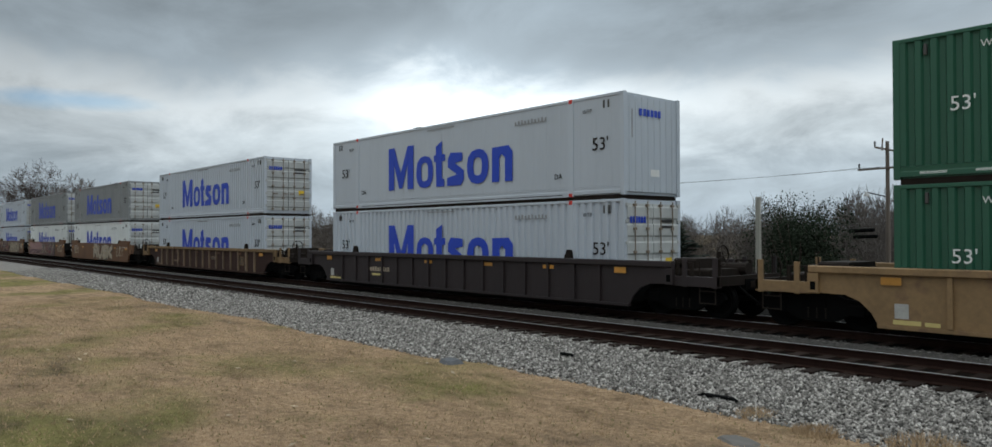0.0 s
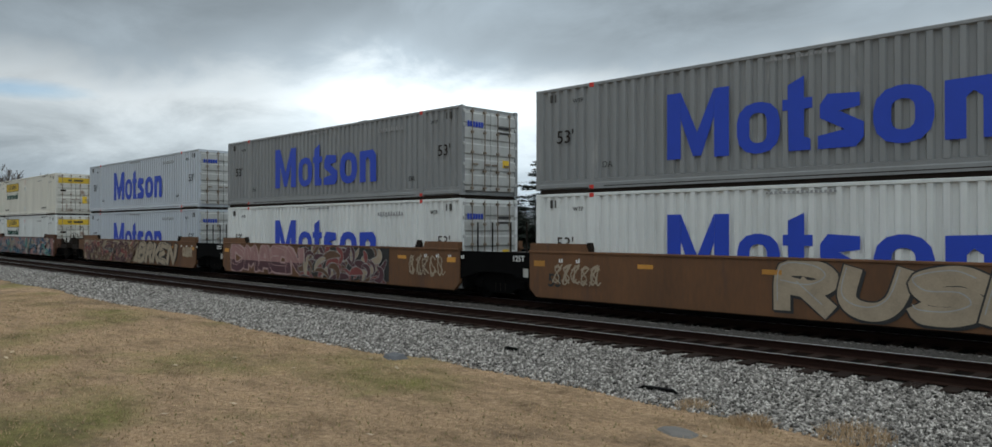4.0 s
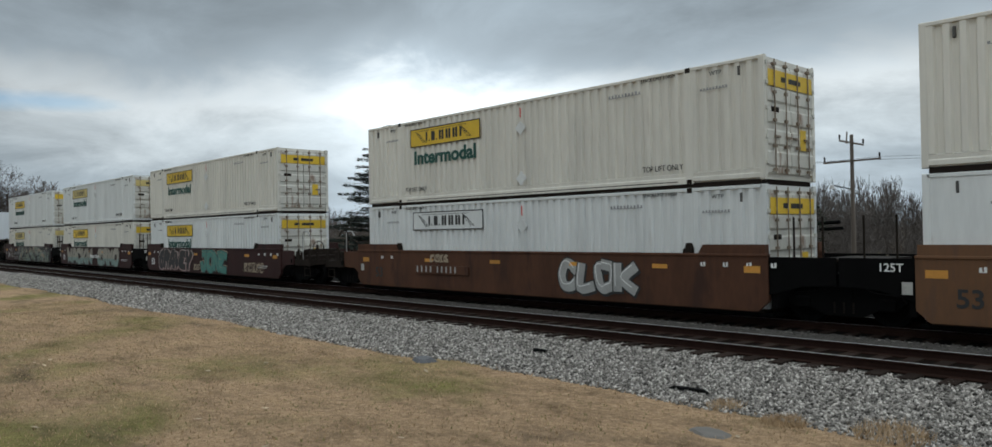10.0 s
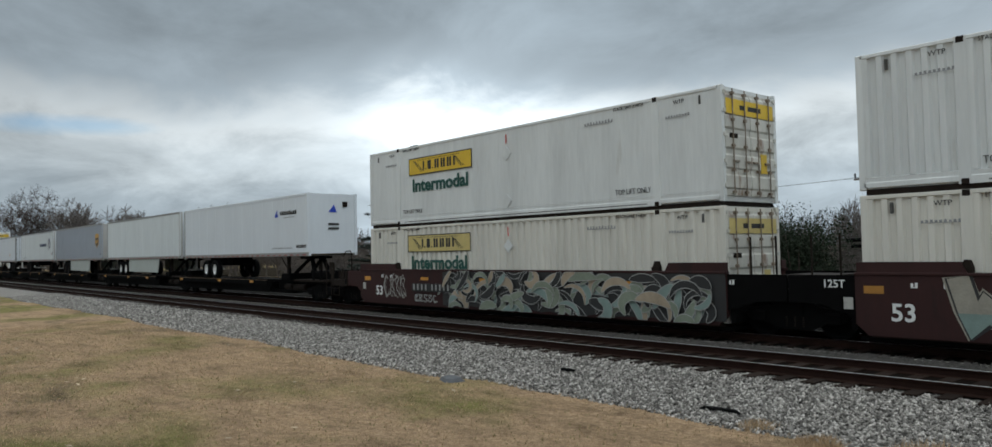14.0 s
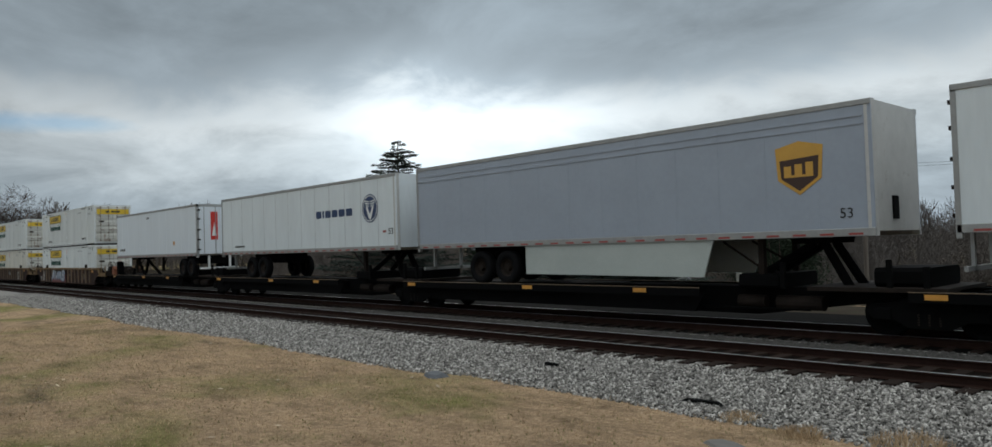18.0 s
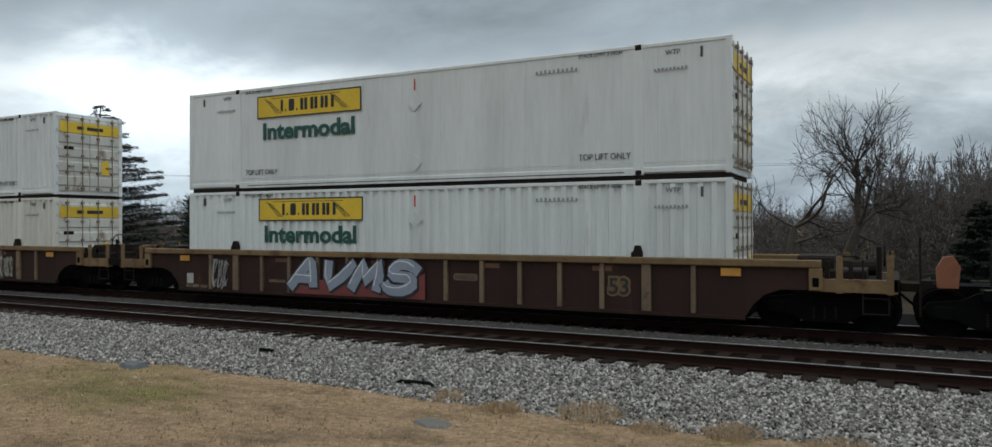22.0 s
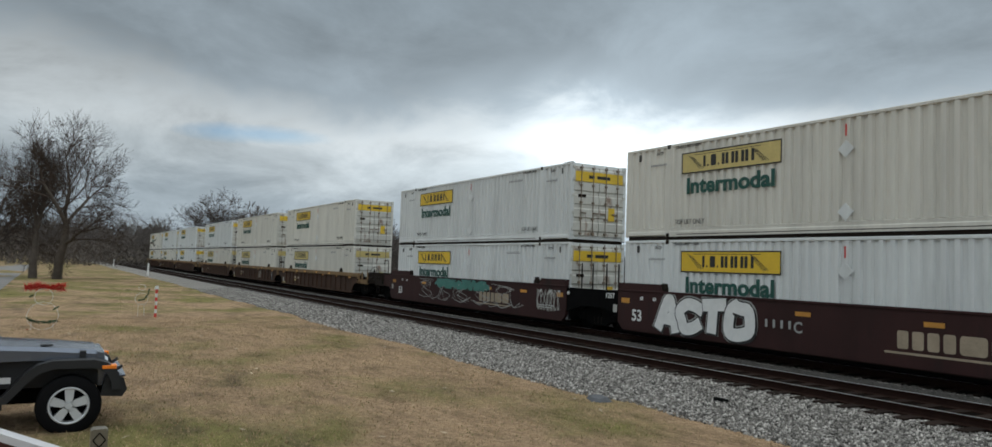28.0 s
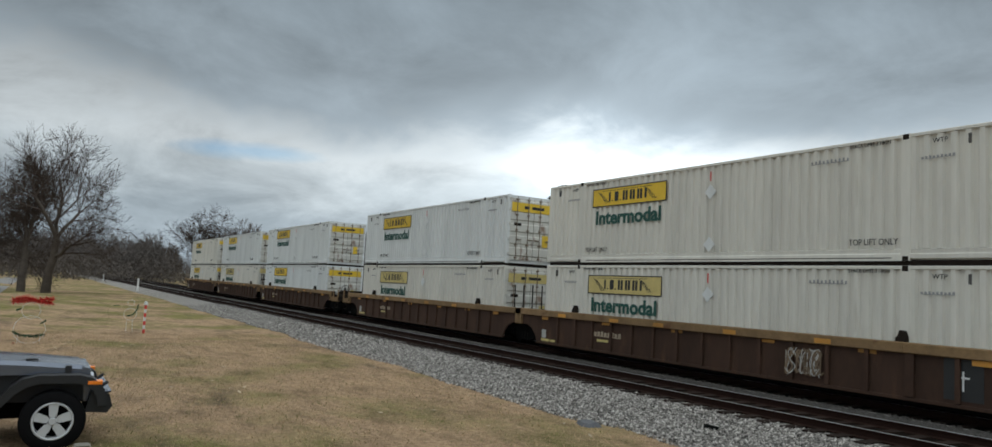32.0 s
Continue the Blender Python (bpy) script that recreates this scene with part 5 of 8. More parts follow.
def surface(name, xs, ys, height, material, label, category, kind="structure"):
    vs = [(x, y, height(x, y)) for x in xs for y in ys]
    n = len(ys)
    fs = [(i * n + j, (i + 1) * n + j, (i + 1) * n + j + 1, i * n + j + 1) for i in range(len(xs) - 1) for j in range(n - 1)]
    me = bpy.data.meshes.new(name)
    me.from_pydata(vs, [], fs)
    me.shade_smooth()
    me.materials.append(material)
    return tagged(new(name, me), label, category, kind=kind)


def roll_z(x, y):
    """The lawn rolls a little; beyond the tracks the land falls away."""
    z = GROUND + 0.05 * noise.noise(Vector((x * 0.12, y * 0.12, 0.3))) * (1 if y < 8.0 else 0.0)
    t = min(1.0, max(0.0, (y - 23.0) / 32.0))
    if x < -90:
        t *= max(0.0, 1 - (-90 - x) / 60.0)
    return z - 2.6 * t * t * (3 - 2 * t)


def ramped(a, b, fine0, fine1, step):
    """Places from a to b, close together between fine0 and fine1."""
    out, x = [], a
    while x < b:
        out.append(x)
        d = 0 if fine0 <= x <= fine1 else min(abs(x - fine0), abs(x - fine1))
        x += step + d * 0.35
    return out + [b]


surface("ground", ramped(-2500, 2500, -45, 15, 0.8), ramped(-2500, 2500, -8, 26, 0.8), roll_z, GRASS, "dry winter lawn, straw brown with green patches", "ground")
surface("ballast_bed", ramped(-900, 900, -50, 14, 0.4), [8.6 + 0.3 * k for k in range(47)], bed_z, STONE, "grey crushed granite ballast under two tracks", "ballast")


def stones(name, n, x0, x1, y0, y1, lo, hi, seed, height, material, label):
    """Loose broken stones, each with its own shape and tilt."""
    rng = np.random.default_rng(seed)
    base = np.array([(1, 0, 0), (-1, 0, 0), (0, 1, 0), (0, -1, 0), (0, 0, 1), (0, 0, -1)], float)
    tris = np.array([(0, 2, 4), (2, 1, 4), (1, 3, 4), (3, 0, 4), (2, 0, 5), (1, 2, 5), (3, 1, 5), (0, 3, 5)])
    x, y = rng.uniform(x0, x1, n), rng.uniform(y0, y1, n)
    z = np.array([height(a, b) for a, b in zip(x, y)])
    ok = z > GROUND - 0.015
    x, y, z = x[ok], y[ok], z[ok]
    n = len(x)
    size = rng.uniform(lo, hi, (n, 1, 3)) * rng.uniform(0.75, 1.25, (n, 6, 1))
    pts = base[None] * size + rng.normal(0, lo * 0.25, (n, 6, 3))
    a = rng.uniform(0, 6.283, n)
    t = rng.uniform(-0.7, 0.7, n)
    ca, sa, ct, st = np.cos(a), np.sin(a), np.cos(t), np.sin(t)
    px = pts[..., 0] * ct[:, None] + pts[..., 2] * st[:, None]
    pz = -pts[..., 0] * st[:, None] + pts[..., 2] * ct[:, None]
    qx = px * ca[:, None] - pts[..., 1] * sa[:, None]
    qy = px * sa[:, None] + pts[..., 1] * ca[:, None]
    v = np.stack([qx + x[:, None], qy + y[:, None], pz + z[:, None] + lo * 0.3], -1).reshape(-1, 3)
    f = (tris[None] + 6 * np.arange(n)[:, None, None]).reshape(-1, 3)
    me = bpy.data.meshes.new(name)
    me.vertices.add(len(v))
    me.vertices.foreach_set("co", v.ravel())
    me.loops.add(f.size)
    me.loops.foreach_set("vertex_index", f.ravel().astype(np.int32))
    me.polygons.add(len(f))
    me.polygons.foreach_set("loop_start", np.arange(0, f.size, 3, dtype=np.int32))
    me.update(calc_edges=True)
    me.materials.append(material)
    return tagged(new(name, me), label, "ballast", kind="stuff")


stones("ballast_stones", 78000, -28, 10, 9.0, 12.62, 0.020, 0.043, 3, bed_z, STONE, "loose grey ballast stones on the shoulder")
stones("ballast_stones", 12000, -28, 10, 15.0, 17.2, 0.025, 0.05, 4, bed_z, DUSTSHADE, "loose grey ballast stones between the tracks")
stones("ballast_stones", 24000, -62, -28, 9.0, 12.62, 0.028, 0.055, 5, bed_z, STONE, "loose grey ballast stones on the shoulder")


# far strip, under and behind the train, has its shade put into the colour
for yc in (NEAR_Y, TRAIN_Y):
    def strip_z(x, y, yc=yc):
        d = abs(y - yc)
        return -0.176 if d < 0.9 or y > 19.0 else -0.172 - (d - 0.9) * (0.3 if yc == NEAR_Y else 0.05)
    surface("fouled_bed", ramped(-900, 900, -50, 14, 0.8), [yc - (0.86 if yc == NEAR_Y else 1.32) + (0.192 if yc == NEAR_Y else 0.22) * k for k in range(11 if yc == NEAR_Y else 29)], strip_z, FOULED if yc == NEAR_Y else BEDSHADE, "dark oily fouled ballast between rails, shade painted in under the train", "ballast")


surface("dusted_bed", ramped(-900, 900, -50, 14, 0.8), [14.86 + 0.2 * k for k in range(9)], lambda x, y: bed_z(x, y) + 0.012, DUSTSHADE, "ballast darkened by brake dust and painted-in train shade between the tracks", "ballast")


def rail_mesh():
    g = Geo()
    prof = [(-0.075, -0.17), (0.075, -0.17), (0.075, -0.155), (0.015, -0.135), (0.012, -0.05), (0.036, -0.035), (0.037, -0.008), (-0.037, -0.008), (-0.036, -0.035), (-0.012, -0.05), (-0.015, -0.135), (-0.075, -0.155)]
    g.prism(prof, -900, 900, "x")
    return g.mesh("rail", RUSTRAIL)


def track(y, label):
    root = thing("railway_track", label, "track", "tracks", "structure")
    rm = rail_mesh()
    head = Geo().box(-900, 900, -0.015, 0.013, -0.008, 0.0, 0.003).mesh("rail_head", HEAD)
    for s in (-0.753, 0.753):
        r = part("rail", rm, RUSTRAIL, root, at=(0, y + s, 0))
        part("rail_head", head, HEAD, r, "polished running surface")
    tie = Geo().box(-0.115, 0.115, -1.3, 1.3, -0.36, -0.148, 0.01).mesh("tie", TIE)
    plate = Geo().box(-0.09, 0.09, -0.17, 0.17, -0.164, -0.150).mesh("tie_plate", RUSTRAIL)
    rng = random.Random(int(y))
    far = Geo()
    for k in range(-900, 300):
        x = k * 0.52
        if -72 < x < 16 and y < 15:
            ob = part("tie", tie, TIE, root, at=(x + rng.uniform(-0.03, 0.03), y + rng.uniform(-0.05, 0.05), rng.uniform(-0.01, 0.006)))
            ob.rotation_euler = (0, 0, rng.uniform(-0.015, 0.015))
        else:
            far.box(x - 0.11, x + 0.11, y - 1.3, y + 1.3, -0.3, -0.163)
    tagged(part("ties", far, TIE, root), kind="stuff")
    pl = Geo()
    for k in range(-140, 32):
        for s in (-0.753, 0.753):
            x = k * 0.52
            pl.box(x - 0.09, x + 0.09, y + s - 0.17, y + s + 0.17, -0.166, -0.150)
    part("tie_plates", pl, RUSTRAIL, root)
    return root


track(NEAR_Y, "empty near track of rusty rails on dark timber ties")
track(TRAIN_Y, "far track of rusty rails that carries the train")

LITTER = mat("dark_leaf_litter", (0.040, 0.032, 0.023), 0.95, var=0.45, scale=0.7, fine=12, second=(0.03, 0.036, 0.018), spread=0.58, spec=0.02)
surface("woodland_floor", ramped(-150, 90, -60, 20, 2.0), [22.3 + 1.5 * k for k in range(66)], lambda x, y: roll_z(x, y) + 0.04 + 0.12 * abs(noise.noise(Vector((x * 0.3, y * 0.3, 2.0)))), LITTER, "dark leaf litter and weeds beyond the tracks", "ground")

DRIVE = mat("worn_grey_drive", (0.21, 0.20, 0.19), 0.9, var=0.3, scale=0.6, fine=8, spec=0.1)
surface("driveway", [-160 + 2.0 * k for k in range(54)], [-7.4 + 0.6 * k for k in range(9)], lambda x, y: roll_z(x, y) + 0.025, DRIVE, "worn grey drive that leads off past the shade trees", "driveway")

# ---------------------------------------------------------------- trees
BARK = mat("grey_brown_bark", (0.085, 0.070, 0.058), 0.95, var=0.3, scale=3, fine=20, bump=0.01, spec=0.05)
TWIG = mat("dark_twigs", (0.048, 0.040, 0.036), 0.95, var=0.25, scale=3, spec=0.05)
BRANCH = mat("brown_branches", (0.070, 0.053, 0.044), 0.95, var=0.25, scale=3, spec=0.05)
# distance haze is put into the colour of HAZE, LEAF and BRUSH
HAZE = mat("far_hazed_grey_brown_twigs", (0.128, 0.112, 0.102), 0.95, var=0.25, scale=0.4, fine=3, spec=0.03)
NEEDLE = mat("dark_conifer_needles", (0.044, 0.055, 0.047), 0.95, var=0.4, scale=1.2, fine=8, spec=0.03)
LEAF = mat("dark_evergreen_leaves", (0.027, 0.036, 0.023), 0.9, var=0.45, scale=1.2, fine=10, spec=0.05)
BRUSH = mat("brown_undergrowth", (0.108, 0.092, 0.080), 0.95, var=0.3, scale=0.6, fine=5, spec=0.03)


def grow(rng, height, spread, depth, lean=0.0, fork=0.28, droop=0.0, kids=(2, 4), crook=0.16):
    """Branch pieces of a bare broadleaf tree: (from, to, radius, radius, level)."""
    segs = []

    def branch(p, d, length, r, level):
        n = (3 if level < 2 else 2) if crook < 0.2 else 4
        for k in range(n):
            nd = (d + Vector((rng.gauss(0, crook), rng.gauss(0, crook), rng.gauss(0.03, crook * 0.65) - droop * (level > 2)))).normalized()
            q = p + nd * (length / n)
            r2 = r * (0.86 if level < 2 else 0.75)
            segs.append((p, q, r, r2, level))
            p, d, r = q, nd, r2
            if level < depth and (k > 0 or level > 0) and (crook < 0.2 or k != 1):
                for _ in range(rng.randint(1, 2) if level > 0 else 1):
                    a = rng.uniform(0, 6.283)
                    side = d.orthogonal().normalized()
                    side.rotate(Matrix.Rotation(a, 3, d))
                    nd2 = (d * rng.uniform(0.35, 0.8) + side * spread * rng.uniform(0.7, 1.2)).normalized()
                    branch(p, nd2, length * rng.uniform(0.5, 0.78), r * rng.uniform(0.45, 0.65), level + 1)
        if level < depth:
            for _ in range(rng.randint(*kids)):
                side = d.orthogonal().normalized()
                side.rotate(Matrix.Rotation(rng.uniform(0, 6.283), 3, d))
                nd2 = (d + side * spread * rng.uniform(0.4, 1.0)).normalized()
                branch(p, nd2, length * rng.uniform(0.6, 0.85), r * rng.uniform(0.6, 0.8), level + 1)

    branch(Vector((0, 0, 0)), Vector((lean, 0, 1)).normalized(), height * fork, height * 0.028, 0)
    return segs


def fit_height(segs, height, width=None):
    top = max(max(a.z, b.z) for a, b, *_ in segs)
    wide = max(max(abs(b.x), abs(b.y)) for a, b, *_ in segs)
    k = height / top
    w = k if not width else width / 2 / wide
    out = []
    for a, b, r0, r1, l in segs:
        out.append((Vector((a.x * w, a.y * w, a.z * k)), Vector((b.x * w, b.y * w, b.z * k)), r0, r1, l))
    return out


def sticks(segs, thick=1.0, least=0.0):
    """Quick triangular tubes as arrays."""
    vs, fs = [], []
    for a, b, r0, r1, l in segs:
        d = b - a
        if d.length < 1e-5:
            continue
        u = d.orthogonal().normalized()
        w = d.normalized().cross(u)
        n = 6 if l < 2 else 3 if l < 4 else 2
        i = len(vs)
        if n == 2:
            ra, rb = max(r0 * thick, least), max(r1 * thick, least * 0.6)
            vs += [tuple(a - u * ra), tuple(a + u * ra), tuple(b + u * rb), tuple(b - u * rb)]
            fs.append((i, i + 1, i + 2, i + 3))
            continue
        for c, r in ((a, max(r0 * thick, least)), (b, max(r1 * thick, least * 0.6))):
            for k in range(n):
                t = 6.2832 * k / n
                vs.append(tuple(c + u * (r * math.cos(t)) + w * (r * math.sin(t))))
        for k in range(n):
            m = (k + 1) % n
            fs.append((i + k, i + m, i + n + m, i + n + k))
    return vs, fs


def raw_mesh(name, vs, fs, material, smooth=False, faces=None):
    me = bpy.data.meshes.new(name)
    me.from_pydata(vs, [], fs if faces is None else faces.tolist())
    if smooth:
        me.shade_smooth()
    me.materials.append(material)
    return me


def bare_tree(x, y, height, width, seed, label, depth=5, spread=0.9, fork=0.28, least=0.012, lean=0.0, kids=(2, 3), crook=0.16, twig=None):
    rng = random.Random(seed)
    segs = fit_height(grow(rng, height, spread, depth, lean, fork, kids=kids, crook=crook), height, width)
    root = thing("bare_tree", label, "tree", "bare trees")
    root.location = (x, y, roll_z(x, y) - 0.05)
    vs, fs = sticks([s for s in segs if s[4] < 2])
    part("trunk", raw_mesh("trunk", vs, fs, BARK, True), BARK, root)
    vs, fs = sticks([s for s in segs if s[4] >= 2], least=least)
    part("crown", raw_mesh("crown", vs, fs, twig or TWIG), twig or TWIG, root, "bare branches and twigs")
    return root


def cedar(x, y, height, radius, seed, label):
    """A dark conifer: whorls of long level boughs, each a flat plate of fine needle sprays, with gaps between the tiers."""
    rng = random.Random(seed)
    nrg = np.random.default_rng(seed)
    root = thing("conifer_tree", label, "tree", "conifers")
    root.location = (x, y, roll_z(x, y) - 0.05)
    part("trunk", Geo().tube((0, 0, 0), (0, 0, height * 0.97), height * 0.022, 0.03, n=8), BARK, root)
    g, quads = Geo(), []
    z = height * 0.06
    while z < height * 0.985:
        t = z / height
        reach = 1.3 * radius * (1.04 - t) * rng.uniform(0.82, 1.08) + 0.15
        n, a0 = rng.randint(6, 8) if t < 0.9 else 4, rng.uniform(0, 6.283)
        for j in range(n):
            a = a0 + 6.283 * j / n + rng.uniform(-0.25, 0.25)
            r = reach * rng.choice((0.55, 0.8, 0.95, 1.0, 1.08))
            lift = rng.uniform(-0.02, 0.14)
            zj = z + rng.uniform(-0.020, 0.020) * height
            tip = Vector((r * math.cos(a), r * math.sin(a), zj + r * lift))
            g.tube((0, 0, zj - 0.06 * r), tip, 0.03 * (1 - t) + 0.012, 0.006, n=4)
            m2 = max(14, int(r * 84))
            u = nrg.random(m2) ** 0.65
            lat = nrg.normal(0, 1, m2) * (0.18 * r * (1.08 - u) + 0.09)
            cx, cy = r * u * math.cos(a) - lat * math.sin(a), r * u * math.sin(a) + lat * math.cos(a)
            cz = zj + r * lift * u - 0.05 * np.abs(lat) + nrg.normal(0, 0.055 if t < 0.75 else 0.04, m2) - 0.04
            ang = a + nrg.uniform(-1.1, 1.1, m2)
            ln, wd = nrg.uniform(0.12, 0.30, m2), nrg.uniform(0.035, 0.08, m2)
            e = np.stack([np.cos(ang) * ln, np.sin(ang) * ln, nrg.uniform(-0.2, 0.12, m2) * ln], 1)
            s = np.stack([-np.sin(ang) * wd, np.cos(ang) * wd, nrg.uniform(-0.5, 0.5, m2) * wd], 1)
            c = np.stack([cx, cy, cz], 1)
            quads.append(np.stack([c - s * 0.5, c + e * 0.6 - s, c + e, c + e * 0.5 + s], 1).reshape(-1, 3))
        z += height * (rng.uniform(0.024, 0.036) if t < 0.8 else 0.024)
    tagged(part("branch_tangle", g, BARK, root), kind="stuff")
    v = np.concatenate(quads)
    tagged(part("needles", raw_mesh("needles", v.tolist(), [], NEEDLE, faces=np.arange(len(v)).reshape(-1, 4)), NEEDLE, root), "dark green needle sprays in level tiers", kind="stuff")
    return root


def evergreen_bush(x, y, w, h, seed, label):
    rng = random.Random(seed)
    root = thing("evergreen_bush", label, "bush")
    root.location = (x, y, roll_z(x, y) - 0.05)
    for _ in range(14):
        a = rng.uniform(0, 6.283)
        g = Geo().tube((0, 0, 0), (w * 0.35 * math.cos(a), w * 0.35 * math.sin(a), h * rng.uniform(0.4, 0.85)), 0.09, 0.02, n=5)
        part("stem", g, BARK, root)
    vs, fs = [], []
    lumps = [(Vector((rng.uniform(-0.36, 0.36) * w, rng.uniform(-0.3, 0.3) * w, rng.uniform(0.15, 0.78) * h)), rng.uniform(0.14, 0.24) * h) for _ in range(62)]
    for c, r in lumps:
        for _ in range(330):
            d = Vector((rng.gauss(0, 1), rng.gauss(0, 1), rng.gauss(0, 1))).normalized()
            p = c + d * r * rng.uniform(0.6, 1.12)
            if p.z < 0.1:
                continue
            s = rng.uniform(0.05, 0.11)
            u = Vector((rng.gauss(0, 1), rng.gauss(0, 1), rng.gauss(0, 1))).normalized()
            q = u.cross(d + Vector((0.1, 0.2, 0.3))).normalized()
            b = len(vs)
            vs += [tuple(p - u * s), tuple(p + q * s * 0.5), tuple(p + u * s), tuple(p - q * s * 0.5)]
            fs.append((b, b + 1, b + 2, b + 3))
    part("leaves", raw_mesh("leaves", vs, fs, LEAF), LEAF, root, "dense dark leaves")
    return root


def at_bearing(az, r):
    """A place r metres from the viewer, az degrees to the left of the line across the tracks."""
    return -math.sin(radians(az)) * r, math.cos(radians(az)) * r


def far_woods(name, spots, seed, label, hmin, hmax, least, material, slim=0.5):
    """A belt of bare trees too far off to count."""
    rng = random.Random(seed)
    kinds = []
    for k in range(6):
        segs = fit_height(grow(random.Random(seed + k), 10, 0.95, 4, 0, 0.30, kids=(2, 3)), 1.0, slim)
        a = np.array([tuple(p) for p, q, *_ in segs])
        b = np.array([tuple(q) for p, q, *_ in segs])
        kinds.append((a, b, np.array([s[4] for s in segs])))
    allv, allf, base = [], [], 0
    for x, y in spots:
        a, b, lev = rng.choice(kinds)
        h, t = rng.uniform(hmin, hmax), rng.uniform(0, 6.283)
        rot = np.array([[math.cos(t), -math.sin(t), 0], [math.sin(t), math.cos(t), 0], [0, 0, 1]]) * h
        off = np.array([x, y, roll_z(x, y) - 0.1])
        p, q = a @ rot.T + off, b @ rot.T + off
        view = np.array([y, -x, 0.0]) / math.hypot(x, y)
        d = q - p
        side = np.cross(d, np.array([x, y, 0.0]))
        side /= np.linalg.norm(side, axis=1)[:, None] + 1e-9
        r = np.maximum(0.13 * 0.42 ** lev, least)[:, None]
        v = np.stack([p - side * r, p + side * r, q + side * r * 0.7, q - side * r * 0.7], 1).reshape(-1, 3)
        allv.append(v)
        allf.append(base + np.arange(len(v)).reshape(-1, 4))
        base += len(v)
    v, f = np.concatenate(allv), np.concatenate(allf)
    return tagged(new(name, raw_mesh(name, v.tolist(), [], material, faces=f)), label, "woods", kind="stuff")


def brush_belt(name, a0, a1, r0, r1, h, n, seed, material, label, thick=0.035):
    """Tangled undergrowth: very many small upright sprays."""
    rng = random.Random(seed)
    vs, fs = [], []
    for _ in range(n):
        x, y = at_bearing(rng.uniform(a0, a1), rng.uniform(r0, r1))
        top = h * (0.75 + 0.5 * noise.noise(Vector((x * 0.11, y * 0.11, seed))))
        z = roll_z(x, y) + top * rng.random() ** 1.15
        d = Vector((rng.gauss(0, 0.8), rng.gauss(0, 0.8), rng.uniform(0.1, 1.2))).normalized() * rng.uniform(0.5, 1.5)
        w = d.orthogonal().normalized()
        w.rotate(Matrix.Rotation(rng.uniform(0, 3.14), 3, d.normalized()))
        w *= thick * rng.uniform(0.5, 1.3)
        b, p = len(vs), Vector((x, y, z))
        vs += [tuple(p - w), tuple(p + w), tuple(p + d + w * 0.4), tuple(p + d - w * 0.4)]
        fs.append((b, b + 1, b + 2, b + 3))
    return tagged(new(name, raw_mesh(name, vs, fs, material)), label, "undergrowth", kind="stuff")


x, y = at_bearing(7.0, 55)
bare_tree(x, y, 13.0, 14.0, 21, "old spreading oak, bare, with thick crooked limbs", depth=3, spread=1.25, fork=0.22, least=0.02, kids=(1, 2), crook=0.34)
x, y = at_bearing(3.0, 60)
bare_tree(x, y, 14.8, 12.0, 24, "tall bare tree beside the old oak", depth=4, spread=0.9, fork=0.24, least=0.018)
for az, r, h, w, s in ((54.6, 60, 12.0, 11.0, 31), (46.5, 66, 10.4, 10.5, 32), (40.5, 64, 12.3, 13.0, 33), (37.2, 66, 8.2, 10.0, 34), (43.5, 70, 8.0, 10.0, 37)):
    x, y = at_bearing(az, r)
    cedar(x, y, h, w / 2, s, "tall dark conifer with level drooping branches")
x, y = at_bearing(-10.3, 70)
cedar(x, y, 11.4, 4.2, 35, "dark conifer before the bare woods")
x, y = at_bearing(-5.0, 60)
cedar(x, y, 7.0, 2.6, 36, "low bushy conifer before the bare woods")
x, y = at_bearing(27.4, 50)
evergreen_bush(x, y, 5.6, 7.2, 41, "large rounded evergreen bush beyond the tracks")
bare_tree(-80, 0.6, 15.6, 17.5, 57, "tall bare shade tree with a fan of fine twigs", depth=5, spread=0.62, fork=0.19, least=0.012, kids=(2, 4), twig=BRANCH)
bare_tree(-81, -1.3, 13.6, 12.5, 58, "tall bare shade tree beside its neighbour", depth=5, spread=0.55, fork=0.18, least=0.011, kids=(2, 3), lean=-0.08, twig=BRANCH)
bare_tree(-84, -4.9, 13.5, 12.0, 52, "bare shade tree at the lawn's edge", depth=5, spread=0.6, fork=0.18, least=0.010, twig=BRANCH)
bare_tree(-62, -3.6, 7.5, 6.0, 53, "small pale bare tree beside the drive", depth=4, spread=0.9, fork=0.25, least=0.014)
x, y = at_bearing(80.3, 150)
bare_tree(x, y, 15.4, 23.0, 54, "round-headed bare tree beyond the tracks", depth=5, spread=0.78, fork=0.17, least=0.02, kids=(2, 3), twig=BRANCH)

rng = random.Random(5)
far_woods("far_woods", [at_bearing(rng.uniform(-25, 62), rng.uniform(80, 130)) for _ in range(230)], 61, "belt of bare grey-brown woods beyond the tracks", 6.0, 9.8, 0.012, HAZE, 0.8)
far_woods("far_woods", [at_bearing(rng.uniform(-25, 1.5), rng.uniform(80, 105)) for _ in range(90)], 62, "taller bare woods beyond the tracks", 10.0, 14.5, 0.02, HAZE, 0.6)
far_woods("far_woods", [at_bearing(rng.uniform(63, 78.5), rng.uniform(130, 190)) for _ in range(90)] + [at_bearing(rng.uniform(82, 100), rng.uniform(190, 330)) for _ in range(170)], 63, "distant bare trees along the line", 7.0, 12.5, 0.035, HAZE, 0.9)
far_woods("far_woods", [at_bearing(rng.uniform(17, 24), rng.uniform(66, 80)) for _ in range(14)], 64, "thin bare saplings behind the line pole", 8.0, 9.5, 0.014, HAZE, 0.6)
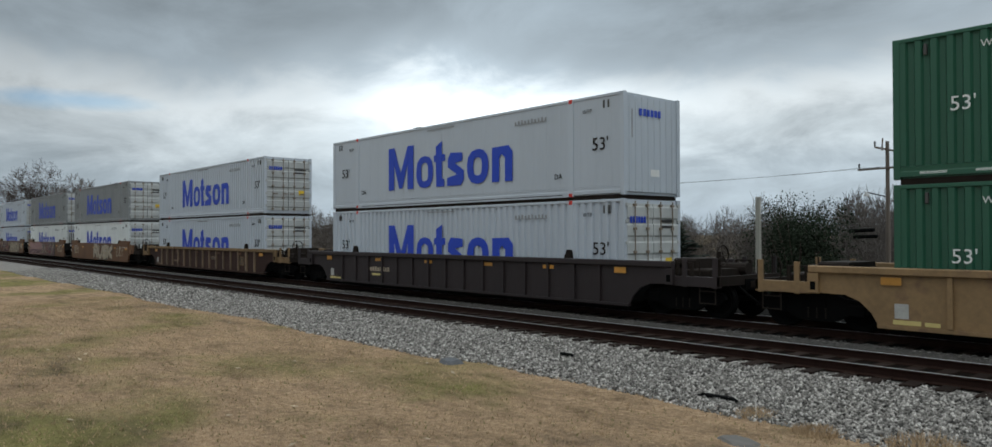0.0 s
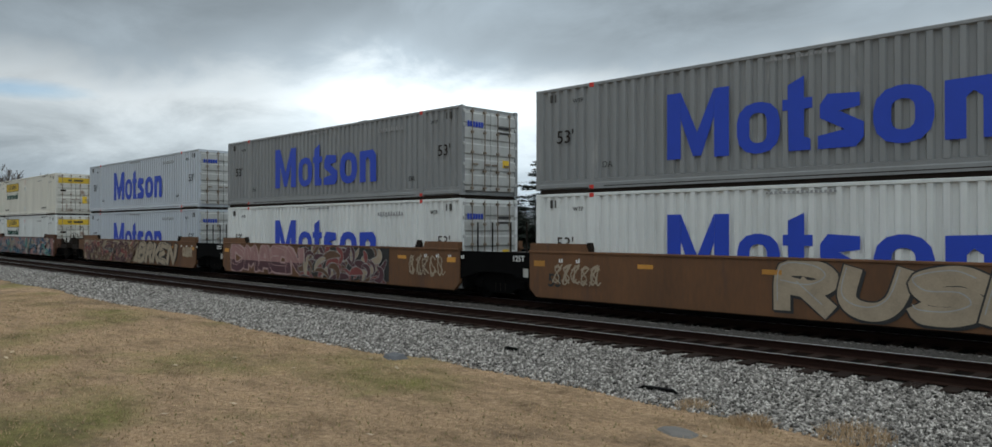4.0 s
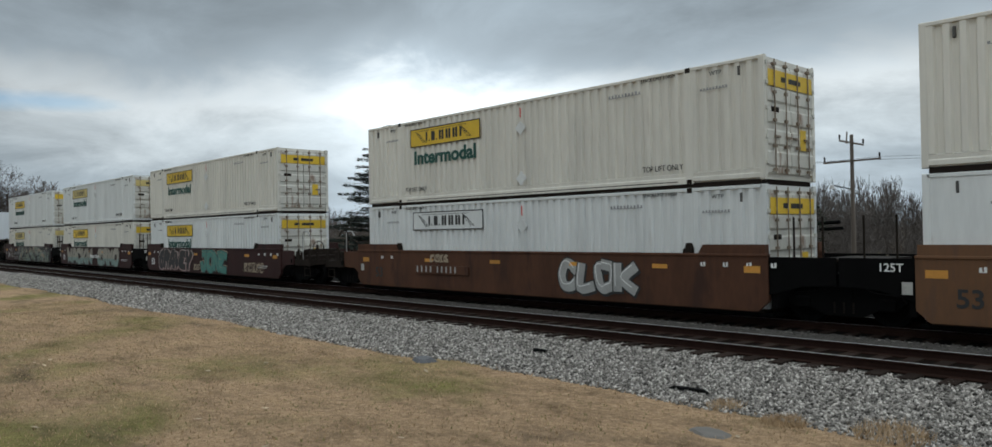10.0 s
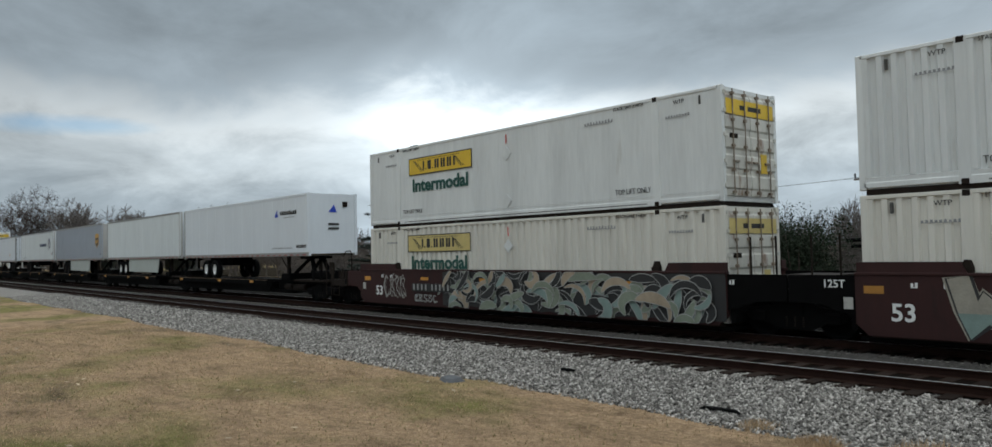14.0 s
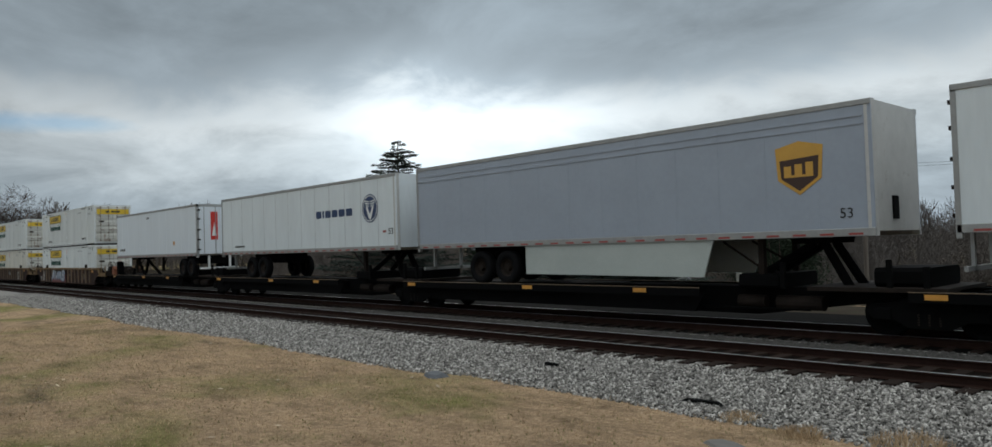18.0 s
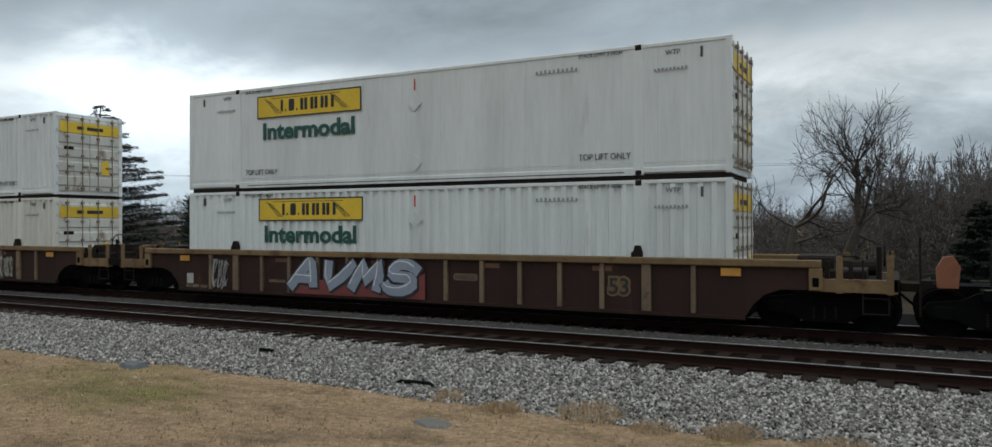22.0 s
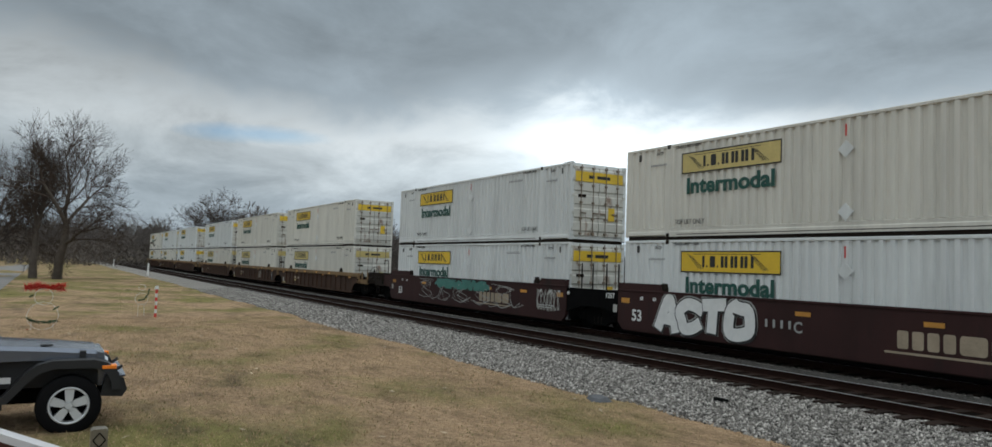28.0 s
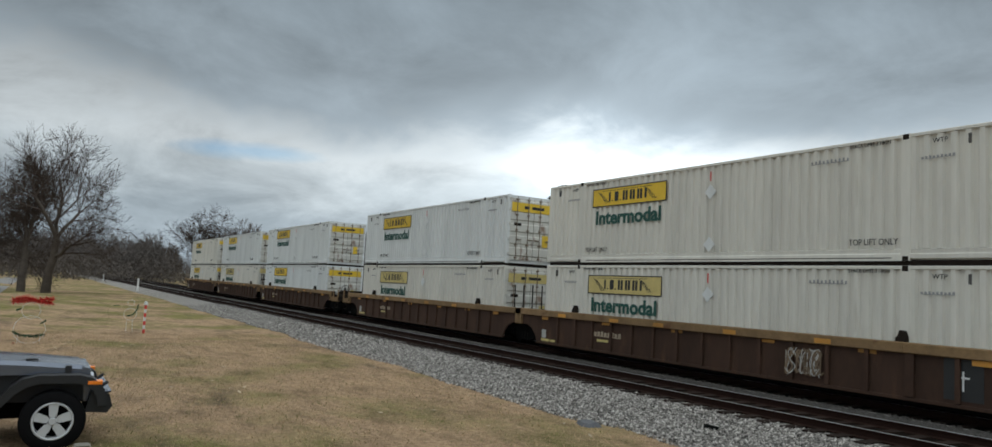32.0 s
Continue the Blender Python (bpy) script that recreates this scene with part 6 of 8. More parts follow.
brush_belt("undergrowth", -30, 64, 78, 112, 6.6, 150000, 71, BRUSH, "brown tangle of undergrowth below the bare woods", 0.024)
brush_belt("undergrowth", 35.5, 49.0, 63, 76, 6.0, 45000, 73, LEAF, "dark evergreen thicket round the conifers", 0.07)
brush_belt("undergrowth", 60, 110, 150, 300, 6.0, 45000, 72, BRUSH, "grey-brown undergrowth in the distance", 0.08)


# ---------------------------------------------------------------- things beside the line
POLEWOOD = mat("weathered_pole_timber", (0.13, 0.105, 0.085), 0.9, var=0.25, scale=3, stretch=(1, 1, 0.1))
WIRE = mat("dull_cable", (0.05, 0.05, 0.05), 0.6, var=0.1)
PALEPOST = mat("bleached_post_timber", (0.30, 0.29, 0.25), 0.9, var=0.2, scale=3, stretch=(1, 1, 0.1))


def line_pole(x, y, top, turn):
    root = thing("utility_pole", "weathered timber utility pole with two crossarms", "pole")
    root.location = (x, y, roll_z(x, y))
    root.rotation_euler = (0, 0, turn)
    h = top - roll_z(x, y)
    part("pole", Geo().tube((0, 0, -0.1), (0, 0, h), 0.16, 0.11, n=10), POLEWOOD, root)
    for z, half, tilt in ((h - 1.75, 1.75, 0.06), (h - 0.55, 0.75, -0.2)):
        arm = part("crossarm", Geo().prism([(-half, z - 0.06 - tilt), (half, z - 0.06 + tilt), (half, z + 0.06 + tilt), (-half, z + 0.06 - tilt)], -0.2, -0.1, "y"), POLEWOOD, root)
        for k in (-0.95, 0.95):
            zz = z + tilt * k
            part("insulator", Geo().lathe([(0.0, 0.35), (0.05, 0.35), (0.07, 0.22), (0.04, 0.16), (0.07, 0.1), (0.03, 0.05), (0.03, 0.0)], (k * half, -0.15, zz + 0.05), axis="z", n=8), STEEL, arm)
    part("pole_top_pin", Geo().tube((-0.3, -0.15, h - 0.6), (-0.25, -0.15, h + 0.2), 0.05, n=6), POLEWOOD, root)
    part("lamp_bracket", Geo().tube((-0.1, 0, h - 3.6), (-1.2, 0, h - 3.3), 0.035, n=6), STEEL, root)
    part("lamp_head", Geo().lathe([(0.0, 0.3), (0.1, 0.25), (0.24, 0.0), (0.0, 0.0)], (-1.25, 0, h - 3.55), axis="z", n=10), GALV, root)
    return root


def cable(a, b, sag, label="overhead cable"):
    root = tagged(new("overhead_cable"), label, "cable", "overhead cables")
    pts = [Vector(a).lerp(Vector(b), k / 14) - Vector((0, 0, sag * 4 * (k / 14) * (1 - k / 14))) for k in range(15)]
    part("strand", Geo().pipe(pts, 0.009, 4), WIRE, root)
    return root


px, py = at_bearing(21.8, 56)
line_pole(px, py, 2.13 + 0.108 * 56, radians(14))
qx, qy = at_bearing(-40, 70)
rx, ry = at_bearing(58, 80)
for z, dx in ((0.0, -1.6), (0.05, 1.6)):
    cable((px + dx, py, 6.55 + z), (qx, qy, 6.9), 0.9, "thin cable slung from the line pole's crossarm")
    cable((px + dx, py, 6.55 + z), (rx, ry, 7.4), 0.9, "thin cable slung from the line pole's crossarm")
cable((px, py, 2.6), (qx, qy, 3.6), 0.5, "low slung communication cable")
cable((px, py, 2.6), (rx, ry, 2.3), 0.4, "low slung communication cable")
root = thing("splice_case", "two black cable cases hung on the low cable", "cable box")
x, y = at_bearing(23.4, 55)
part("case", Geo().tube((x - 0.8, y, 2.35), (x + 0.8, y, 2.40), 0.13, n=10), BLACK, root)
part("case", Geo().tube((x - 0.5, y, 1.95), (x + 1.0, y, 2.0), 0.12, n=10), BLACK, root)
x, y = at_bearing(30.0, 42)
root = thing("timber_post", "bleached bare timber post beside the bush", "post")
part("post", Geo().tube((x, y, roll_z(x, y) - 0.1), (x, y, 2.13 + 0.046 * 42), 0.16, 0.14, n=8), PALEPOST, root)

# a small white shed below the line
x, y = at_bearing(34.1, 75)
root = thing("garden_shed", "small white gabled shed in the hollow beyond", "shed")
root.location = (x, y, roll_z(x, y))
root.rotation_euler = (0, 0, radians(34))
root.scale = (0.8, 0.8, 0.8)
SHEDWALL = mat("white_board_wall", (0.62, 0.62, 0.60), 0.7, var=0.1, scale=2)
part("wall", Geo().prism([(-1.1, 0), (1.1, 0), (1.1, 1.7), (0, 2.35), (-1.1, 1.7)], -1.5, 1.5, "y"), SHEDWALL, root)
ROOF = mat("grey_shingles", (0.14, 0.14, 0.15), 0.85, var=0.2, scale=4)
for s in (-1, 1):
    part("roof", Geo().prism([(0, 2.37), (s * 1.35, 1.57), (s * 1.35, 1.65), (0, 2.46)], -1.7, 1.7, "y"), ROOF, root)
part("door", Geo().box(-0.4, 0.4, -1.53, -1.5, 0, 1.5), ROOF, root)

# distant line-side marks
for az, r, h, label in ((86.3, 170, 1.4, "short white marker post beside the line"), (84.2, 100, 1.5, "short white marker post beside the line")):
    x, y = at_bearing(az, r)
    root = thing("marker_post", label, "post", "marker posts")
    part("post", Geo().box(x - 0.09, x + 0.09, y - 0.09, y + 0.09, GROUND - 0.1, GROUND + h, 0.02), WHITEINK, root)
x, y = at_bearing(84.4, 420)
root = thing("radio_mast", "slim grey radio mast far down the line", "mast")
# the mast takes the same haze-paled tone as the far twigs
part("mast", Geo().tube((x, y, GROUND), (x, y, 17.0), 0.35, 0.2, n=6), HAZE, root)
x, y = at_bearing(77.0, 165)
root = thing("parked_van", "white van parked far down the line", "van")
root.location = (x, y, roll_z(x, y))
part("body", Geo().prism([(-2.4, 0.4), (2.4, 0.4), (2.4, 1.0), (1.7, 1.15), (1.1, 1.9), (-2.4, 1.9)], -0.95, 0.95, "y"), WHITE, root)
part("window", Geo().prism([(-2.0, 1.2), (1.35, 1.2), (0.95, 1.75), (-2.0, 1.75)], -0.96, 0.96, "y"), BLACK, root)
for dx in (-1.5, 1.5):
    part("wheel", Geo().lathe([(0.0, -0.97), (0.33, -0.97), (0.33, -0.75), (0.0, -0.75)], (dx, 0, 0.33), n=14), TYRE, root)


# ---------------------------------------------------------------- the lawn by the house
def grass_blades(n, x0, x1, y0, y1, hmin, hmax, seed, material, label):
    rng = np.random.default_rng(seed)
    x, y = rng.uniform(x0, x1, n), rng.uniform(y0, y1, n)
    ok = np.array([b < edge_y(a) + 0.1 + 0.5 * c * c for a, b, c in zip(x, y, rng.uniform(-1, 1, n))])
    x, y = x[ok], y[ok]
    n = len(x)
    z = np.array([roll_z(a, b) for a, b in zip(x, y)])
    a, h, w = rng.uniform(0, 6.283, n), rng.uniform(hmin, hmax, n), rng.uniform(0.006, 0.013, n)
    lx, ly = rng.normal(0, 0.5, n) * h, rng.normal(0, 0.5, n) * h
    v = np.stack([np.stack([x - w * np.cos(a), y - w * np.sin(a), z - 0.01], 1), np.stack([x + w * np.cos(a), y + w * np.sin(a), z - 0.01], 1), np.stack([x + lx, y + ly, z + h], 1)], 1).reshape(-1, 3)
    f = np.arange(3 * n).reshape(-1, 3)
    return tagged(new("grass", raw_mesh("grass", v.tolist(), [], material, faces=f)), label, "grass", kind="stuff")


STRAWBLADE = mat("dry_grass_blades", (0.40, 0.28, 0.165), 0.9, var=0.35, scale=0.8, fine=6)
GREENBLADE = mat("green_grass_blades", (0.15, 0.15, 0.045), 0.9, var=0.35, scale=0.8, fine=6)
grass_blades(70000, -34, 4, -1.0, 10.2, 0.015, 0.05, 81, STRAWBLADE, "short dry lawn grass")
grass_blades(9000, -30, 2, -1.0, 9.0, 0.015, 0.05, 82, GREENBLADE, "scattered green lawn grass")


def grass_tuft(x, y, r, h, seed):
    rng = random.Random(seed)
    vs, fs = [], []
    for _ in range(520):
        a, d = rng.uniform(0, 6.283), r * math.sqrt(rng.random())
        px, py = x + d * math.cos(a), y + d * math.sin(a)
        hh = h * rng.uniform(0.4, 1.0) * (1 - 0.5 * (d / r) ** 2)
        b = len(vs)
        w, t = rng.uniform(0.005, 0.012), rng.uniform(0, 6.283)
        vs += [(px - w * math.cos(t), py - w * math.sin(t), GROUND - 0.02), (px + w * math.cos(t), py + w * math.sin(t), GROUND - 0.02), (px + rng.gauss(0, 0.4) * hh, py + rng.gauss(0, 0.4) * hh, GROUND + hh)]
        fs.append((b, b + 1, b + 2))
    return tagged(new("dry_grass_tuft", raw_mesh("dry_grass_tuft", vs, fs, STRAWBLADE)), "clump of long dry grass at the ballast's edge", "grass tuft", "dry grass tufts")


for k, (x, y, r, h) in enumerate(((-3.4, 9.5, 0.45, 0.26), (-4.6, 9.3, 0.3, 0.16), (-1.6, 9.4, 0.35, 0.18), (-0.4, 9.35, 0.4, 0.16), (1.2, 9.4, 0.35, 0.2), (-5.6, 9.6, 0.3, 0.14), (2.6, 9.3, 0.4, 0.2), (-2.5, 9.25, 0.3, 0.12))):
    grass_tuft(x, y, r, h, 90 + k)


def rubble(name, x, y, sx, sy, sz, material, label, category, seed):
    rng = random.Random(seed)
    g = Geo()
    n = 9
    base = [(sx * math.cos(6.283 * k / n) * rng.uniform(0.7, 1.1), sy * math.sin(6.283 * k / n) * rng.uniform(0.7, 1.1)) for k in range(n)]
    i = len(g.v)
    for k, (p, q) in enumerate(base):
        g.v.append((p, q, 0))
    for k, (p, q) in enumerate(base):
        g.v.append((p * 0.75, q * 0.75, sz * rng.uniform(0.7, 1.1)))
    for k in range(n):
        m2 = (k + 1) % n
        g.f.append((i + k, i + m2, i + n + m2, i + n + k))
    g.f.append(tuple(i + n + k for k in range(n)))
    ob = new(name, g.mesh(name, material))
    ob.location = (x, y, bed_z(x, y) + 0.01 if y > edge_y(x) else roll_z(x, y))
    return tagged(ob, label, category)


SLATE = mat("dark_grey_slab", (0.085, 0.088, 0.095), 0.8, var=0.25, scale=4)
rubble("flat_stone", -11.8, 9.15, 0.33, 0.24, 0.08, SLATE, "flat dark grey stone at the ballast's edge", "stone", 1)
rubble("scrap_plate", -10.5, 11.0, 0.22, 0.12, 0.07, BLACK, "small black steel scrap lying on the ballast", "scrap", 2)
rubble("scrap_plate", -6.4, 10.0, 0.40, 0.10, 0.05, BLACK, "narrow black plate lying on the ballast", "scrap", 3)
rubble("flat_stone", -5.0, 8.2, 0.35, 0.25, 0.04, mat("pale_slab", (0.12, 0.11, 0.10), 0.85, var=0.2, scale=5), "flat pale stone sunk in the grass", "stone", 4)
DEADLEAF = mat("pale_dead_leaf", (0.42, 0.33, 0.22), 0.8, var=0.25, scale=8, rnd=0.3)
leaf = Geo().face((-0.06, 0, 0), (0, -0.03, 0.012), (0.07, 0, 0.02), (0, 0.035, 0.01)).mesh("fallen_leaf", DEADLEAF)
rng = random.Random(12)
for _ in range(70):
    x, y = rng.uniform(-28, -2), rng.uniform(0.5, 9.0)
    ob = tagged(new("fallen_leaf", leaf), "pale dead leaf on the lawn", "leaf", "fallen leaves")
    ob.location, ob.rotation_euler = (x, y, roll_z(x, y) + 0.02), (rng.uniform(-0.3, 0.3), rng.uniform(-0.3, 0.3), rng.uniform(0, 6.28))


# ---------------------------------------------------------------- the parked off-road car
def off_road_car(x, y):
    root = thing("off_road_car", "steel-grey off-road car with black flares parked on grass", "car")
    root.location = (x, y, GROUND - 0.02)
    root.rotation_euler = (0, 0, math.pi / 2)
    SILVER2 = mat("steel_grey_car_paint", (0.15, 0.17, 0.21), 0.2, metal=0.6, var=0.05, scale=3)
    PLASTIC = mat("black_textured_plastic", (0.010, 0.010, 0.011), 0.6, var=0.15, scale=8)
    GLASS = mat("dark_window_glass", (0.02, 0.025, 0.028), 0.05, var=0.05)
    ALLOY = mat("silver_alloy", (0.55, 0.56, 0.57), 0.4, metal=0.25, var=0.06, scale=6)
    AMBER = mat("amber_lens", (0.85, 0.22, 0.02), 0.2, var=0.05)
    LENS = mat("clear_lamp_lens", (0.55, 0.57, 0.6), 0.08, var=0.05)

    def shell(prof, half0, half1=None, top=None):
        """A side outline (x, z) given width; the upper points lean in."""
        g = Geo()
        i, n = len(g.v), len(prof)
        for s in (-1, 1):
            for p, q in prof:
                hw = half0 if q < (top or 9) else half1
                g.v.append((p, s * hw, q))
        for k in range(n):
            m2 = (k + 1) % n
            g.f.append((i + k, i + m2, i + n + m2, i + n + k))
        g.f.append(tuple(i + k for k in range(n)))
        g.f.append(tuple(i + n + n - 1 - k for k in range(n)))
        return g
    part("tub", shell([(-1.62, 0.55), (-3.05, 0.52), (-3.2, 0.85), (-4.1, 0.85), (-4.2, 0.55), (-4.5, 0.6), (-4.5, 1.2), (-1.62, 1.2)], 0.80), SILVER2, root)
    part("engine_bay", shell([(-0.32, 0.62), (-1.65, 0.62), (-1.65, 1.02), (-0.32, 0.98)], 0.60), PLASTIC, root)
    hood = Geo()
    secs = ((-0.30, 0.60, 1.00, 1.06), (-0.42, 0.63, 1.0, 1.12), (-1.0, 0.68, 1.0, 1.17), (-1.68, 0.74, 1.0, 1.21))
    for p, hw, z0, z1 in secs:
        hood.v += [(p, -hw, z0), (p, -hw, z1 - 0.05), (p, -hw * 0.86, z1), (p, 0, z1 + 0.02), (p, hw * 0.86, z1), (p, hw, z1 - 0.05), (p, hw, z0)]
    for k in range(3):
        for m2 in range(6):
            a = k * 7 + m2
            hood.f.append((a, a + 1, a + 8, a + 7))
    hood.f += [(6, 5, 4, 3, 2, 1, 0), tuple(range(21, 28))]
    hb = part("hood", hood, SILVER2, root, "steel-grey clamshell hood")
    for s in (-1, 1):
        part("hood_latch", Geo().box(-0.62, -0.54, s * 0.64 - 0.02, s * 0.64 + 0.06, 1.0, 1.12, 0.01), PLASTIC, hb)
    part("washer_nozzle", Geo().box(-1.1, -0.95, -0.52, -0.42, 1.185, 1.2), PLASTIC, hb)
    part("cowl", Geo().box(-1.85, -1.66, -0.74, 0.74, 1.15, 1.215, 0.01), PLASTIC, root)
    gr = part("grille", shell([(-0.27, 0.62), (-0.36, 0.62), (-0.40, 1.1), (-0.31, 1.08)], 0.62), SILVER2, root)
    for k in range(7):
        yy = -0.26 + k * 0.087
        part("grille_slot", Geo().box(-0.325, -0.255, yy - 0.026, yy + 0.026, 0.72, 1.0, 0.01), PLASTIC, gr)
    for s in (-1, 1):
        part("headlight", Geo().lathe([(0.0, 0.0), (0.10, 0.0), (0.12, -0.04), (0.0, -0.05)], (-0.25, s * 0.45, 0.9), axis="x", n=18), LENS, gr)
    part("front_bumper", Geo().prism([(0.0, 0.58), (-0.05, 0.74), (-0.28, 0.78), (-0.34, 0.5), (-0.06, 0.48)], -0.80, 0.80, "y"), PLASTIC, root, "black steel front bumper")
    part("bumper_cap", Geo().box(-0.26, -0.03, -0.78, 0.78, 0.76, 0.79, 0.01), SILVER2, root)
    for s in (-1, 1):
        part("tow_hook", Geo().tube((-0.16, s * 0.45, 0.79), (-0.05, s * 0.45, 0.87), 0.025, n=6), PLASTIC, root)
        for ax, name in ((-0.72, "front_flare"), (-3.65, "rear_flare")):
            pr = []
            outer = [(0.64, 0.60), (0.62, 0.76), (0.56, 0.89), (0.44, 0.98), (0.28, 1.02), (-0.22, 1.02), (-0.40, 0.97), (-0.54, 0.86), (-0.68, 0.68), (-0.86, 0.48)]
            inner = [(-0.74, 0.46), (-0.58, 0.64), (-0.47, 0.77), (-0.35, 0.86), (-0.20, 0.91), (0.24, 0.91), (0.36, 0.88), (0.45, 0.81), (0.50, 0.72), (0.52, 0.60)]
            pr = [(ax + p, q) for p, q in outer + inner]
            part(name, Geo().prism(pr, *sorted((s * 0.60, s * 0.93)), "y"), PLASTIC, root, "black flat-topped fender flare")
        part("turn_signal", Geo().box(-0.34, -0.16, *sorted((s * 0.78, s * 0.935)), 0.885, 0.945, 0.01), AMBER, root)
        for a, b in ((-1.70, -2.68), (-2.70, -3.55)):
            d = part("door", Geo().box(b + 0.01, a - 0.01, *sorted((s * 0.80, s * 0.825)), 0.56, 1.19, 0.01), SILVER2, root)
            part("door_window", Geo().prism([(b + 0.05, 1.2), (a - 0.05 - 0.05, 1.2), (a - (0.38 if a > -2 else 0.08), 1.74), (b + 0.05, 1.74)], *sorted((s * 0.73, s * 0.76)), "y"), GLASS, d)
            part("door_handle", Geo().box(b + 0.08, b + 0.24, *sorted((s * 0.825, s * 0.85)), 1.05, 1.09, 0.008), PLASTIC, d)
        part("side_step", Geo().tube((-1.5, s * 0.84, 0.42), (-3.0, s * 0.84, 0.42), 0.05, n=8), PLASTIC, root)
        part("side_badge", Geo().box(-1.55, -1.42, *sorted((s * 0.80, s * 0.806)), 0.72, 0.8), ALLOY, root)
        m3 = part("mirror", Geo().box(-1.98, -1.84, *sorted((s * 0.88, s * 1.05)), 1.2, 1.4, 0.02), PLASTIC, root)
        part("mirror_arm", Geo().tube((-1.88, s * 0.78, 1.22), (-1.9, s * 0.92, 1.28), 0.025, n=6), PLASTIC, m3)
        for ax in (-0.72, -3.65):
            w = part("tyre", Geo().lathe([(0.25, s * 0.66), (0.37, s * 0.65), (0.40, s * 0.68), (0.405, s * 0.86), (0.375, s * 0.90), (0.26, s * 0.90)], (ax, 0, 0.40), n=40), TYRE, root, "black all-terrain tyre", True)
            rim = part("rim", Geo().lathe([(0.262, s * 0.70), (0.255, s * 0.895), (0.235, s * 0.905), (0.225, s * 0.885), (0.22, s * 0.76)], (ax, 0, 0.40), n=40), ALLOY, w, "silver alloy rim", True)
            part("brake_disc", Geo().lathe([(0.0, s * 0.76), (0.22, s * 0.76)], (ax, 0, 0.40), n=24), BLACK, w)
            for k in range(5):
                a = radians(90 + 72 * k)
                ca, sa = math.cos(a), math.sin(a)
                g = Geo()
                for r0, w0 in ((0.04, 0.045), (0.225, 0.060)):
                    for sy in (s * 0.89, s * 0.84):
                        for e in (-1, 1):
                            g.v.append((ax + r0 * ca - e * w0 * sa, sy, 0.40 + r0 * sa + e * w0 * ca))
                g.f += [(0, 1, 5, 4), (2, 3, 7, 6), (0, 2, 6, 4), (1, 3, 7, 5), (4, 5, 7, 6), (0, 1, 3, 2)]
                part("spoke", g, ALLOY, w)
            part("hub_cap", Geo().lathe([(0.0, s * 0.905), (0.045, s * 0.905), (0.055, s * 0.88), (0.07, s * 0.88), (0.07, s * 0.83)], (ax, 0, 0.40), n=18), ALLOY, w)
            nuts = Geo()
            for k in range(5):
                a = radians(126 + 72 * k)
                nuts.tube((ax + 0.085 * math.cos(a), s * 0.84, 0.40 + 0.085 * math.sin(a)), (ax + 0.085 * math.cos(a), s * 0.89, 0.40 + 0.085 * math.sin(a)), 0.012, n=6)
            part("lug_nuts", nuts, STEEL, w)
    part("windscreen_frame", Geo().prism([(-1.76, 1.2), (-1.83, 1.2), (-2.18, 1.8), (-2.10, 1.8)], -0.76, 0.76, "y"), SILVER2, root)
    part("windscreen", Geo().prism([(-1.775, 1.25), (-1.79, 1.25), (-2.08, 1.75), (-2.065, 1.75)], -0.68, 0.68, "y"), GLASS, root)
    part("roof", Geo().box(-4.5, -2.08, -0.75, 0.75, 1.77, 1.86, 0.04), PLASTIC, root)
    part("rear_quarter", shell([(-3.6, 1.2), (-4.5, 1.2), (-4.46, 1.78), (-3.6, 1.78)], 0.76), PLASTIC, root)
    part("wiper", Geo().tube((-1.76, -0.4, 1.22), (-1.82, 0.25, 1.33), 0.012, n=5), PLASTIC, root)
    part("spare_tyre", Geo().lathe([(0.15, -4.52), (0.38, -4.54), (0.40, -4.6), (0.38, -4.74), (0.1, -4.76)], (0, 0.05, 0.98), axis="x", n=28), TYRE, root)
    part("rear_bumper", Geo().box(-4.68, -4.45, -0.8, 0.8, 0.5, 0.74, 0.03), PLASTIC, root)
    part("underbody", Geo().box(-4.3, -0.4, -0.45, 0.45, 0.38, 0.60, 0.03), BLACK, root)
    return root


off_road_car(-13.03, 1.0)

# ---------------------------------------------------------------- yard decorations: lit-up wire shapes, switched off by day
GOLDWIRE = mat("gold_wire", (0.42, 0.33, 0.18), 0.4, metal=0.5, var=0.1)
WHITEWIRE = mat("white_wire", (0.6, 0.6, 0.58), 0.5, var=0.1)
REDTINSEL = mat("red_tinsel", (0.55, 0.03, 0.025), 0.6, var=0.3, scale=20)
GREENTINSEL = mat("green_tinsel", (0.015, 0.075, 0.03), 0.6, var=0.3, scale=20)


def garland(pts, r, seed):
    rng = random.Random(seed)
    vs, fs = [], []
    for a, b in zip(pts, pts[1:]):
        a, b = Vector(a), Vector(b)
        for _ in range(int((b - a).length * 420)):
            c = a.lerp(b, rng.random())
            d = Vector((rng.gauss(0, 1), rng.gauss(0, 1), rng.gauss(0, 1))).normalized() * r * rng.uniform(0.5, 1.1)
            w = d.orthogonal().normalized() * 0.012
            k = len(vs)
            vs += [tuple(c - w), tuple(c + w), tuple(c + d)]
            fs.append((k, k + 1, k + 2))
    return vs, fs


def wire_figure(x, y, loops, trims, label, wire):
    root = thing("wire_decoration", label, "decoration", "yard decorations")
    root.location = (x, y, GROUND)
    for pts in loops:
        part("wire", Geo().pipe([(0, a, b) for a, b in pts], 0.006, 5), wire, root)
    for k, (m2, r, pts) in enumerate(trims):
        vs, fs = garland([(0, p, q) for p, q in pts], r, k + int(abs(x)))
        part("tinsel", raw_mesh("tinsel", vs, fs, m2), m2, root)
    return root


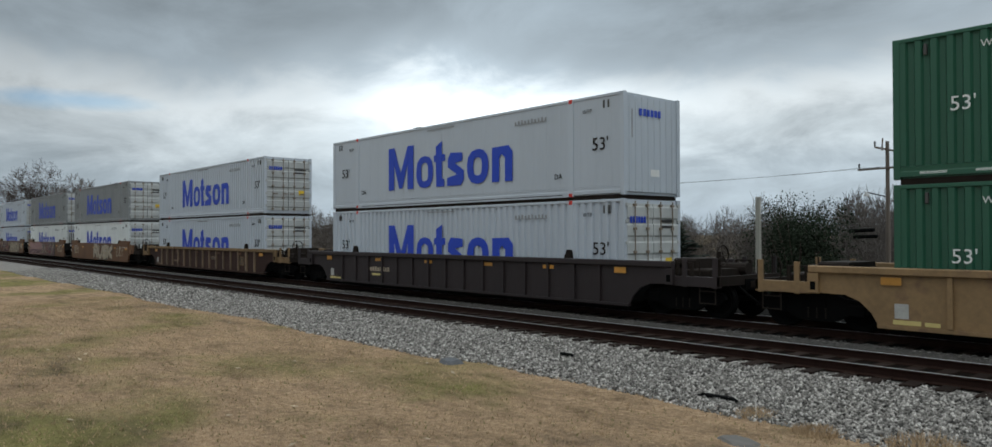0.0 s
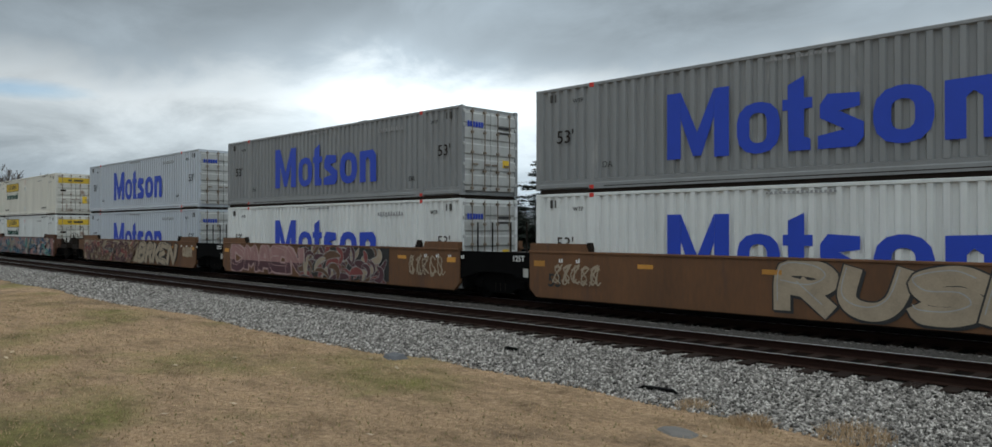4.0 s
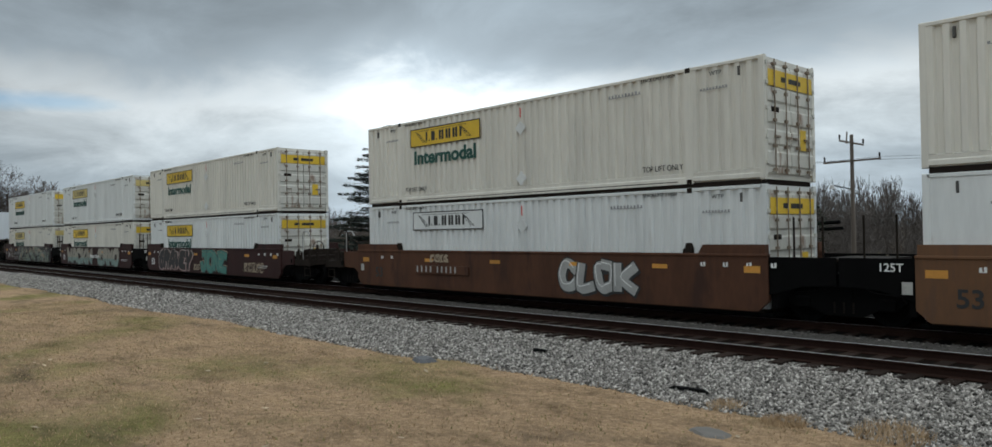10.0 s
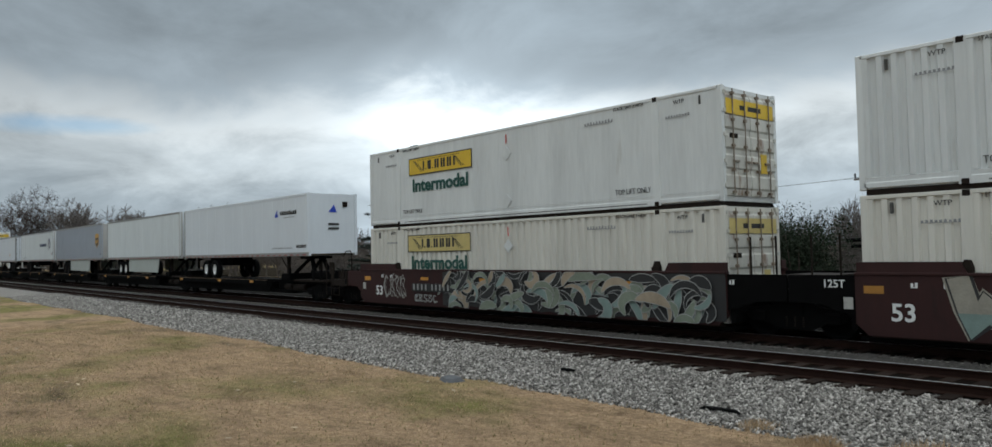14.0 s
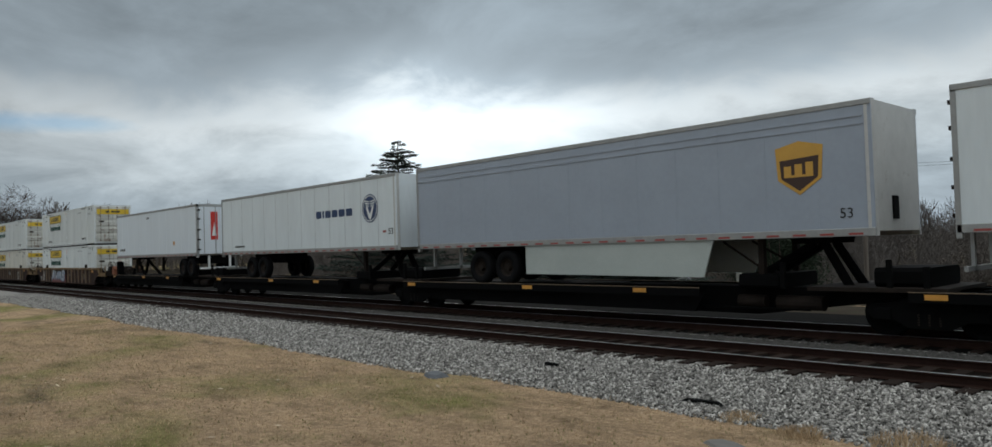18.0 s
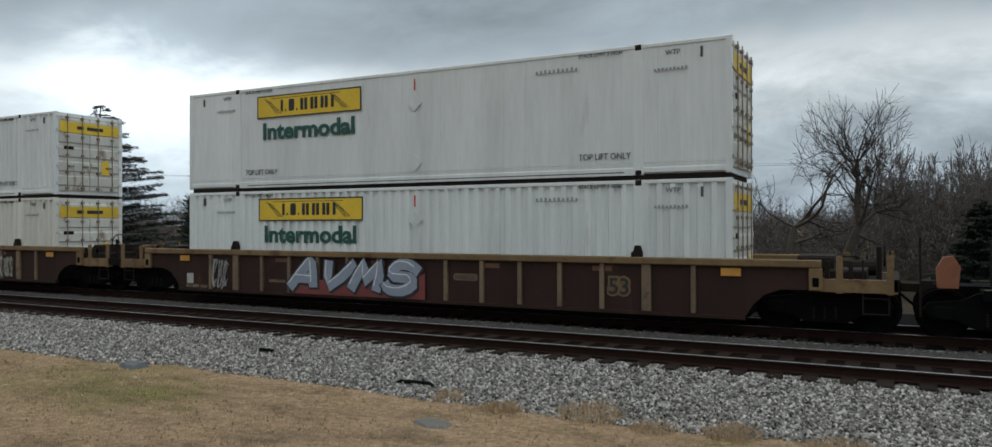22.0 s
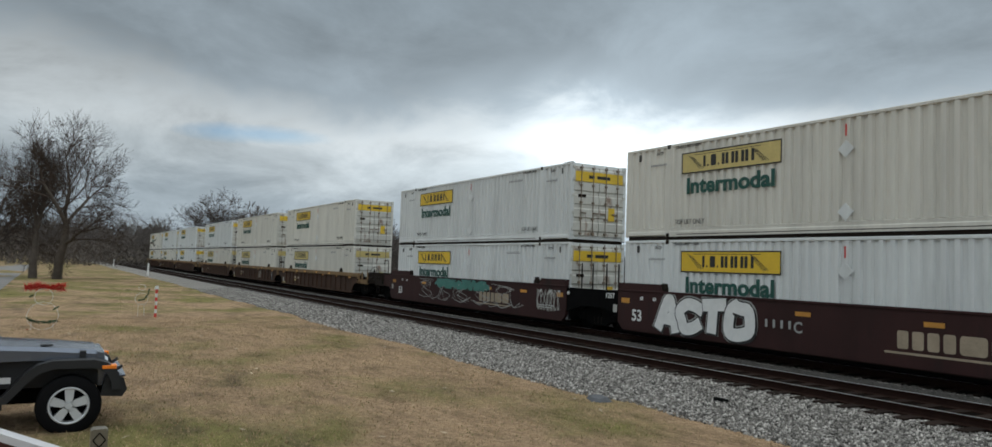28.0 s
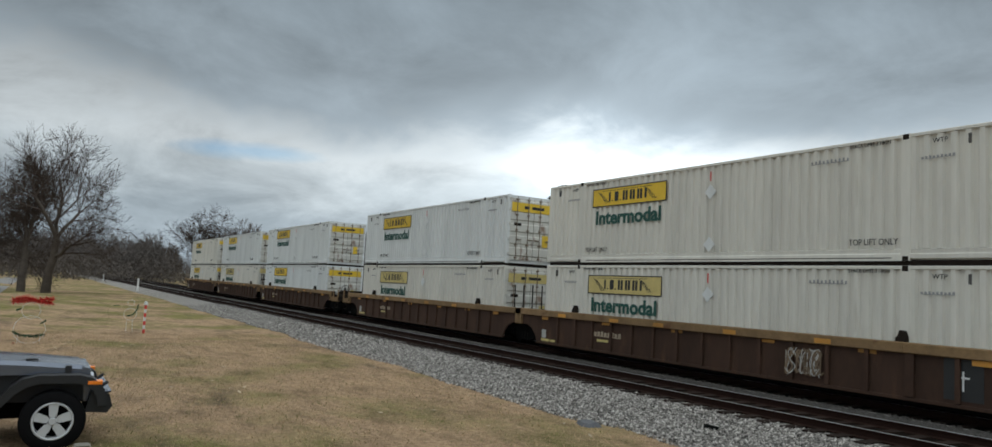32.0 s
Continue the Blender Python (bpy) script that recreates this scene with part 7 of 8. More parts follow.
ring = lambda cy, cz, r, n=12: [(cy + r * math.cos(6.283 * k / n), cz + r * math.sin(6.283 * k / n)) for k in range(n + 1)]
wire_figure(-28.2, -0.15, [ring(0, 0.45, 0.44), ring(0, 1.05, 0.26), [(-0.3, -0.05), (-0.3, 0.3)], [(0.3, -0.05), (0.3, 0.3)]],
            [(REDTINSEL, 0.16, [(-0.52, 1.36), (-0.2, 1.44), (0.1, 1.36), (0.58, 1.42)]), (REDTINSEL, 0.15, [(-0.5, 1.3), (0.0, 1.36), (0.55, 1.28)]), (GREENTINSEL, 0.10, [(-0.42, 0.36), (-0.2, 0.27), (0.15, 0.25), (0.42, 0.31)]),
             (GREENTINSEL, 0.06, [(-0.4, 1.04), (-0.28, 1.1)]), (GREENTINSEL, 0.06, [(0.28, 0.64), (0.42, 0.74)]), (REDTINSEL, 0.05, [(-0.45, -0.02), (-0.38, 0.02)]), (REDTINSEL, 0.05, [(0.3, -0.04), (0.38, 0.0)])], "wire yard ornament with red and green tinsel on the lawn", WHITEWIRE)
wire_figure(-34.5, 2.75, [ring(0, 0.75, 0.3), [(-0.2, 0.5), (-0.25, 0.0)], [(0.2, 0.5), (0.25, 0.0)], [(0.2, 0.95), (0.35, 1.25)]], [(GREENTINSEL, 0.03, [(-0.1, 1.02), (0.1, 1.04)])], "gold wire yard ornament on the lawn", GOLDWIRE)
wire_figure(-34.2, 3.25, [ring(0, 1.15, 0.13), ring(0, 0.7, 0.24), [(-0.1, 0.48), (-0.12, 0.0)], [(0.1, 0.48), (0.12, 0.0)]], [(GREENTINSEL, 0.06, [(-0.12, 0.62), (0.1, 0.68), (0.24, 0.9), (0.26, 1.1)])], "white wire yard ornament with a green garland", WHITEWIRE)
root = thing("striped_post", "slim red and white striped yard post", "decoration", "yard decorations")
root.location = (-33.8, 3.75, GROUND)
for k in range(7):
    part("stripe", Geo().tube((0, 0, k * 0.16 - 0.02), (0, 0, k * 0.16 + 0.14), 0.045, n=10), REDTINSEL if k % 2 == 0 else WHITEWIRE, root)
part("cap", Geo().tube((0, 0, 1.1), (0, 0, 1.24), 0.08, 0.06, n=10), WHITEWIRE, root)

# ---------------------------------------------------------------- porch steps beside the viewer: one newel and a sloping rail
DECKPAINT = mat("white_rail_paint", (0.55, 0.54, 0.55), 0.5, var=0.08, scale=5)
DECKRED = mat("dark_red_stained_timber", (0.10, 0.03, 0.025), 0.7, var=0.2, scale=5, stretch=(0.2, 0.2, 1))
root = thing("porch_newel", "timber porch newel with a square glass-paned cap light", "post")
nx, ny = -4.93, 0.235
part("post", Geo().box(nx - 0.036, nx + 0.036, ny - 0.036, ny + 0.036, GROUND, 1.03, 0.006), PALEPOST, root)
cap = part("cap_light", Geo().box(nx - 0.043, nx + 0.043, ny - 0.043, ny + 0.043, 1.03, 1.15, 0.01), mat("pale_bronze_cap", (0.17, 0.15, 0.11), 0.4, metal=0.4, var=0.1), root)
g = Geo()
for a, b in (((-0.04, 1.09), (0.0, 1.13)), ((0.0, 1.13), (0.04, 1.09)), ((0.04, 1.09), (0.0, 1.05)), ((0.0, 1.05), (-0.04, 1.09))):
    g.tube((nx + 0.045, ny + a[0] * 0.8, a[1]), (nx + 0.045, ny + b[0] * 0.8, b[1]), 0.004, n=4)
part("cap_tracery", g, BLACK, cap)
root = thing("porch_handrail", "white sloping handrail of the porch steps on dark red timber", "handrail")
part("rail", Geo().prism([(-1.8, 1.80), (0.25, 0.93), (0.25, 0.97), (-1.8, 1.845)], -4.96, -4.82, "x"), DECKPAINT, root)
part("rail_board", Geo().prism([(-1.8, 1.66), (0.25, 0.80), (0.25, 0.925), (-1.8, 1.795)], -4.93, -4.87, "x"), DECKRED, root)
for yy in (-1.7, -1.2, -0.7, -0.2):
    part("baluster", Geo().box(-4.92, -4.88, yy - 0.02, yy + 0.02, GROUND, 1.70 - (yy + 1.8) * 0.42), DECKRED, root)

# ---------------------------------------------------------------- the train
JB_V = container("jb", "corr", WHITE, True, "white corrugated 53-foot container with a low yellow sign", -0.22, -0.12)
JB_W = container("jb", "corr", WHITE, True, "white corrugated 53-foot container with a yellow side sign")
JB_C = container("jb", "corr", CREAM, True, "aged cream corrugated container with yellow sign and rusty doors", -0.18, -0.1)
JB_F = container("jb_faded", "corr", CREAM, True, "cream corrugated container with faded yellow sign and rusty doors", -0.25, -0.12)
JB_N = container("jb_faded", "corr", WHITE, True, "white corrugated container with faded sign and rusty cream doors", -0.22, -0.12)
JB_S = container("jb", "smooth", WHITE, True, "white smooth-sided 53-foot container with a yellow side sign", -0.05, -0.05)
JB_P = container("jb", "panel", WHITE, True, "white flat-panelled 53-foot container with a yellow side sign", -0.1, -0.05, False)
MT_L = container("matson", "corr", PALE, True, "pale grey corrugated 53-foot container with large blue word blocks")
MT_F = container("matson", "smooth", PALE, False, "pale grey container with blue word blocks and plain front")
MT_G = container("matson", "corr", GREY, True, "weathered dark grey 53-foot container with large blue word blocks")
MT_W = container("matson", "corr", WHITE, True, "white corrugated 53-foot container with large blue word blocks")
GR = container("green", "corr", GREEN, True, "dark green corrugated 53-foot container with white lettering")
JB_L = container("jb", "smooth", WHITE, True, "white smooth-sided 53-foot container with a low yellow sign", -0.1, -0.25)
JB_O = container("jb_bare", "corr", WHITE, True, "white corrugated container with a bare outlined sign", -0.1, -0.05, False)
PROTO = (JB_L, JB_O, JB_V, JB_W, JB_C, JB_F, JB_N, JB_S, JB_P, MT_L, MT_F, MT_G, MT_W, GR)
USED = set()

PALEPATCH = mat("dirty_white_stencil", (0.40, 0.39, 0.36), 0.7, var=0.25, scale=5)
OCHRE = mat("ochre_car_paint", (0.24, 0.145, 0.05), 0.6, var=0.25, scale=1.0, fine=10, stretch=(1, 1, 0.3))
PINK = mat("dull_pink_spray", (0.30, 0.16, 0.15), 0.6, var=0.25, scale=2)
BLUESPRAY = mat("blue_spray", (0.018, 0.070, 0.13), 0.6, var=0.3, scale=2)
SILVER = mat("silver_spray", (0.33, 0.33, 0.315), 0.5, var=0.25, scale=2)
BEIGE = mat("beige_spray", (0.34, 0.27, 0.19), 0.6, var=0.3, scale=2)
PLUM = mat("plum_spray", (0.07, 0.022, 0.03), 0.6, var=0.3, scale=2)
TEAL = mat("teal_spray", (0.06, 0.20, 0.17), 0.6, var=0.3, scale=2)
PALEGREEN = mat("pale_green_spray", (0.19, 0.22, 0.165), 0.6, var=0.3, scale=2)
LILAC = mat("grey_lilac_spray", (0.26, 0.29, 0.35), 0.6, var=0.25, scale=2)
PALEPINK = mat("pale_pink_spray", (0.40, 0.27, 0.25), 0.6, var=0.25, scale=2)
PALEBLUE = mat("pale_blue_spray", (0.30, 0.38, 0.40), 0.6, var=0.25, scale=2)
PALETEAL = mat("pale_teal_spray", (0.19, 0.26, 0.235), 0.6, var=0.25, scale=2)
RUSTFILL = mat("brown_spray", (0.11, 0.055, 0.028), 0.65, var=0.3, scale=2)
STONE = mat("grey_beige_spray", (0.30, 0.275, 0.225), 0.6, var=0.3, scale=1.5)
REDDISH = mat("dull_red_spray", (0.20, 0.045, 0.04), 0.6, var=0.25, scale=2)

R, S, C, J = "ribbed", "smooth", "coupler", "joint"
LR = "ribbed-sided well car in weathered rust brown with tan sills"
LO = "smooth-sided orange-brown well car with spray-painted shapes"
LM = "smooth-sided dark maroon well car with spray-painted shapes"
# rear end of the box at the start, car kind, paint, sill, rear end, front end, label, upper box, lower box
STACKS = [
    (-6.45, R, GOLDCAR, GOLDCAR, C, C, "ribbed-sided well car in sandy yellow paint", GR, GR),
    (-29.53, R, DARKBROWN, DARKBROWN, C, C, "ribbed-sided well car in very dark brown paint", MT_F, MT_L),
    (-52.46, R, BROWN, TAN, C, C, LR, MT_L, MT_L),
    (-75.30, S, ORANGE, ORANGE, J, C, LO, MT_G, MT_W),
    (-94.50, S, ORANGE, ORANGE, J, J, LO, MT_G, MT_W),
    (-113.67, S, ORANGE, ORANGE, C, J, LO, MT_L, MT_L),
    (-136.91, S, RUSTCAR, RUSTCAR, J, C, LO, JB_C, JB_W),
    (-155.92, S, ORANGE, ORANGE, J, J, LO, JB_C, JB_P),
    (-175.21, S, RUSTCAR, RUSTCAR, C, J, LO, JB_C, JB_O),
    (-198.52, S, MAROON, MAROON, J, C, LM, JB_C, JB_V),
    (-217.66, S, MAROON, MAROON, J, J, LM, JB_N, JB_C),
    (-236.93, S, MAROON, MAROON, C, J, LM, JB_L, JB_F),
    (-347.76, R, BROWN, TAN, C, C, LR, JB_S, JB_W),
    (-370.37, R, BROWN, TAN, C, C, LR, JB_W, JB_C),
    (-393.70, R, BROWN, TAN, C, C, LR, JB_S, JB_W),
    (-416.59, S, MAROON, MAROON, J, C, LM, JB_W, JB_F),
    (-435.32, S, MAROON, MAROON, J, J, LM, JB_F, JB_V),
    (-454.52, S, MAROON, MAROON, C, J, LM, JB_V, JB_V),
    (-477.83, R, WARM, SANDTAN, J, C, LR, JB_C, JB_F),
    (-497.00, R, WARM, SANDTAN, J, J, LR, JB_C, JB_F),
    (-516.07, R, WARM, SANDTAN, C, J, LR, JB_V, JB_F),
    (-539.00, R, WARM, SANDTAN, J, C, LR, JB_W, JB_W),
    (-557.70, R, WARM, SANDTAN, J, J, LR, JB_W, JB_F),
    (-576.60, R, WARM, SANDTAN, C, J, LR, JB_C, JB_C),
]
MOVING = []


def place(ob, u, z, first):
    """Sets a thing of the train in its row at the start."""
    if first not in USED:
        USED.add(first)
        ob = first
        ob.location = (u, TRAIN_Y, z)
    else:
        ob = copy_thing(first, pose(u, TRAIN_Y, z))
    MOVING.append((ob, u, z))
    return ob


# thin scrawls: from, to, foot, top, strokes, letters
SPRAY = {
    3: [(0.8, 2.4, 0.6, 1.2, (("pale scrawl", BEIGE, 0.5),), 5), (13.6, 15.6, 0.5, 1.3, (("pale scrawl", BEIGE, 0.5),), 3)],
    4: [(13.6, 15.4, 0.6, 1.3, (("white scrawl", BEIGE, 0.5),), 5)],
    7: [(10.0, 11.2, 0.8, 1.35, (("dark scrawl", INK, 0.5),), 4)],
    8: [(3.9, 4.9, 1.12, 1.42, (("pale scrawl", BEIGE, 0.5),), 4)],
    9: [(6.9, 7.7, 0.35, 0.7, (("pale scrawl", BEIGE, 0.5),), 3), (12.9, 15.0, 0.4, 0.9, (("pale scrawl", BEIGE, 0.5),), 5)],
    11: [(1.2, 2.7, 0.45, 1.35, (("faint scrawl", PALEPATCH, 0.3),), 4), (3.2, 4.6, 0.35, 0.65, (("white scrawl", SILVER, 0.35),), 5)],
    12: [(1.19, 1.85, 0.3, 1.2, (("white scrawl", SILVER, 0.4),), 3)],
    13: [(9.33, 10.0, 0.72, 1.08, (("white scrawl", SILVER, 0.3),), 4), (1.12, 1.5, 0.6, 1.15, (("faint scrawl", RIBTAN, 0.3),), 2), (13.2, 14.0, 0.3, 1.1, (("faint scrawl", PALEPATCH, 0.25),), 4)],
    14: [(6.0, 6.8, 0.6, 1.05, (("faint scrawl", PALEPATCH, 0.25),), 3), (9.1, 9.8, 0.7, 1.05, (("white scrawl", SILVER, 0.3),), 3)],
    17: [(3.2, 12.6, 0.4, 1.4, (("white scrawl", SILVER, 0.35),), 5), (14.2, 15.8, 0.5, 1.35, (("faint scrawl", PALEPATCH, 0.35),), 7)],
    19: [(11.05, 12.1, 0.4, 1.1, (("dull tan scrawl", RIBTAN, 0.6),), 4), (11.05, 12.1, 0.4, 1.1, (("faint scrawl", PALEPATCH, 0.3),), 3)],
}


def paint_jobs(i, car, y):
    """The large sprayed pieces of the cars that carry them."""
    if i == 3:
        piece(car, "RUSK", 7.2, 12.6, 0.28, 1.46, y, 31, None, INK, BEIGE, None, SILVER, 0.5)
    elif i == 4:
        mural(car, 41, 6.6, 12.5, 0.24, 1.48, y, INK, (PLUM, REDDISH, BEIGE, PLUM, RUSTFILL), SILVER, 62, 1.5)
        piece(car, "DMAEN", 0.8, 6.9, 0.26, 1.47, y, 42, PALEPINK, PALEPINK, PINK, PLUM, PALEPINK, 0.62, 0.0)
    elif i == 5:
        mural(car, 51, -0.3, 8.7, 0.24, 1.47, y, BEIGE, (PLUM, RUSTFILL, PLUM, REDDISH, PLUM), BEIGE, 100, 1.15)
        piece(car, "BRKEN", 8.85, 13.8, 0.26, 1.44, y, 52, INK, INK, BEIGE, None, INK, 0.4, 0.3, 2)
        piece(car, "DUZER", 14.65, 15.75, 0.82, 1.2, y, 53, None, BEIGE, BEIGE, None, None, 0.16, 0.0)
    elif i == 6:
        mural(car, 61, 0.9, 16.2, 0.24, 1.49, y, PINK, (BLUESPRAY, PALEPINK, BLUESPRAY, PINK, BLUESPRAY, BEIGE, TEAL), PALEBLUE, 150, 1.2)
        part("number_patch", Geo().box(11.05, 14.6, y - 0.100, y, 0.66, 0.94), MAROON, car, "dark repainted number patch")
        logo_blocks(car, "number_mark", SILVER, 11.2, 0.71, ((0.06, 0.19, 0.26, 0),) * 4 + ((0.055, 0.19, 0.22, 0),) * 6, y - 0.101, "white stencil mark")
    elif i == 7:
        piece(car, "GRRU", 2.9, 6.3, 0.3, 1.42, y, 71, WHITEINK, INK, RUSTFILL, None, INK, 0.5, 0.1, 2)
        piece(car, "GRRUL", 9.8, 14.4, 0.3, 1.42, y, 72, WHITEINK, INK, RUSTFILL, None, INK, 0.5, 0.1, 2)
    elif i == 8:
        piece(car, "CLOK", 9.85, 12.5, 0.42, 1.3, y, 81, None, INK, SILVER, None, WHITEINK, 0.72, 0.0)
    elif i == 9:
        piece(car, "GRAVEY", 1.95, 6.6, 0.32, 1.40, y, 91, SILVER, PALEPINK, INK, None, None, 0.62, 0.2)
        piece(car, "JONE", 7.9, 10.95, 0.28, 1.44, y, 92, BEIGE, INK, TEAL, None, PALEGREEN, 0.66, 0.05)
    elif i == 10:
        piece(car, "WACKN", 1.75, 8.0, 0.24, 1.47, y, 101, STONE, INK, STONE, PALETEAL, None, 0.56, -0.05, 2)
        piece(car, "ERMO", 9.4, 13.75, 0.24, 1.47, y, 102, STONE, INK, STONE, PALETEAL, None, 0.6, 0.05, 2)
        lettering(car, "Transportation", 0.27, WHITEINK, 7.5, 0.78, y - 0.036, 0.003, 0.95)
    elif i == 11:
        mural(car, 111, 4.9, 16.1, 0.24, 1.49, y, INK, (PALEGREEN, INK, PALETEAL, PALEGREEN, INK, BEIGE), SILVER, 120, 1.3)
    elif i == 12:
        part("spray_field", Geo().prism([(4.2, 0.28), (8.6, 0.28), (8.6, 0.95), (8.1, 0.66), (7.4, 0.74), (6.6, 0.62), (5.6, 0.72), (4.7, 0.6)], y - 0.002, y, "y"), REDDISH, car, "dull red sprayed ground")
        piece(car, "AVMS", 4.25, 8.45, 0.36, 1.27, y, 121, None, INK, LILAC, None, WHITEINK, 0.62, 0.3, 2)
    elif i == 15:
        piece(car, "OZERS", 3.4, 8.4, 0.35, 1.42, y, 151, None, INK, SILVER, None, None, 0.42, 0.1)
    elif i == 16:
        lettering(car, "C", 0.28, SILVER, 6.85, 0.72, y - 0.004, 0.008)
        piece(car, "ACTO", 1.84, 5.55, 0.30, 1.42, y, 161, SILVER, INK, WHITEINK, None, None, 0.72, 0.05)
    elif i == 17:
        mural(car, 171, 5.2, 10.7, 1.02, 1.49, y, None, (TEAL,), TEAL, 46, 0.9)


for i, (u, kind, paint, sill, le, ri, label, up, low) in enumerate(STACKS):
    car = well_car(kind, paint, sill, le, ri, label, i)
    car.location = (u, TRAIN_Y, 0)
    MOVING.append((car, u, 0.0))
    y = -1.478 if kind == S else -1.505
    paint_jobs(i, car, y)
    for q in SPRAY.get(i, ()):
        spray(car, i * 31 + int(q[0] * 10), *q[:5], y - 0.012, *q[5:])
    if kind == R:
        if sill is TAN:
            lettering(car, "53", 0.36, INK, 13.37, 0.62, -1.446, 0.01)
        if sill is SANDTAN:
            for x in (1.2, 4.1, 6.2, 9.0, 11.9):
                part("sill_patch", Geo().box(x, x + 0.45, -1.541, -1.535, 1.24, 1.36), ORANGEINK, car, "orange worn patch on the sill")
        if i == 19:
            part("dark_panel", Geo().box(14.95, 15.75, -1.437, -1.43, 0.35, 1.2), INK, car, "black repainted panel")
            part("cross_mark", Geo().box(15.33, 15.37, -1.442, -1.437, 0.55, 0.95), WHITEINK, car)
            part("cross_mark", Geo().box(15.22, 15.329, -1.442, -1.437, 0.8, 0.84), WHITEINK, car)
            part("cross_mark", Geo().box(15.371, 15.48, -1.442, -1.437, 0.8, 0.84), WHITEINK, car)
        part("stencil_patch", Geo().box(0.05, 0.32, -1.437, -1.43, 0.42, 0.72), PALEPATCH, car)
        part("stencil_patch", Geo().box(0.02, 0.55, -1.437, -1.43, 0.30, 0.39), RIBTAN if sill is TAN else FADED, car)
        part("stencil_patch", Geo().box(0.62, 0.9, -1.437, -1.43, 0.30, 0.38), RIBTAN if sill is TAN else FADED, car)
        part("stencil_patch", Geo().box(3.35, 3.95, -1.437, -1.43, 0.55, 0.63), RIBTAN if sill is TAN else FADED, car)
        if sill is TAN:
            lettering(car, "53", 0.36, TAN, 13.37, 0.62, -1.437, 0.055)
            part("stencil_patch", Geo().prism(rounded(9.38, 0.79, 0.68, 0.17, 0.07), -1.437, -1.43, "y"), RIBTAN, car)
            lettering(car, "NWG30", 0.11, INK, 9.43, 0.82, -1.442, 0.0, 1.1)
        if sill is not TAN:
            bars(car, "number_mark", BEIGE, 3.2, 0.72, 8, 0.13, 0.18, 0.05, -1.434)
    else:
        lettering(car, "53", 0.36, WHITEINK if paint is MAROON else INK, 0.6, 0.55, -1.475, 0.01)
        if le == J:
            lettering(car, "125T", 0.17, WHITEINK, -0.82, 1.20, -1.436, 0.003)
        if i in (5, 8, 11, 16):
            nx = {5: 3.0, 8: 3.2, 11: 3.2, 16: 6.0}[i]
            if i != 16:
                part("number_patch", Geo().box(nx - 0.1, nx + 2.7, y - 0.046, -1.472, 0.74, 1.02), paint if i == 8 else INK, car, "repainted number patch")
            logo_blocks(car, "number_mark", SILVER, nx, 0.79, ((0.075, 0.21, 0.17, 0),) * 3 + ((0.075, 0.21, 0.30, 0),) + ((0.07, 0.21, 0.16, 0),) * (5 if i != 16 else 0), y - 0.047, "white stencil mark")
        for x in (14.4, 15.0, 15.6, 16.2, 1.6, 1.0):
            bars(car, "stencil", WHITEINK, x, 1.22, 2, 0.05, 0.12, 0.03, -1.473)
        part("notice", Geo().box(-0.35, -0.15, -1.475, -1.47, 0.75, 1.0), PALEPATCH, car)
        if i == 7:
            part("repaint_panel", Geo().box(6.3, 9.72, -1.474, -1.47, 0.26, 1.42), OCHRE, car, "paler ochre repainted panel")
            logo_blocks(car, "panel_mark", RUSTFILL, 7.2, 0.72, ((0.5, 0.4, 0.12, 0), (0.5, 0.4, 0.12, 0), (0.6, 0.4, 0.1, 1)), -1.475, "brown word block")
        if paint is MAROON:
            bars(car, "notice_mark", WHITEINK, 14.2, 0.72, 6, 0.16, 0.03, 0.03, -1.473)
            bars(car, "notice_mark", WHITEINK, 14.2, 0.64, 6, 0.14, 0.03, 0.04, -1.473)
        if i in (15, 16, 17):
            logo_blocks(car, "side_word", BEIGE, 9.6, 0.62, ((0.6, 0.40, 0.08, 1), (0.6, 0.40, 0.08, 1), (0.55, 0.40, 0.08, 0), (0.5, 0.40, 0.1, 0)), -1.474, "pale word blocks")
            part("side_stripe", Geo().box(9.3, 12.2, -1.476, -1.472, 0.50, 0.55), BEIGE, car)
    place(None, u, 0.262, low)
    place(None, u, 3.235, up)

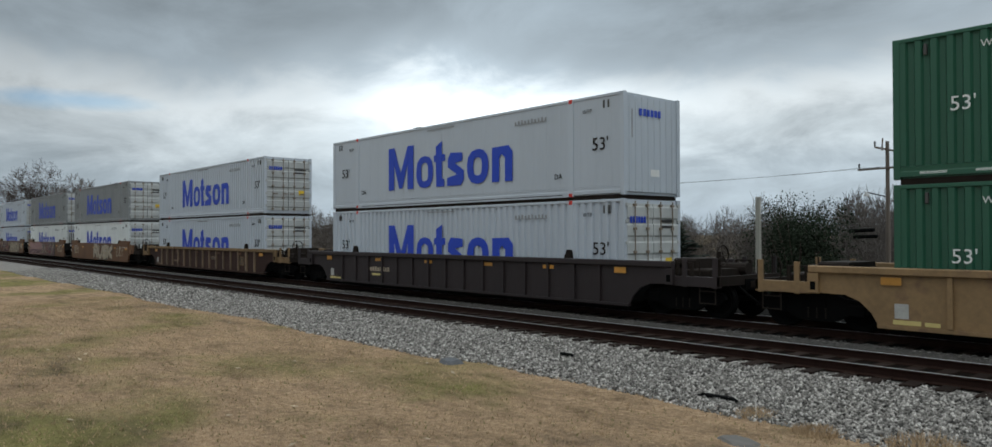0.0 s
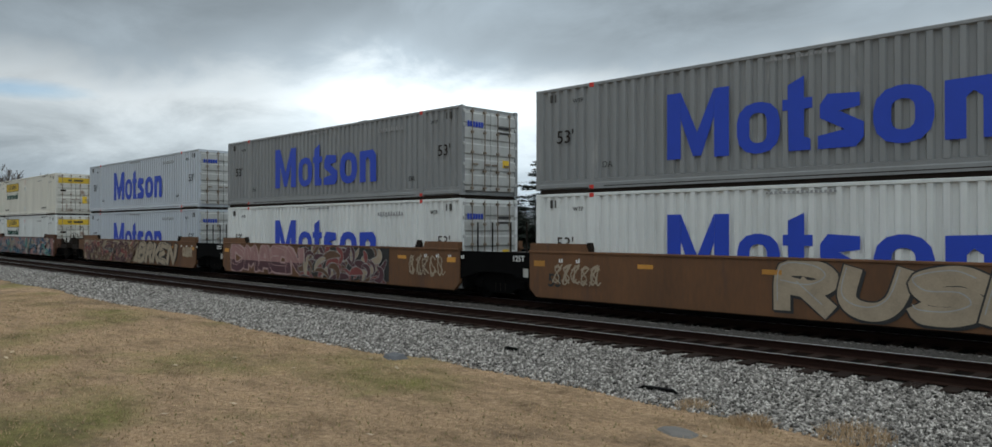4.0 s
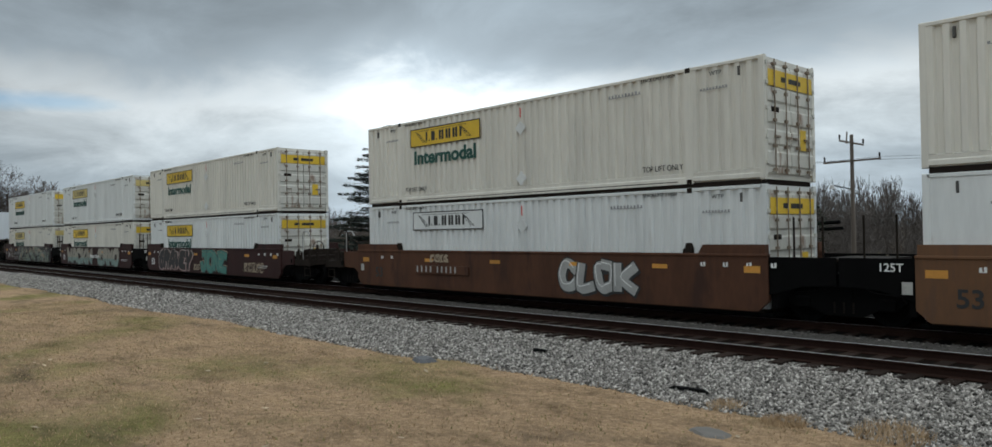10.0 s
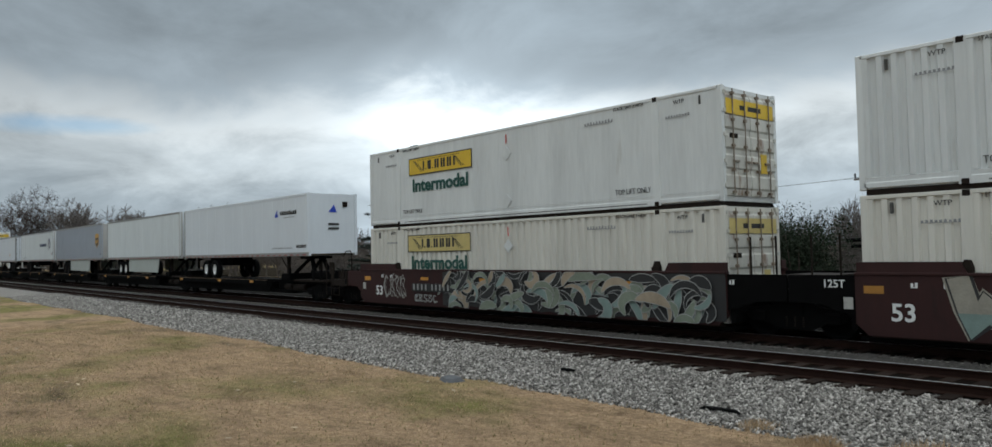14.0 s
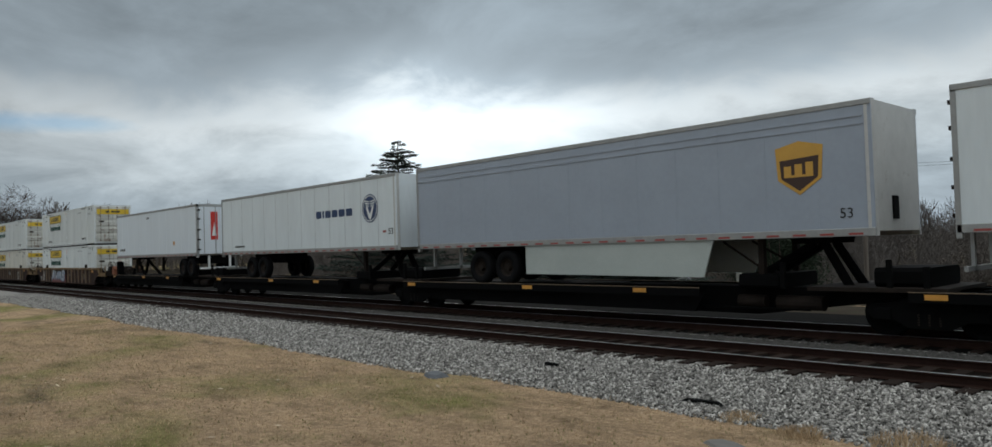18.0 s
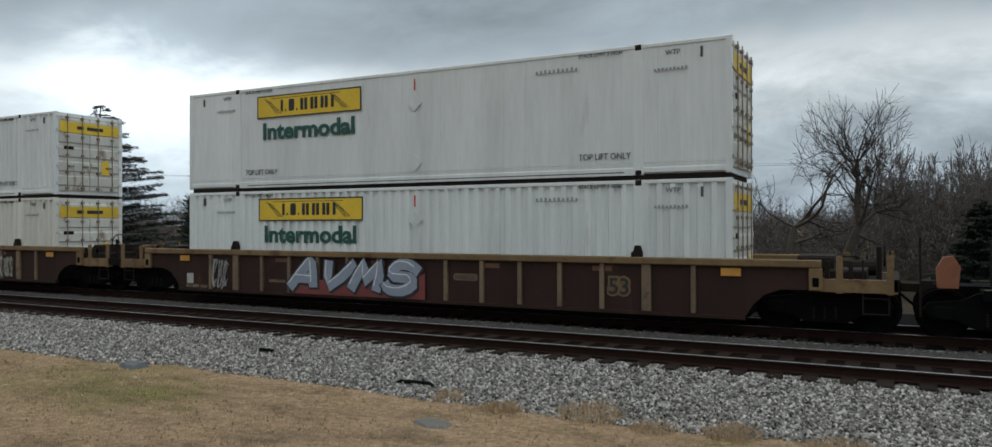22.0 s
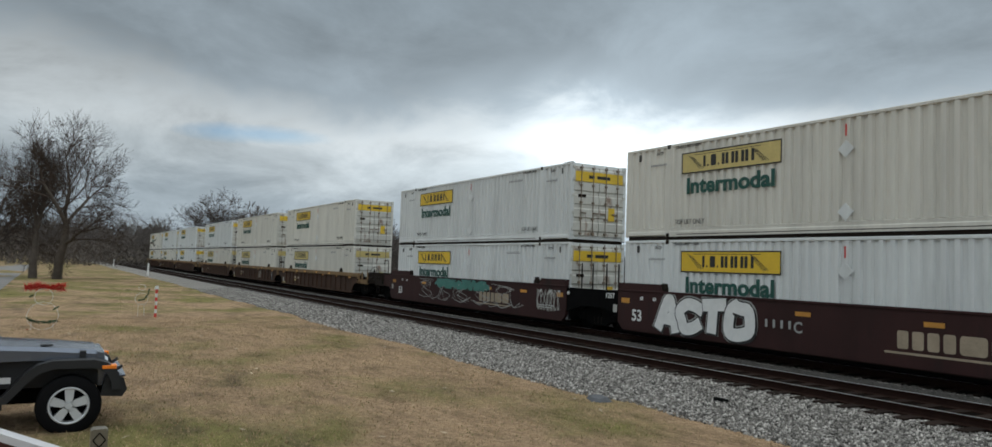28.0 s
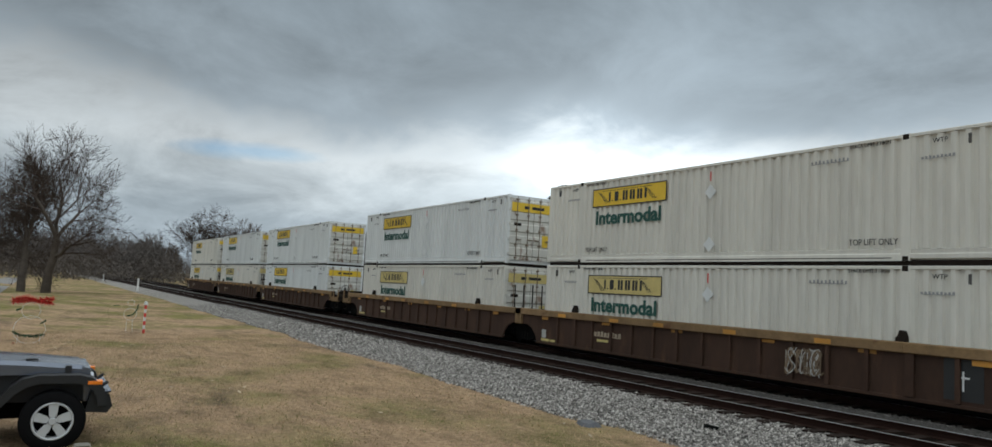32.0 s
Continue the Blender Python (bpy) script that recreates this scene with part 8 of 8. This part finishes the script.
TWHITE = mat("white_trailer_paint", (0.67, 0.71, 0.745), 0.4, var=0.06, scale=0.8, fine=8, stretch=(1, 1, 0.2))
TGREY = mat("grey_trailer_paint", (0.31, 0.345, 0.40), 0.4, var=0.08, scale=0.8, fine=8)
TLIGHT = mat("worn_white_trailer_paint", (0.65, 0.69, 0.70), 0.5, var=0.1, scale=0.8, fine=8, stretch=(1, 1, 0.2), second=(0.42, 0.42, 0.40), spread=0.66)
TRAILERS = [
    (-257.94, 15.70, TWHITE, "white road trailer with a blue peaks mark", False, False, "milestone"),
    (-274.68, 15.95, TLIGHT, "plain white road trailer with white side skirts", True, False, "plain"),
    (-291.89, 15.75, TGREY, "grey road trailer with a gold and brown shield", True, False, "ups"),
    (-308.83, 15.65, TLIGHT, "white road trailer with a round navy mark", False, False, "vitran"),
    (-326.42, 14.2, TWHITE, "white road trailer riding doors first with a red panel", False, True, "usaz"),
]
for i, (u, length, paint, label, skirt, flip, livery) in enumerate(TRAILERS):
    tr = semi_trailer(length, paint, label, skirt, flip, livery)
    sc = spine_car(C if i == 4 else J, C if i == 0 else J, "low black spine car with orange reflectors", 1.3 if flip else 14.0)
    for ob in (tr, sc):
        ob.location = (u, TRAIN_Y, 0)
        MOVING.append((ob, u, 0.0))

for ob in PROTO:
    if ob not in USED:
        for o in list(ob.children_recursive) + [ob]:
            bpy.data.objects.remove(o)

# speed of the train in metres a second, every four seconds
SPEED = (15.22, 15.062, 15.054, 14.963, 14.803, 14.734, 14.593, 14.327, 14.152)


# small surges of the train, in metres, at whole seconds
SURGE = {0: -0.03, 2: 0.23, 5: -0.10, 6: 0.23, 8: -0.07, 9: -0.14, 10: -0.19, 11: 0.37, 12: 0.04, 13: -0.18, 14: -0.10, 15: -0.05, 18: -0.14, 19: -0.07, 20: 0.31, 21: -0.19,
         22: 0.02, 23: 0.15, 24: -0.35, 25: 0.28, 28: -0.58, 29: 0.06, 30: 0.20, 31: -0.09}


def run(t):
    """How far the train has gone after t seconds."""
    s = SURGE.get(t, 0.0)
    for k in range(8):
        e = min(max(t - 4 * k, 0.0), 4.0)
        s += SPEED[k] * e + (SPEED[k + 1] - SPEED[k]) * e * e / 8
    return s


def motions():
    for ob, u, z in MOVING:
        walk(ob, [(t, pose(u + run(t), TRAIN_Y, z)) for t in range(0, 33)])


motions()
